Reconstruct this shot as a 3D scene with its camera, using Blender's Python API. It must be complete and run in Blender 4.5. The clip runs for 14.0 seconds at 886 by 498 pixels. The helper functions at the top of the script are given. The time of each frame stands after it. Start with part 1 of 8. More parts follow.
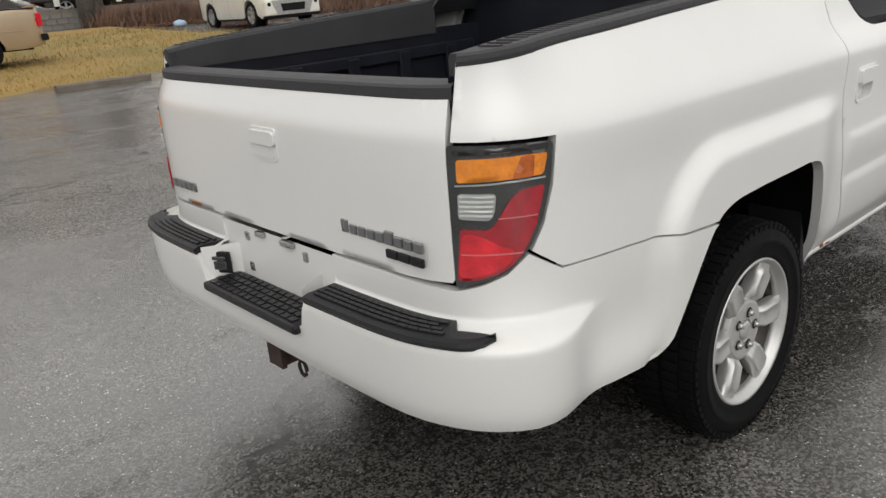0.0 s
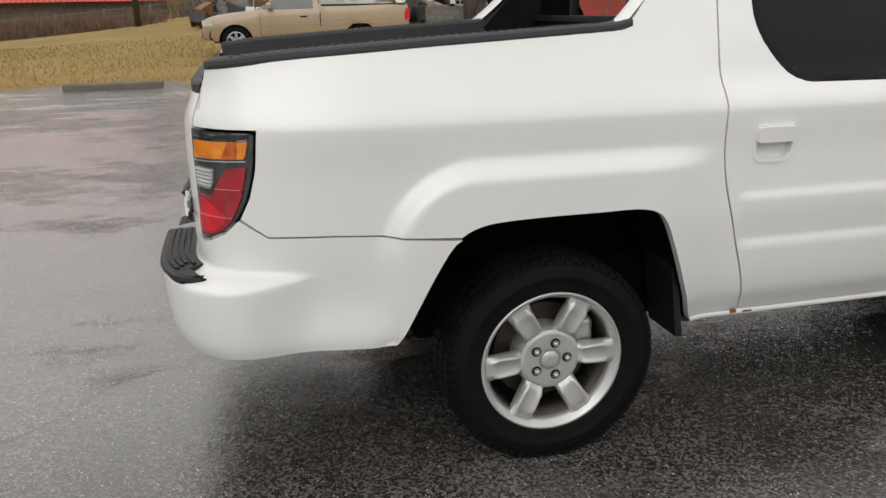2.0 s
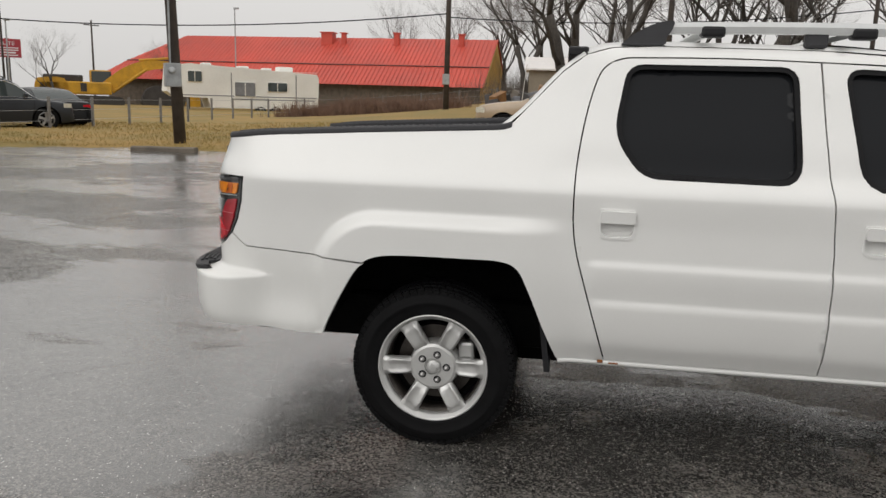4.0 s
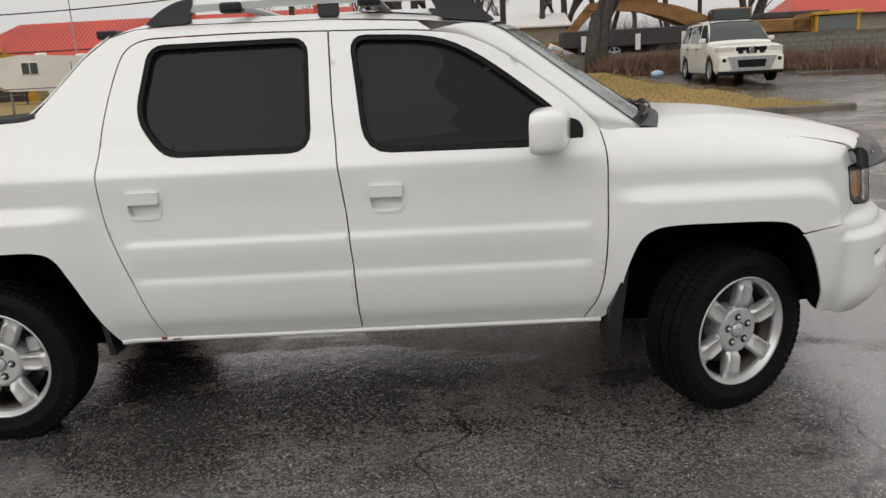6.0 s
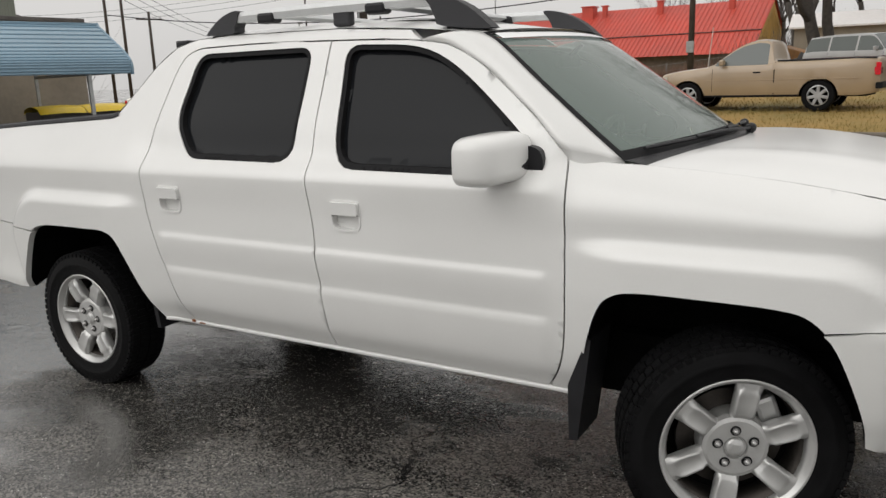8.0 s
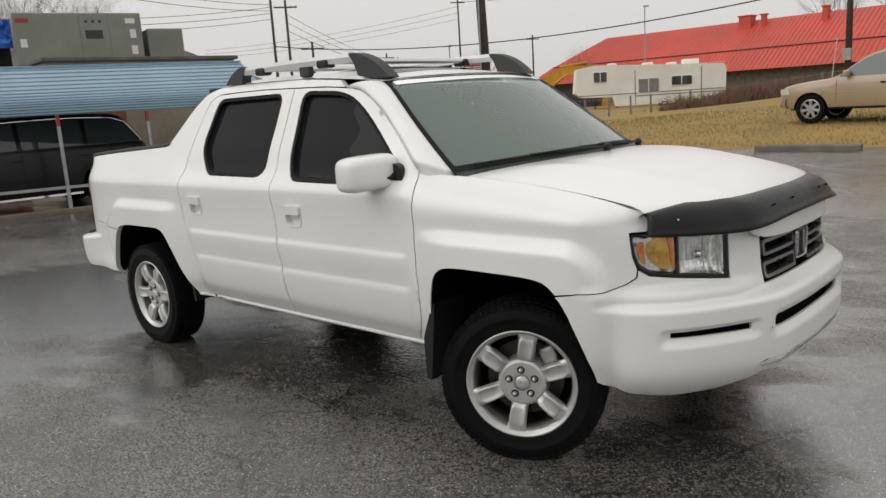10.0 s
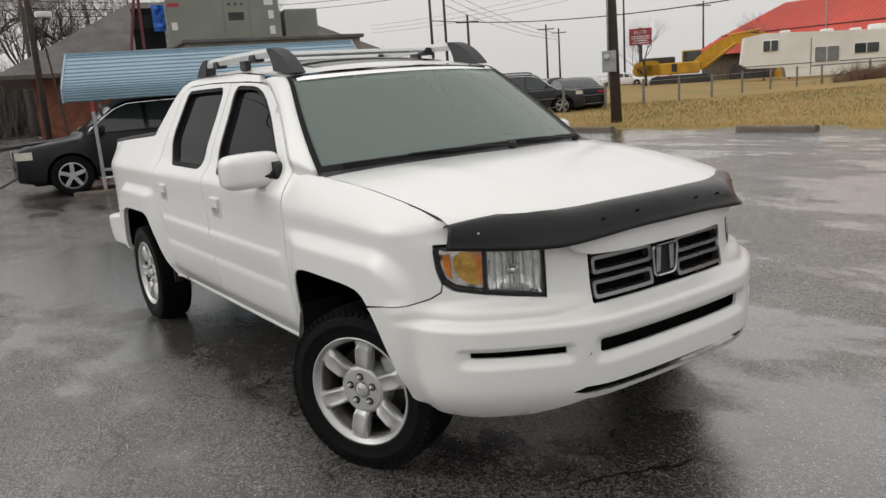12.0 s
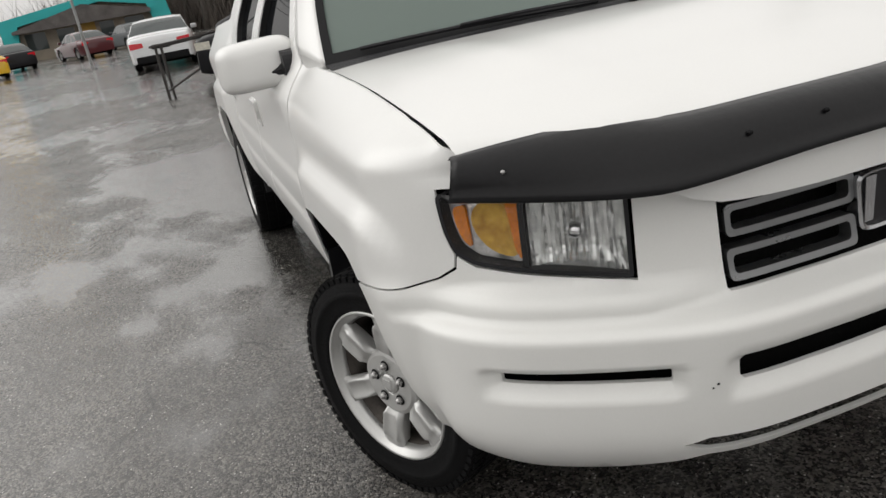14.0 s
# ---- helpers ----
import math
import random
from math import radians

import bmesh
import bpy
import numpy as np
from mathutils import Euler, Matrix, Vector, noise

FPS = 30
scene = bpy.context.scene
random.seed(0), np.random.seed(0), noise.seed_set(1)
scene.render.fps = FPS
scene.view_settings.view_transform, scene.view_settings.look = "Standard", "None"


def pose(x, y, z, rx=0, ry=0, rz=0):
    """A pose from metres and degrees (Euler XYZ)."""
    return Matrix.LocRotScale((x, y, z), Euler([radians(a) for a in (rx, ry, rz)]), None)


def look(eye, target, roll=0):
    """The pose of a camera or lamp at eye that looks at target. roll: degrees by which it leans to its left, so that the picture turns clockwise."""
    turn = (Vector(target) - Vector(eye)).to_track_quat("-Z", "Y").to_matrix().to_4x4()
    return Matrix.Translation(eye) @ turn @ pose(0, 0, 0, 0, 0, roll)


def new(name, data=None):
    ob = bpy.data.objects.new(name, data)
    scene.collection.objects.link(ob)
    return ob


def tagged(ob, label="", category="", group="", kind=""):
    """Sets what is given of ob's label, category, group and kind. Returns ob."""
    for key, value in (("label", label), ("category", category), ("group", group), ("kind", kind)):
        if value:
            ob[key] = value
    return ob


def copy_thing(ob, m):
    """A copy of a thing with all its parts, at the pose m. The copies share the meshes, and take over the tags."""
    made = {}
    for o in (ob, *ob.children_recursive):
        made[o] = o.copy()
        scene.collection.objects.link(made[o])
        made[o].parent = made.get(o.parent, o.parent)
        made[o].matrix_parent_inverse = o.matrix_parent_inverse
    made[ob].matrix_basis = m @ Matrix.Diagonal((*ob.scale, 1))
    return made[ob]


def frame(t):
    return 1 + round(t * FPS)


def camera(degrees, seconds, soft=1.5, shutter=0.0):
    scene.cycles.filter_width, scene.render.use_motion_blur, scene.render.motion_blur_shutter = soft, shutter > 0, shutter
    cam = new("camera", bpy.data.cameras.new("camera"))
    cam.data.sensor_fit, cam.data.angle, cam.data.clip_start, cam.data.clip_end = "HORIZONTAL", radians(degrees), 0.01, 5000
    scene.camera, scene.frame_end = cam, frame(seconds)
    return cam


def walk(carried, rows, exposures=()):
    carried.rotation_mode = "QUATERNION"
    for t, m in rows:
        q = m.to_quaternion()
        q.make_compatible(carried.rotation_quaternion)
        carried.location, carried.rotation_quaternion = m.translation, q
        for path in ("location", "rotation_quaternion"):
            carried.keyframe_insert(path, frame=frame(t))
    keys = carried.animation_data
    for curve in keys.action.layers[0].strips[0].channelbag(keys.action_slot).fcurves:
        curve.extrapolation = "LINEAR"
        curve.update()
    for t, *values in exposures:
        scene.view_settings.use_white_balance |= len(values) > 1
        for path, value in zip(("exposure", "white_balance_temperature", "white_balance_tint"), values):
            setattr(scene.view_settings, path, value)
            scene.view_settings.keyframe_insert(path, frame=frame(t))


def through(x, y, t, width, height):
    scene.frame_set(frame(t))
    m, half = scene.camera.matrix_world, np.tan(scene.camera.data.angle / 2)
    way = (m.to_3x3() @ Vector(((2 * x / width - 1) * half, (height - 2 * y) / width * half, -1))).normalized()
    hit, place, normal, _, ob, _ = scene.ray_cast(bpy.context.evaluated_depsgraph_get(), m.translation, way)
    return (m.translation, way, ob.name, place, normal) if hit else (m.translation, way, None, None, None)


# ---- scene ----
cam = camera(60.4, 14.0)
PATH = [
    (0, (-3.63, -1.93, 1.43), (-2.394, -0.504, 0.769), -4.9),
    (0.5, (-3.58, -2.349, 1.429), (-2.275, -1.006, 0.726), -4.3),
    (1, (-3.275, -2.633, 1.41), (-2.251, -1.057, 0.725), -4.8),
    (1.5, (-2.799, -2.772, 1.373), (-2.041, -1.047, 0.703), -2.8),
    (2, (-2.391, -2.999, 1.402), (-1.946, -1.142, 0.806), -1.1),
    (2.2, (-2.26, -3.147, 1.399), (-1.907, -1.25, 0.874), -0.4),
    (4.3, (-0.864, -4.081, 1.459), (-1.207, -2.147, 1.086), 0.9),
    (4.5, (-0.735, -4.16, 1.464), (-1.085, -2.226, 1.098), 0.2),
    (5, (-0.383, -4.268, 1.473), (-0.66, -2.325, 1.089), -1.5),
    (5.5, (0.069, -4.205, 1.506), (-0.083, -2.254, 1.093), -2.7),
    (6, (0.397, -3.953, 1.479), (0.374, -2.009, 1.01), -2.9),
    (6.5, (0.88, -3.728, 1.447), (0.931, -1.802, 0.908), -1.9),
    (7, (1.284, -3.514, 1.464), (1.194, -1.597, 0.899), -2.0),
    (7.5, (1.582, -3.284, 1.484), (1.081, -1.412, 0.99), -3.1),
    (8, (1.92, -3.22, 1.481), (0.926, -1.541, 1.041), -1.9),
    (8.2, (2.11, -3.24, 1.482), (0.99, -1.63, 1.062), -1.6),
    (10.3, (3.598, -3.353, 1.519), (2.253, -1.926, 1.125), -3.7),
    (10.5, (3.706, -3.28, 1.522), (2.35, -1.871, 1.102), -3.9),
    (11, (3.811, -3.003, 1.512), (2.431, -1.641, 1.018), -4.8),
    (11.5, (3.991, -2.685, 1.52), (2.522, -1.408, 1.059), -4.2),
    (12, (4.227, -2.302, 1.54), (2.622, -1.184, 1.121), -4.1),
    (12.5, (4.312, -1.899, 1.526), (2.619, -0.914, 1.121), -3.7),
    (13, (4.397, -1.548, 1.524), (2.628, -0.736, 1.061), -3.5),
    (13.5, (4.104, -1.399, 1.485), (2.303, -0.742, 0.915), -8.5),
    (14, (3.493, -1.282, 1.416), (1.7, -0.724, 0.73), -10.3),
]
walk(cam, [(t, look(eye, target, roll)) for t, eye, target, roll in PATH], [(0, 0.12), (2, 0.07), (4.5, -0.05), (6.5, -0.08), (8, -0.06), (10.5, -0.04), (12.5, -0.02), (14, 0.06)])

# ---- light ----
world = bpy.data.worlds.new("overcast")
scene.world = world
world.use_nodes = True
wn, wl = world.node_tree.nodes, world.node_tree.links
wn.clear()
w_out, w_bg = wn.new("ShaderNodeOutputWorld"), wn.new("ShaderNodeBackground")
w_sky, w_hsv, w_mix = wn.new("ShaderNodeTexSky"), wn.new("ShaderNodeHueSaturation"), wn.new("ShaderNodeMix")
w_sky.sky_type, w_sky.sun_disc = "NISHITA", False
w_sky.sun_elevation, w_sky.sun_rotation, w_sky.dust_density = radians(38), radians(211), 4.0
w_hsv.inputs["Saturation"].default_value = 0.12
w_mix.data_type = "RGBA"
w_mix.inputs["Factor"].default_value = 0.86
# an overcast sky grows brighter from the horizon to the zenith
w_co, w_sep, w_grad = wn.new("ShaderNodeTexCoord"), wn.new("ShaderNodeSeparateXYZ"), wn.new("ShaderNodeValToRGB")
w_grad.color_ramp.elements[0].color, w_grad.color_ramp.elements[1].color = (0.655, 0.64, 0.625, 1), (1.12, 1.095, 1.06, 1)
w_up = wn.new("ShaderNodeVectorMath")
w_up.operation, w_up.inputs[1].default_value = "SCALE", (0, 0, 0)
w_up.inputs["Scale"].default_value = 10.0
wl.new(w_co.outputs["Generated"], w_sep.inputs[0])
wl.new(w_sep.outputs["Z"], w_grad.inputs[0])
wl.new(w_grad.outputs[0], w_up.inputs[0])
wl.new(w_up.outputs[0], w_mix.inputs["B"])
wl.new(w_sky.outputs[0], w_hsv.inputs["Color"])
wl.new(w_hsv.outputs[0], w_mix.inputs["A"])
wl.new(w_mix.outputs["Result"], w_bg.inputs["Color"])
w_bg.inputs["Strength"].default_value = 0.113
wl.new(w_bg.outputs[0], w_out.inputs["Surface"])
sun = new("sun", bpy.data.lights.new("sun", "SUN"))
sun.data.energy, sun.data.angle, sun.data.color = 0.55, radians(50), (1.0, 0.98, 0.95)
sun.matrix_world = look((-6, -10, 9), (0, 0, 0))


# ---- materials ----
def material(name, base, rough=0.5, metal=0.0, vary=0.12, scale=6.0, fine=90.0, bump=0.0, bump_scale=60.0, coat=0.0, second=None, patch=1.3, spec=0.5, film=0.06):
    """Base colour broken up at two scales, with matching roughness and a fine relief."""
    m = bpy.data.materials.new(name)
    m.use_nodes = True
    n, l = m.node_tree.nodes, m.node_tree.links
    b = n["Principled BSDF"]
    co = n.new("ShaderNodeTexCoord")
    big, small = n.new("ShaderNodeTexNoise"), n.new("ShaderNodeTexNoise")
    big.inputs["Scale"].default_value, big.inputs["Detail"].default_value = scale, 6
    small.inputs["Scale"].default_value, small.inputs["Detail"].default_value = fine, 3
    l.new(co.outputs["Object"], big.inputs["Vector"])
    l.new(co.outputs["Object"], small.inputs["Vector"])
    add = n.new("ShaderNodeMath")
    add.operation = "MULTIPLY_ADD"
    l.new(small.outputs["Fac"], add.inputs[0])
    add.inputs[1].default_value = 0.4
    l.new(big.outputs["Fac"], add.inputs[2])
    ramp = n.new("ShaderNodeValToRGB")
    lo = second or tuple(c * (1 - vary) for c in base)
    hi = base if second else tuple(min(1, c * (1 + vary)) for c in base)
    ramp.color_ramp.elements[0].color, ramp.color_ramp.elements[1].color = (*lo, 1), (*hi, 1)
    ramp.color_ramp.elements[0].position, ramp.color_ramp.elements[1].position = 0.7 - 0.3 / patch, 0.7 + 0.3 / patch
    l.new(add.outputs[0], ramp.inputs[0])
    l.new(ramp.outputs[0], b.inputs["Base Color"])
    rr = n.new("ShaderNodeMapRange")
    rr.inputs["To Min"].default_value, rr.inputs["To Max"].default_value = max(0.02, rough * 0.8), min(1, rough * 1.2)
    l.new(big.outputs["Fac"], rr.inputs["Value"])
    l.new(rr.outputs[0], b.inputs["Roughness"])
    b.inputs["Metallic"].default_value, b.inputs["Specular IOR Level"].default_value = metal, spec
    b.inputs["Coat Weight"].default_value, b.inputs["Coat Roughness"].default_value = coat, film
    if bump:
        tex, bp = n.new("ShaderNodeTexNoise"), n.new("ShaderNodeBump")
        tex.inputs["Scale"].default_value, tex.inputs["Detail"].default_value = bump_scale, 5
        l.new(co.outputs["Object"], tex.inputs["Vector"])
        l.new(tex.outputs["Fac"], bp.inputs["Height"])
        bp.inputs["Strength"].default_value, bp.inputs["Distance"].default_value = bump, 0.01
        l.new(bp.outputs[0], b.inputs["Normal"])
    return m


def glass(name, tint, through=0.5, rough=0.0, gloss=1.0, body=None, ior=1.55):
    """Thin glass: tinted see-through with a Fresnel gloss."""
    m = bpy.data.materials.new(name)
    m.use_nodes = True
    n, l = m.node_tree.nodes, m.node_tree.links
    n.remove(n["Principled BSDF"])
    tr, gl, df, fr = n.new("ShaderNodeBsdfTransparent"), n.new("ShaderNodeBsdfGlossy"), n.new("ShaderNodeBsdfDiffuse"), n.new("ShaderNodeFresnel")
    a, b = n.new("ShaderNodeMixShader"), n.new("ShaderNodeMixShader")
    tr.inputs[0].default_value, df.inputs[0].default_value = (*tint, 1), (*(body or tint), 1)
    gl.inputs["Roughness"].default_value = rough
    gl.inputs[0].default_value = (gloss, gloss, gloss, 1)
    fr.inputs["IOR"].default_value = ior
    a.inputs[0].default_value = through
    l.new(df.outputs[0], a.inputs[1])
    l.new(tr.outputs[0], a.inputs[2])
    l.new(fr.outputs[0], b.inputs[0])
    l.new(a.outputs[0], b.inputs[1])
    l.new(gl.outputs[0], b.inputs[2])
    l.new(b.outputs[0], n["Material Output"].inputs["Surface"])
    return m


WHITE = material("white_paint", (0.77, 0.77, 0.755), 0.3, vary=0.03, scale=1.8, fine=220, coat=0.9, film=0.2)
WHITE_PLASTIC = material("white_bumper_paint", (0.765, 0.765, 0.745), 0.35, vary=0.03, scale=3, fine=240, coat=0.6, film=0.22)
BLACK_PLASTIC = material("black_plastic", (0.014, 0.014, 0.016), 0.42, spec=0.3, vary=0.25, scale=8, fine=400, bump=0.15, bump_scale=500)
TEXTURED_PLASTIC = material("textured_grey_plastic", (0.035, 0.035, 0.039), 0.6, vary=0.2, scale=8, fine=500, bump=0.4, bump_scale=420)
BED_LINER = material("bed_liner", (0.010, 0.011, 0.017), 0.5, spec=0.25, vary=0.35, scale=5, fine=200, bump=0.3, bump_scale=250)
DEFLECTOR = material("smoked_acrylic", (0.008, 0.008, 0.009), 0.3, spec=0.22, vary=0.3, scale=4, fine=120, coat=0.10, bump=0.08, bump_scale=35)
UNDER = material("underbody", (0.005, 0.005, 0.005), 0.8, spec=0.05, vary=0.4, scale=9, fine=80, bump=0.4, bump_scale=60)
RUBBER = material("tyre_rubber", (0.006, 0.006, 0.0065), 0.6, spec=0.10, vary=0.3, scale=12, fine=160, bump=0.25, bump_scale=220)
ALLOY = material("alloy", (0.55, 0.55, 0.54), 0.33, metal=0.55, vary=0.07, scale=14, fine=200)
DISC = material("brake_disc", (0.07, 0.062, 0.056), 0.5, metal=0.8, vary=0.35, scale=18, fine=150)
REFLECTOR = material("lamp_reflector", (0.80, 0.80, 0.78), 0.2, metal=0.6, vary=0.35, scale=30, fine=110, bump=0.4, bump_scale=45)
RAIL = material("silver_rail_paint", (0.60, 0.61, 0.61), 0.35, metal=0.3, vary=0.06, scale=9)
LAMP_BOWL = material("lamp_bowl", (0.80, 0.81, 0.80), 0.15, metal=0.8, vary=0.15, scale=60, fine=200, bump=0.25, bump_scale=45)
CHROME = material("chrome", (0.75, 0.75, 0.76), 0.12, metal=1.0, vary=0.05)
SATIN_CHROME = material("satin_grey_metal", (0.27, 0.275, 0.28), 0.28, metal=0.9, vary=0.06)
EMBLEM = material("worn_chrome", (0.42, 0.42, 0.43), 0.25, metal=0.95, vary=0.15, scale=40)
AMBER_BOWL = material("amber_reflector", (0.88, 0.46, 0.09), 0.16, metal=0.35, vary=0.45, scale=16, fine=60, bump=0.3, bump_scale=40)
STEEL_NUT = material("dark_steel", (0.42, 0.415, 0.41), 0.28, metal=0.9, vary=0.2, scale=30)
RUST = material("rust", (0.22, 0.075, 0.02), 0.9, vary=0.5, scale=60, fine=400, bump=0.5, bump_scale=200)
HITCH = material("hitch_steel", (0.045, 0.026, 0.018), 0.75, vary=0.6, scale=40, fine=300, bump=0.4, bump_scale=150)
GASKET = material("window_gasket", (0.008, 0.008, 0.009), 0.7, spec=0.2, vary=0.2)
DARK_GLASS = glass("tinted_glass", (0.03, 0.034, 0.038), 0.015, gloss=0.42, body=(0.013, 0.014, 0.016), ior=1.38)
WINDSHIELD = glass("windshield_glass", (0.56, 0.66, 0.61), 0.52, body=(0.245, 0.315, 0.283), ior=1.4)
TOP_BAND = glass("windscreen_shade_band", (0.45, 0.50, 0.50), 0.8, body=(0.03, 0.035, 0.035), ior=1.3)
CLEAR_LENS = glass("clear_lens", (0.99, 0.99, 0.99), 0.99, ior=1.3)
RED_LENS = material("red_lens", (0.66, 0.008, 0.022), 0.12, vary=0.25, scale=22, fine=150, coat=1.0)
DARK_RED_LENS = material("dark_red_lens", (0.36, 0.007, 0.018), 0.12, vary=0.25, scale=22, fine=150, coat=1.0)
DARK_AMBER = material("dark_amber_lens", (0.50, 0.11, 0.01), 0.15, vary=0.3, scale=22, fine=150, coat=1.0)
PALE_LENS = material("pale_lens_rib", (0.62, 0.64, 0.62), 0.15, vary=0.1, coat=1.0)
PINK_LENS = material("pale_red_lens_edge", (0.62, 0.16, 0.18), 0.2, vary=0.1, coat=1.0)
DARK_SMOKE = material("dark_smoked_lens", (0.02, 0.021, 0.022), 0.15, vary=0.2, coat=1.0)
AMBER_LENS = material("amber_lens", (0.88, 0.25, 0.012), 0.12, vary=0.3, scale=24, fine=120, coat=1.0)
SMOKE_LENS = material("smoked_lens", (0.035, 0.037, 0.038), 0.15, vary=0.3, scale=7, fine=120, coat=1.0)
WHITE_LENS = material("white_lens", (0.36, 0.375, 0.37), 0.15, vary=0.2, scale=9, fine=120, coat=1.0)
INTERIOR = material("grey_interior", (0.20, 0.195, 0.18), 0.8, vary=0.2, scale=9, bump=0.2, bump_scale=150)


# ---- mesh helpers ----
def part(name, bm, mat, parent=None, label="", smooth=False):
    """One bmesh as one mesh object, under a thing or a part."""
    me = bpy.data.meshes.new(name)
    bm.to_mesh(me)
    bm.free()
    me.materials.append(mat)
    if smooth:
        me.polygons.foreach_set("use_smooth", [True] * len(me.polygons))
    ob = new(name, me)
    ob.parent = parent
    if label:
        tagged(ob, label)
    return ob


def share(ob, parent=None, m=None):
    """Another object on the same mesh."""
    o = new(ob.name.split(".")[0], ob.data)
    o.parent = parent
    if m is not None:
        o.matrix_basis = m
    return o


def thing(name, label, category, at=(0, 0, 0), rz=0.0, group="", kind=""):
    ob = new(name)
    ob.matrix_basis = pose(*at, 0, 0, rz)
    return tagged(ob, label, category, group, kind)


def box(bm, x0, x1, y0, y1, z0, z1, bevel=0.0, m=None):
    """A box with softened edges, added to bm."""
    g = bmesh.ops.create_cube(bm, size=1)["verts"]
    for v in g:
        v.co = ((x0 + x1) / 2 + v.co.x * (x1 - x0), (y0 + y1) / 2 + v.co.y * (y1 - y0), (z0 + z1) / 2 + v.co.z * (z1 - z0))
    if bevel:
        es = list({e for v in g for e in v.link_edges})
        g = [v for v in bmesh.ops.bevel(bm, geom=es, offset=bevel, segments=2, affect="EDGES", profile=0.5)["verts"]] or g
        fs = {f for v in g for f in v.link_faces}
        g = list({v for f in fs for v in f.verts})
    if m is not None:
        bmesh.ops.transform(bm, matrix=m, verts=g)
    return bm


def boxes(*rows, bevel=0.0):
    bm = bmesh.new()
    for r in rows:
        box(bm, *r, bevel=bevel)
    return bm


def lathe(bm, profile, n=48, axis="y", closed=False):
    """Profile rows (radius, along) turned round an axis."""
    rings = []
    for r, a in profile:
        ring = []
        for k in range(n):
            t = 2 * math.pi * k / n
            c, s = r * math.cos(t), r * math.sin(t)
            ring.append(bm.verts.new((c, a, s) if axis == "y" else (c, s, a)))
        rings.append(ring)
    pairs = list(zip(rings, rings[1:])) + ([(rings[-1], rings[0])] if closed else [])
    for p, q in pairs:
        for k in range(n):
            bm.faces.new((p[k], p[(k + 1) % n], q[(k + 1) % n], q[k]))
    if not closed:
        for ring in (rings[0], rings[-1]):
            if len(ring) > 2:
                bm.faces.new(ring)
    bmesh.ops.recalc_face_normals(bm, faces=bm.faces)
    return bm


def tube(bm, pts, r, n=8, r2=None):
    """A round bar along points, tapering from r to r2."""
    pts = [Vector(p) for p in pts]
    rings = []
    for i, p in enumerate(pts):
        d = (pts[min(i + 1, len(pts) - 1)] - pts[max(i - 1, 0)]).normalized()
        a = d.orthogonal().normalized() if abs(d.z) > 0.9 else d.cross(Vector((0, 0, 1))).normalized()
        b = d.cross(a)
        rad = r if r2 is None else r + (r2 - r) * i / (len(pts) - 1)
        rings.append([bm.verts.new(p + rad * (math.cos(2 * math.pi * k / n) * a + math.sin(2 * math.pi * k / n) * b)) for k in range(n)])
    for p, q in zip(rings, rings[1:]):
        for k in range(n):
            bm.faces.new((p[k], p[(k + 1) % n], q[(k + 1) % n], q[k]))
    bm.faces.new(rings[0][::-1])
    bm.faces.new(rings[-1])
    return bm


def grid(bm, rows):
    """A sheet through rows of points."""
    vs = [[bm.verts.new(p) for p in r] for r in rows]
    for a, b in zip(vs, vs[1:]):
        for k in range(len(a) - 1):
            bm.faces.new((a[k], a[k + 1], b[k + 1], b[k]))
    return vs


def prism(bm, outline, d0, d1, plane="xz"):
    """A flat outline given thickness from d0 to d1 across its plane."""
    def at(p, d):
        return {"xz": (p[0], d, p[1]), "yz": (d, p[0], p[1]), "xy": (p[0], p[1], d)}[plane]
    a, b = [bm.verts.new(at(p, d0)) for p in outline], [bm.verts.new(at(p, d1)) for p in outline]
    fs = [bm.faces.new(a), bm.faces.new(b[::-1])]
    n = len(a)
    fs += [bm.faces.new((a[k], b[k], b[(k + 1) % n], a[(k + 1) % n])) for k in range(n)]
    bmesh.ops.recalc_face_normals(bm, faces=fs)
    return bm


def soft(pts, n=6, closed=False):
    """A smooth curve through points."""
    out, N = [], len(pts)
    rng = range(N) if closed else range(N - 1)
    for i in rng:
        p0, p1, p2, p3 = (np.array(pts[(i + k) % N if closed else min(max(i + k, 0), N - 1)], float) for k in (-1, 0, 1, 2))
        for k in range(n):
            t = k / n
            out.append(tuple(0.5 * (2 * p1 + (p2 - p0) * t + (2 * p0 - 5 * p1 + 4 * p2 - p3) * t * t + (3 * p1 - p0 - 3 * p2 + p3) * t ** 3)))
    if not closed:
        out.append(tuple(float(c) for c in pts[-1]))
    return out


def rounded(pts, r, n=5):
    """A closed outline with its corners rounded by about r."""
    out, N = [], len(pts)
    for i in range(N):
        a, b, c = (np.array(pts[(i + k) % N], float) for k in (-1, 0, 1))
        rr = r[i] if isinstance(r, (list, tuple)) else r
        p, q = b + (a - b) * min(0.48, rr / np.linalg.norm(a - b)), b + (c - b) * min(0.48, rr / np.linalg.norm(c - b))
        out += [tuple((1 - t) ** 2 * p + 2 * t * (1 - t) * b + t * t * q) for t in np.linspace(0, 1, n)]
    return out


# ---- the white pickup: one wrapped skin, cut into panels ----
def smooth01(t):
    t = min(1.0, max(0.0, t))
    return t * t * (3 - 2 * t)


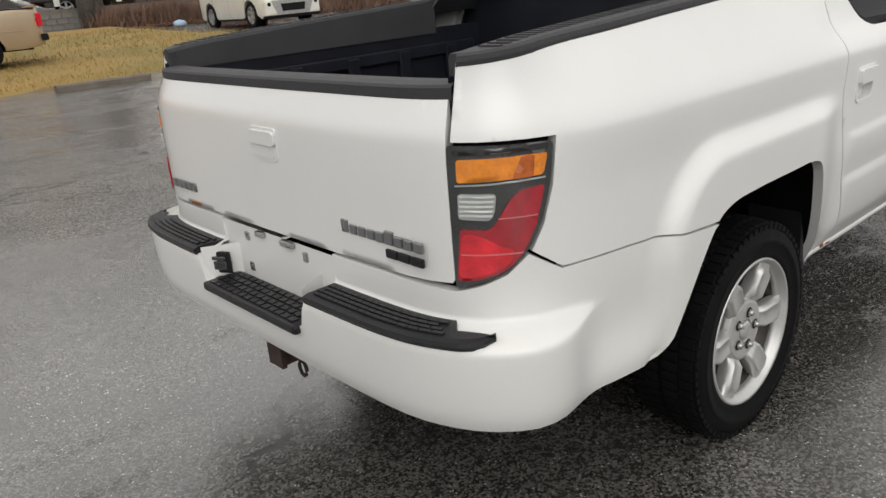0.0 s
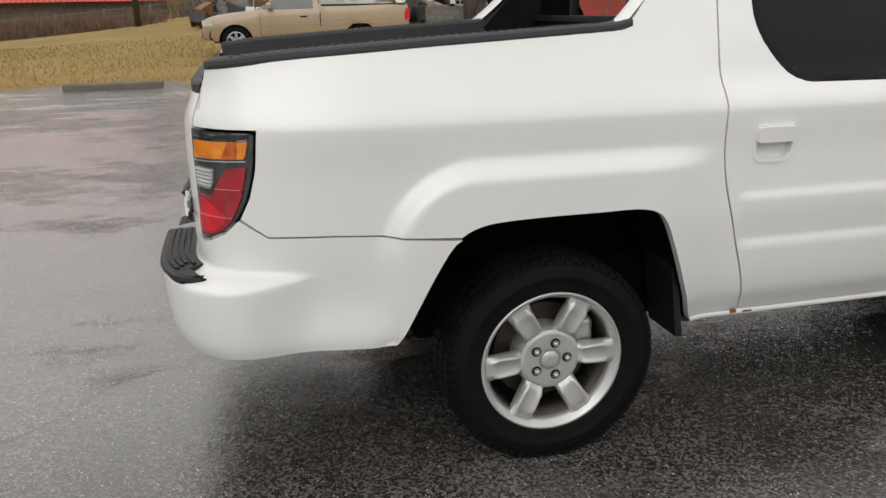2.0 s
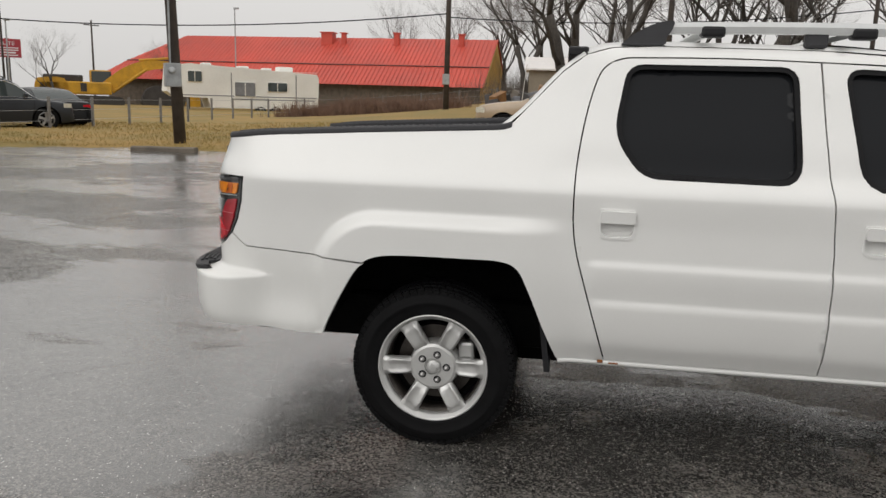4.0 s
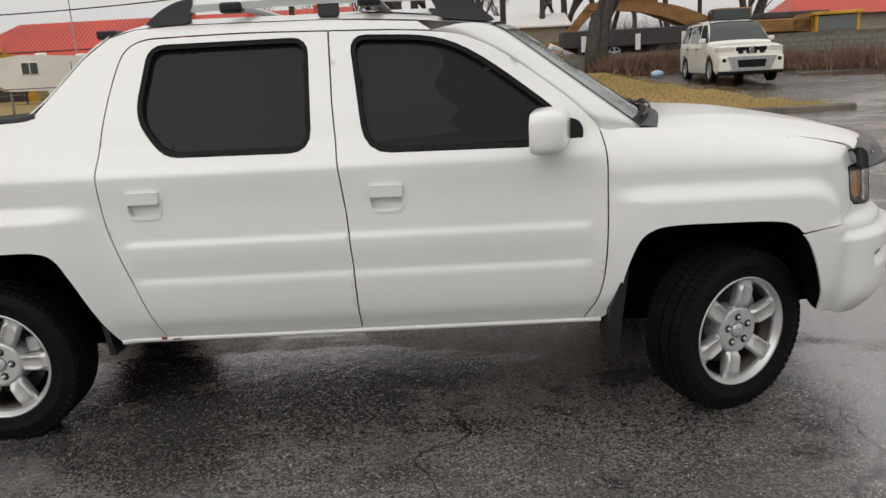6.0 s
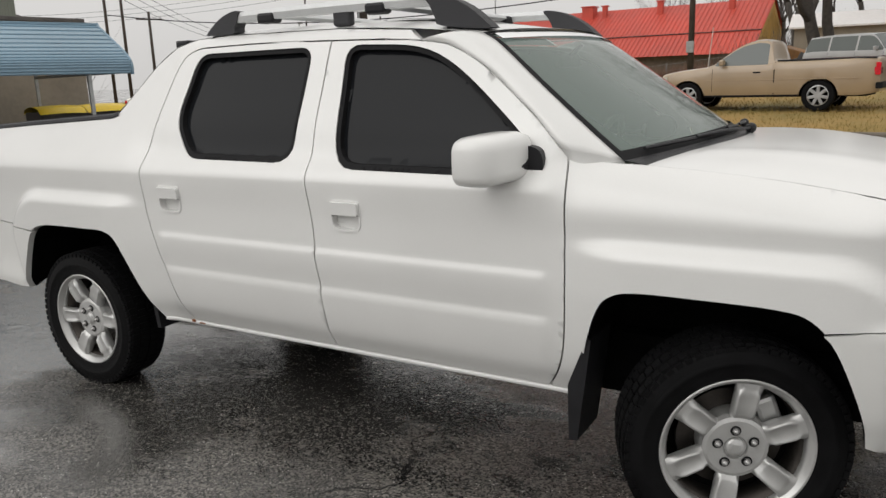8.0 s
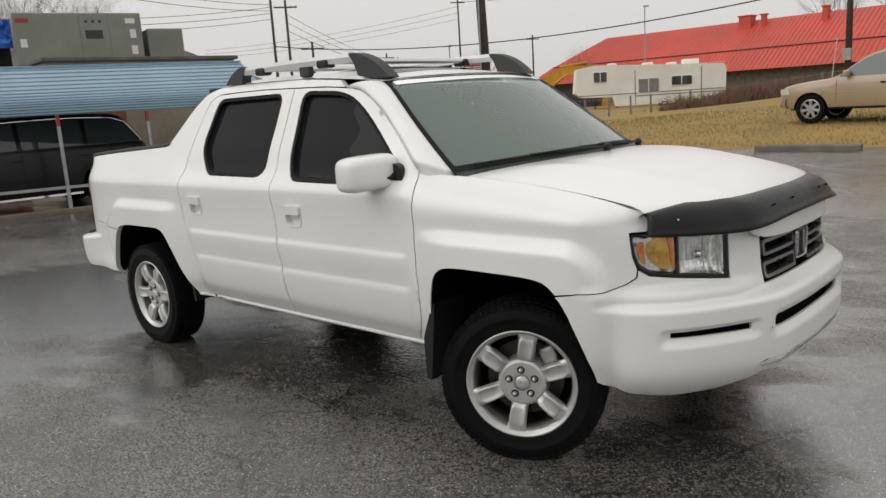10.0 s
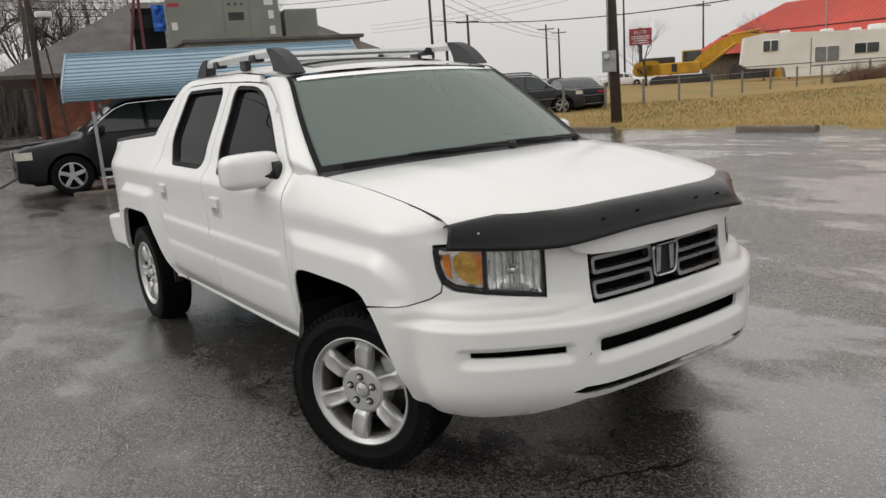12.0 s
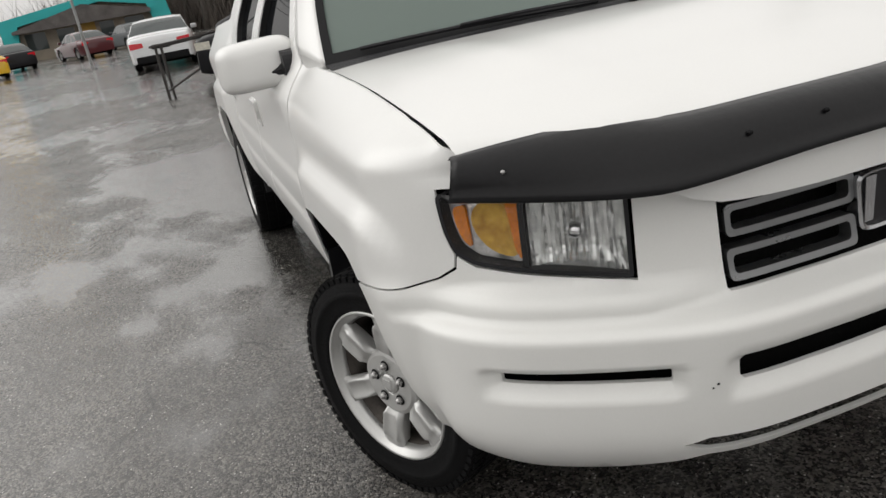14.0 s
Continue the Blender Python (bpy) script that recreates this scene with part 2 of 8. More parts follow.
def curve(zs, vs):
    """A smooth function through knots."""
    zs, vs = np.array(zs, float), np.array(vs, float)
    sl = np.gradient(vs, zs)
    for i in range(1, len(zs) - 1):
        a, b = (vs[i] - vs[i - 1]) / (zs[i] - zs[i - 1]), (vs[i + 1] - vs[i]) / (zs[i + 1] - zs[i])
        sl[i] = 0 if a * b <= 0 else 2 * a * b / (a + b)

    def f(z):
        z = min(max(z, zs[0]), zs[-1])
        i = min(int(np.searchsorted(zs, z, "right")) - 1, len(zs) - 2)
        h = zs[i + 1] - zs[i]
        t = (z - zs[i]) / h
        return ((2 * t ** 3 - 3 * t * t + 1) * vs[i] + (t ** 3 - 2 * t * t + t) * h * sl[i] + (3 * t * t - 2 * t ** 3) * vs[i + 1] + (t ** 3 - t * t) * h * sl[i + 1])
    return f


PLAN = np.array(soft([(2.478, 0), (2.474, 0.2), (2.452, 0.40), (2.37, 0.57), (2.23, 0.765), (2.08, 0.868), (1.92, 0.908), (1.7, 0.918), (1.0, 0.92), (0, 0.92), (-1.0, 0.92), (-1.9, 0.918),
                       (-2.2, 0.908), (-2.40, 0.872), (-2.515, 0.81), (-2.578, 0.715), (-2.605, 0.58), (-2.612, 0.3), (-2.614, 0)], 24))
ARC = np.r_[0, np.cumsum(np.linalg.norm(np.diff(PLAN, axis=0), axis=1))]
TAN = np.gradient(PLAN, ARC, axis=0)
TAN /= np.linalg.norm(TAN, axis=1)[:, None]
END = float(ARC[-1])
FR = [k for k in range(len(PLAN)) if PLAN[k, 0] > 1.5]
RE = [k for k in range(len(PLAN)) if PLAN[k, 0] < -1.5]


def us(x):
    """Where along the skin a side point x lies."""
    return float(np.interp(-x, -PLAN[:, 0], ARC))


def uf(y):
    return float(np.interp(y, PLAN[FR, 1], ARC[FR]))


def ur(y):
    return float(np.interp(-y, -PLAN[RE, 1], ARC[RE]))


side_profile = curve([0.38, 0.42, 0.5, 0.65, 0.8, 0.95, 1.10, 1.122, 1.2, 1.3, 1.45, 1.58, 1.64, 1.675, 1.70], [-0.095, -0.08, -0.045, -0.018, -0.006, -0.006, 0.003, -0.004, -0.062, -0.1, -0.17, -0.228, -0.258, -0.285, -0.33])
bed_profile = curve([0.38, 0.42, 0.5, 0.65, 0.8, 0.95, 1.10, 1.122, 1.2, 1.3, 1.45, 1.58, 1.66, 1.70], [-0.06, -0.05, -0.03, -0.014, -0.006, -0.006, 0.003, -0.003, -0.045, -0.1, -0.17, -0.228, -0.275, -0.33])
front_profile = curve([0.34, 0.40, 0.465, 0.54, 0.695, 0.706, 0.717, 0.732, 0.748, 0.80, 0.95, 1.0, 1.07], [-0.085, -0.03, 0.0, 0.004, 0.006, 0.002, -0.022, -0.066, -0.076, -0.088, -0.1, -0.115, -0.16])
rear_profile = curve([0.38, 0.44, 0.475, 0.52, 0.60, 0.665, 0.682, 0.692, 0.708, 0.75, 1.0, 1.10, 1.22, 1.3], [0.02, 0.062, 0.086, 0.098, 0.105, 0.107, 0.098, 0.02, 0.0, 0.0, 0.0, -0.003, -0.045, -0.06])
hood_edge = curve([0.9, 1.0, 1.3, 1.58, 1.86, 2.06, 2.2], [1.215, 1.205, 1.19, 1.165, 1.125, 1.085, 1.05])
rib_shape = curve([0.40, 0.50, 0.645, 0.668, 0.68, 0.79, 0.812, 0.833, 0.845, 1.2], [0.0, 0.0085, 0.0095, 0.005, 0.0, 0.0085, 0.0095, 0.004, 0.0, 0.0])


hood_side = curve([0.9, 1.15, 1.3, 1.58, 1.86, 2.06, 2.13, 2.3], [0.812, 0.806, 0.793, 0.779, 0.768, 0.757, 0.745, 0.66])


def wing_top(x, y):
    """The wing leans in to just outside the bonnet's edge."""
    return hood_side(x) + 0.005 - y


def slot_press(y, z):
    """Sunk ledges under the two slots of the front bumper."""
    d = 0.0
    for y0, y1, zb, zt in ((0.495, 0.815, 0.593, 0.620), (-0.5, 0.42, 0.577, 0.627)):
        k = smooth01((y - y0) / 0.022) * smooth01((y1 - y) / 0.022)
        d -= 0.024 * k * min(1.0, max(0.0, (z - zb + 0.030) / 0.030)) * min(1.0, max(0.0, (zt + 0.016 - z) / 0.012))
    return d


def flare_depth(x, z, end, top, r):
    """How far a place lies inside the flare's outline: level top, round corner, upright end."""
    end += 0.10 * min(0.0, 0.72 - z) - 0.06 * max(0.0, 0.72 - z)
    cx, cz = end - r, top - r
    if x > cx and z > cz:
        return r - math.hypot(x - cx, z - cz)
    return min(end - x, top - z)


def flare_ramp(d):
    """A flat facet about 5 cm wide with eased edges."""
    t = min(1.0, max(0.0, d / 0.062))
    return 0.35 * t + 0.65 * smooth01(t)


def skin_offset(u, z):
    x, y = float(np.interp(u, ARC, PLAN[:, 0])), float(np.interp(u, ARC, PLAN[:, 1]))
    d = side_profile(z) + (bed_profile(z) - side_profile(z)) * smooth01((-0.95 - x) / 0.2)
    # flared arches: a band that faces upwards follows a rounded outline
    tuck = 0.03 * smooth01((0.62 - z) / 0.18) * smooth01((-2.0 - x) / 0.12) * (1 - smooth01((-2.26 - x) / 0.24))
    d += max(tuck, 0.042 * flare_ramp(flare_depth(-x, z, 2.09, 1.003, 0.27)) * smooth01((-0.97 - x) / 0.30))
    d += 0.042 * flare_ramp(flare_depth(x, z, 2.04, 0.972, 0.21)) * smooth01((x - 0.99) / 0.26)
    # pressed ribs along the doors
    d += rib_shape(z) * smooth01((x + 0.93 + (0.02 if z > 0.7 else 0)) / 0.05) * smooth01((0.99 - x) / 0.05)
    wf, wr = smooth01((x - 1.86) / 0.34), smooth01((-2.26 - x) / 0.24)
    wf += (smooth01((x - 1.93) / 0.17) - wf) * smooth01((0.80 - z) / 0.05)
    # a sloping ledge under the headlamps, then the bumper's shelf
    ledge = 0.034 * min(1.0, max(0.0, (0.787 - z) / 0.028)) * min(1.0, max(0.0, (y - 0.42) / 0.14))
    if z > 0.745:
        nose_d = front_profile(min(z, 1.02)) + ledge
    else:
        nose_d = max(front_profile(z), front_profile(0.745) + ledge) if z > 0.69 else front_profile(z)
    d += (nose_d - d) * wf
    if x > 0.95 and z > 1.02:
        base = side_profile(1.02) + (front_profile(1.02) - side_profile(1.02)) * wf
        top = min(wing_top(x, y), base - 0.012) if x > 2.05 else wing_top(x, y)
        q = min(1.0, (z - 1.02) / (hood_edge(x) - 1.02))
        d += (base + (top - base) * q ** 2.2 - d) * smooth01((x - 0.95) / 0.12)
    if x > 2.0 and 0.5 < z < 0.68:
        d += slot_press(y, z)
    d += (rear_profile(z) - d) * wr
    return d


def skin(u, z, lift=0.0, side=1):
    """A place on the truck's skin; side 1 is its right."""
    x, y = np.interp(u, ARC, PLAN[:, 0]), np.interp(u, ARC, PLAN[:, 1])
    tx, ty = np.interp(u, ARC, TAN[:, 0]), np.interp(u, ARC, TAN[:, 1])
    d = skin_offset(u, z) + lift
    y = y - tx * d
    if u <= 1e-6 or u >= END - 1e-6:
        y = 0.0
    return Vector((x + ty * d, -side * y, z))


def inside(p, loop):
    x, y = p
    hit = False
    for (x0, y0), (x1, y1) in zip(loop, loop[1:] + loop[:1]):
        if (y0 > y) != (y1 > y) and x < (x1 - x0) * (y - y0) / (y1 - y0) + x0:
            hit = not hit
    return hit


def fine_loop(loop, step):
    out = []
    for a, b in zip(loop, loop[1:] + loop[:1]):
        n = max(1, math.ceil(math.dist(a, b) / step))
        out += [(a[0] + (b[0] - a[0]) * k / n, a[1] + (b[1] - a[1]) * k / n) for k in range(n)]
    return out


def shrink(loop, d):
    """Moves a loop inwards by d (outwards if negative)."""
    area = sum(a[0] * b[1] - b[0] * a[1] for a, b in zip(loop, loop[1:] + loop[:1]))
    sg, out, N = (1 if area > 0 else -1), [], len(loop)
    for i in range(N):
        a, b, c = (np.array(loop[(i + k) % N]) for k in (-1, 0, 1))
        e, f = b - a, c - b
        e, f = e / (np.linalg.norm(e) + 1e-9), f / (np.linalg.norm(f) + 1e-9)
        n = np.array([-e[1] - f[1], e[0] + f[0]])
        ln = np.linalg.norm(n)
        if ln < 1e-6:
            out.append(tuple(b))
            continue
        n /= ln
        out.append(tuple(b + sg * n * d / max(0.5, abs(np.dot(n, (-e[1], e[0]))))))
    return out


def triangles(loop, holes, step, bands=()):
    """Fills an outline with an even net of triangles."""
    from mathutils.geometry import delaunay_2d_cdt
    loops = [fine_loop(loop, step)] + [fine_loop(h, step) for h in holes]
    pts, edges = [], []
    for lp in loops:
        o = len(pts)
        pts += lp
        edges += [(o + k, o + (k + 1) % len(lp)) for k in range(len(lp))]
    edge_pts = np.array(pts)
    x0, y0 = edge_pts.min(0)
    x1, y1 = edge_pts.max(0)
    zs = list(np.arange(y0 + step * 0.5, y1, step))
    for b0, b1, st in bands:
        zs = [z for z in zs if not b0 <= z <= b1] + list(np.arange(b0, b1, st))
    for y in zs:
        for x in np.arange(x0 + step * 0.5, x1, step):
            if np.abs(edge_pts - (x, y)).max(1).min() > step * 0.35 and inside((x, y), loops[0]) and not any(inside((x, y), h) for h in loops[1:]):
                pts.append((x, y))
    co, _, faces, *_ = delaunay_2d_cdt([Vector(p) for p in pts], edges, [], 0, 1e-6)
    keep = []
    for f in faces:
        c = sum((co[k] for k in f), Vector((0, 0))) / 3
        if inside(c, loops[0]) and not any(inside(c, h) for h in loops[1:]):
            keep.append(tuple(f))
    return [tuple(c) for c in co], keep, loops


def panel(name, loop, mat, parent, holes=(), side=1, step=0.035, gap=0.003, fold=0.03, lift=0.0, label="", both=False, bands=()):
    """A pressed panel of the skin: outline in (along, height), with folded edges."""
    if gap:
        loop, holes = shrink(loop, gap), [shrink(h, -0.0) for h in holes]
    co, faces, loops = triangles(loop, holes, step, bands)
    bm = bmesh.new()
    for sd in ((1, -1) if both else (side,)):
        vs = [bm.verts.new(skin(u, z, lift, sd)) for u, z in co]
        made, outward = [], 0.0
        for f in faces:
            (ua, za), (ub, zb), (uc, zc) = (co[k] for k in f)
            q = [vs[k] for k in f]
            if (ub - ua) * (zc - za) - (uc - ua) * (zb - za) < 0:
                q = q[::-1]
            a, b, c = (v.co for v in q)
            uv = np.mean([co[k] for k in f], axis=0)
            outward += (b - a).cross(c - a).dot(skin(*uv, lift + 0.01, sd) - skin(*uv, lift, sd))
            made.append(bm.faces.new(q))
            made[-1].smooth = True
        if outward < 0:
            for fa in made:
                fa.normal_flip()
        if fold:
            for lp in loops:
                top = [bm.verts.new(skin(u, z, lift, sd)) for u, z in lp]
                low = [bm.verts.new(skin(u, z, lift - fold, sd)) for u, z in lp]
                for k in range(len(lp)):
                    j = (k + 1) % len(lp)
                    if both and ((lp[k][0] < 1e-4 and lp[j][0] < 1e-4) or (lp[k][0] > END - 1e-4 and lp[j][0] > END - 1e-4)):
                        continue
                    bm.faces.new((top[k], low[k], low[j], top[j]))
    if both:
        bmesh.ops.remove_doubles(bm, verts=[v for v in bm.verts if abs(v.co.y) < 1e-5], dist=1e-4)
    return part(name, bm, mat, parent, label)


TY = -0.002
truck = thing("pickup_truck", "white crew-cab pickup truck, wet with rain, parked on asphalt", "pickup truck", (0, TY, 0))
truck.scale = (1, 1.03, 1)

ARCH_R = [(us(x), z) for x, z in soft([(-2.04, 0.447), (-2.0, 0.53), (-1.928, 0.67), (-1.866, 0.765), (-1.79, 0.808), (-1.66, 0.82), (-1.42, 0.822), (-1.285, 0.82), (-1.215, 0.79), (-1.165, 0.695), (-1.105, 0.55), (-1.035, 0.39)], 4)]
ARCH_F = [(us(x), z) for x, z in soft([(1.085, 0.47), (1.105, 0.60), (1.15, 0.735), (1.20, 0.79), (1.28, 0.81), (1.47, 0.812), (1.68, 0.808), (1.77, 0.785), (1.835, 0.71), (1.89, 0.58), (1.925, 0.47), (1.935, 0.40)], 4)]
LAMP_W = ur(0.722) - us(-2.402)
LAMP_OUT = [(us(-2.402) + f * LAMP_W, z) for f, z in ((0.0, 1.10), (0.05, 1.0), (0.15, 0.92), (0.29, 0.86), (0.5, 0.817), (0.75, 0.792))]
LAMP_R = rounded([(ur(0.722), 1.105)] + LAMP_OUT + [(ur(0.722), 0.776)], [0.01, 0.015, 0.03, 0.03, 0.04, 0.04, 0.04, 0.015])
LAMP_F = rounded([(uf(0.560), 0.982), (us(2.072), 0.986), (us(2.085), 0.90), (us(2.102), 0.853), (us(2.145), 0.827), (uf(0.70), 0.807), (uf(0.560), 0.788)], [0.012, 0.02, 0.03, 0.02, 0.02, 0.06, 0.012])
DOOR_TOP = [(-0.07, 1.64), (0.22, 1.63), (0.42, 1.612), (0.52, 1.585), (0.66, 1.51), (0.89, 1.335), (1.01, 1.215)]
REAR_SEAM = soft([(-0.84, 0.405), (-0.885, 0.55), (-0.945, 0.74), (-0.99, 0.90), (-1.005, 1.05), (-1.0, 1.22), (-0.975, 1.40), (-0.94, 1.54), (-0.905, 1.605), (-0.84, 1.638), (-0.74, 1.645), (-0.4, 1.648), (-0.072, 1.64)], 4)
B_SEAM = [(-0.072, 1.64), (-0.06, 1.35), (-0.045, 1.16), (-0.02, 0.92), (-0.008, 0.7), (0.0, 0.405)]
F_SEAM = soft([(1.01, 1.215), (1.028, 1.12), (1.032, 0.98), (1.032, 0.77), (1.022, 0.60), (0.995, 0.49), (0.945, 0.405)], 4)
WIN_R = rounded([(-0.80, 1.598), (-0.175, 1.60), (-0.165, 1.185), (-0.735, 1.19), (-0.845, 1.335)], [0.05, 0.05, 0.07, 0.06, 0.08])
WIN_F = rounded([(0.035, 1.60), (0.36, 1.585), (0.53, 1.51), (0.80, 1.30), (0.885, 1.215), (0.86, 1.165), (0.085, 1.172)], [0.05, 0.12, 0.2, 0.2, 0.04, 0.04, 0.09])
WIN_R, WIN_F = shrink(WIN_R, -0.02), shrink(WIN_F, -0.02)
U = lambda loop: [(us(x), z) for x, z in loop]
def cup_hole(hx, hz):
    """The finger recess below a door handle."""
    return rounded([(us(hx + 0.06), hz - 0.05), (us(hx - 0.06), hz - 0.05), (us(hx - 0.064), hz + 0.03), (us(hx + 0.064), hz + 0.03)], [0.03, 0.03, 0.006, 0.006])


RIBS = ((0.64, 0.70, 0.008), (0.79, 0.85, 0.008))
CREASE = ((1.085, 1.14, 0.012),)

ws_edge = [Vector((x, y, z)) for x, y, z in soft([(0.60, 0.635, 1.636), (0.68, 0.655, 1.592), (0.86, 0.715, 1.452), (1.04, 0.765, 1.312), (1.205, 0.80, 1.185)], 6)]
DOOR_LINE = [skin(us(x), z, 0.0, 1) for x, z in soft([(0.36, 1.622), (0.45, 1.612), (0.53, 1.58), (0.66, 1.51), (0.78, 1.42), (0.89, 1.335), (1.01, 1.215)], 4)]

for sd, word in ((1, "right"), (-1, "left")):
    # rear quarter with the sloping cab buttress and the roof side rail
    low = [(us(-1.03), 0.388), (us(-0.845), 0.392)]
    seam = U(REAR_SEAM)
    top = U([(0.36, 1.622), (0.30, 1.665), (-0.07, 1.69), (-0.7, 1.697), (-0.88, 1.687), (-0.985, 1.655), (-1.08, 1.58), (-1.22, 1.425), (-1.265, 1.375), (-1.31, 1.345)])
    rear = [(us(-1.9), 1.314), (us(-2.35), 1.287), (ur(0.735), 1.268), (ur(0.73), 1.107)]
    lamp = [(us(-2.399), 1.104)] + [(u - 0.003, z - 0.001) for u, z in LAMP_OUT[1:4]] + [(us(-2.39), 0.806), (us(-2.2), 0.802), (us(-2.02), 0.792)]
    arch = [p for p in ARCH_R if p[1] > 0.4][:]
    k0 = next(i for i, p in enumerate(arch) if p[1] > 0.772)
    loop = seam + U([(0.18, 1.633)]) + top + rear + lamp + arch[k0:] + low
    panel("quarter_panel", loop, WHITE, truck, side=sd, step=0.022 if sd == 1 else 0.04, bands=CREASE + ((0.90, 1.02, 0.013),))
    rd = panel("rear_door", U(REAR_SEAM[:-1] + B_SEAM), WHITE, truck, [U(WIN_R), cup_hole(-0.83, 0.99)], side=sd, step=0.022 if sd == 1 else 0.035, bands=RIBS + CREASE)
    fd = panel("front_door", U(B_SEAM[::-1][:-1] + soft(DOOR_TOP, 4) + F_SEAM[1:]), WHITE, truck, [U(WIN_F), cup_hole(0.145, 0.975)], side=sd, step=0.022 if sd == 1 else 0.035, bands=RIBS + CREASE)
    for dr, win in ((rd, WIN_R), (fd, WIN_F)):
        panel("window_seal", U(win), GASKET, dr, [U(shrink(win, 0.02))], side=sd, gap=0, lift=-0.005, fold=0.034, step=0.025)
        panel("window_pane", U(shrink(win, 0.016)), DARK_GLASS, dr, side=sd, gap=0, lift=-0.03, fold=0.0, step=0.025)
    # front wing
    wing = [(1.012, 1.208), (1.15, 1.198), (1.3, 1.19), (1.58, 1.165), (1.86, 1.125), (2.06, 1.085), (2.105, 1.07)]
    loop = U(wing) + [(uf(0.76), 1.048), (uf(0.66), 1.02), (uf(0.565), 1.008), (uf(0.565), 0.988), (us(2.075), 0.989), (us(2.087), 0.90), (us(2.104), 0.851), (us(2.099), 0.82), (us(2.058), 0.796), (us(1.99), 0.776), (us(1.90), 0.770)]
    loop = U(soft(wing, 3)) + loop[len(wing):] + [p for p in ARCH_F[::-1] if p[0] > us(1.812)] + U([(1.03, 0.40), (0.95, 0.40)]) + U(F_SEAM[::-1][1:-1])
    panel("front_wing", loop, WHITE, truck, side=sd, step=0.02 if sd == 1 else 0.035, fold=0.006, bands=((0.88, 1.0, 0.014), (1.02, 1.2, 0.012)))
    # A-pillar
    bm = bmesh.new()
    rows = []
    n = 24
    for i in range(n + 1):
        t = i / n
        a = DOOR_LINE[min(int(t * (len(DOOR_LINE) - 1)), len(DOOR_LINE) - 2)].lerp(DOOR_LINE[min(int(t * (len(DOOR_LINE) - 1)) + 1, len(DOOR_LINE) - 1)], t * (len(DOOR_LINE) - 1) % 1)
        e = ws_edge[min(int(t * (len(ws_edge) - 1)), len(ws_edge) - 2)].lerp(ws_edge[min(int(t * (len(ws_edge) - 1)) + 1, len(ws_edge) - 1)], t * (len(ws_edge) - 1) % 1)
        e = Vector((e.x, -e.y, e.z))
        row = [a + Vector((0, 0.03, -0.01)), a + Vector((0.0, 0.002, 0.003))]
        for k in range(1, 6):
            s = k / 6
            row.append(a.lerp(e, s) + Vector((0.45, -0.35, 0.55)).normalized() * 0.026 * (1 - 0.75 * t) * math.sin(math.pi * s) * (1 - 0.3 * s))
        row += [e, e + Vector((-0.01, 0.02, -0.02))]
        rows.append([Vector((p.x, sd * p.y, p.z)) for p in row])
    rows.append([p + Vector((0.015, 0, -0.05)) for p in rows[-1]])
    grid(bm, rows)
    part("windscreen_pillar", bm, WHITE, truck, smooth=True)
    # sill under the doors
    bm = bmesh.new()
    grid(bm, [[skin(us(x), 0.40, d, sd) + Vector((0, 0, dz)) for d, dz in ((-0.025, 0.01), (0.0, 0.0), (0.002, -0.014), (-0.03, -0.03), (-0.1, -0.035))] for x in np.linspace(-1.03, 1.02, 40)])
    part("sill", bm, WHITE, truck, smooth=True)
    # door handles: a shallow cup, a flap and a thin outline
    for dr, hx in ((rd, -0.83), (fd, 0.145)):
        hz = 0.99 if hx < 0 else 0.975
        outline = rounded([(us(hx + 0.070), hz - 0.060), (us(hx - 0.070), hz - 0.060), (us(hx - 0.070), hz + 0.062), (us(hx + 0.070), hz + 0.062)], [0.036, 0.036, 0.012, 0.012])
        flap = rounded([(us(hx + 0.066), hz + 0.006), (us(hx - 0.066), hz + 0.006), (us(hx - 0.066), hz + 0.054), (us(hx + 0.066), hz + 0.054)], 0.01)
        hd = panel("door_handle", flap, WHITE, dr, side=sd, gap=0, lift=0.016, fold=0.022, step=0.02)
        panel("handle_surround", outline, WHITE, hd, [shrink(cup_hole(hx, hz), -0.001)], side=sd, gap=0, lift=0.004, fold=0.006, step=0.02)
        panel("handle_cup", shrink(cup_hole(hx, hz), -0.004), WHITE, hd, side=sd, gap=0, lift=-0.024, fold=0, step=0.02)
    # wheel-arch liners
    for arch, name in ((ARCH_R, "rear"), (ARCH_F, "front")):
        bm = bmesh.new()
        lp = [(u, z) for u, z in arch]
        grid(bm, [[skin(u, z, -0.0125 if name == "front" else -0.03, sd), skin(u, z, -0.04, sd), skin(u, z, -0.10, sd) + Vector((0, 0, 0.03)), Vector((skin(u, z).x, -sd * 0.50, z + 0.04))] for u, z in lp])
        back = [Vector((skin(u, z).x, -sd * 0.50, z + 0.04)) for u, z in lp]
        bm.faces.new([bm.verts.new(p) for p in back])
        part("arch_liner", bm, UNDER, truck)
    # mud flaps behind the wheels
    bm = bmesh.new()
    fx = 1.075
    prism(bm, [(fx + 0.03, 0.62), (fx + 0.045, 0.62), (fx - 0.0, 0.25), (fx - 0.03, 0.25), (fx - 0.035, 0.45)], -sd * 0.70, -sd * 0.905)
    part("mud_flap", bm, BLACK_PLASTIC, truck)
    bm = bmesh.new()
    prism(bm, [(-1.12, 0.60), (-1.10, 0.60), (-1.06, 0.34), (-1.085, 0.34)], -sd * 0.68, -sd * 0.86)
    part("mud_flap", bm, BLACK_PLASTIC, truck)
    # mirror
    mx, my, mz = 0.80, -sd * 0.947, 1.214
    bm = bmesh.new()
    rows = []
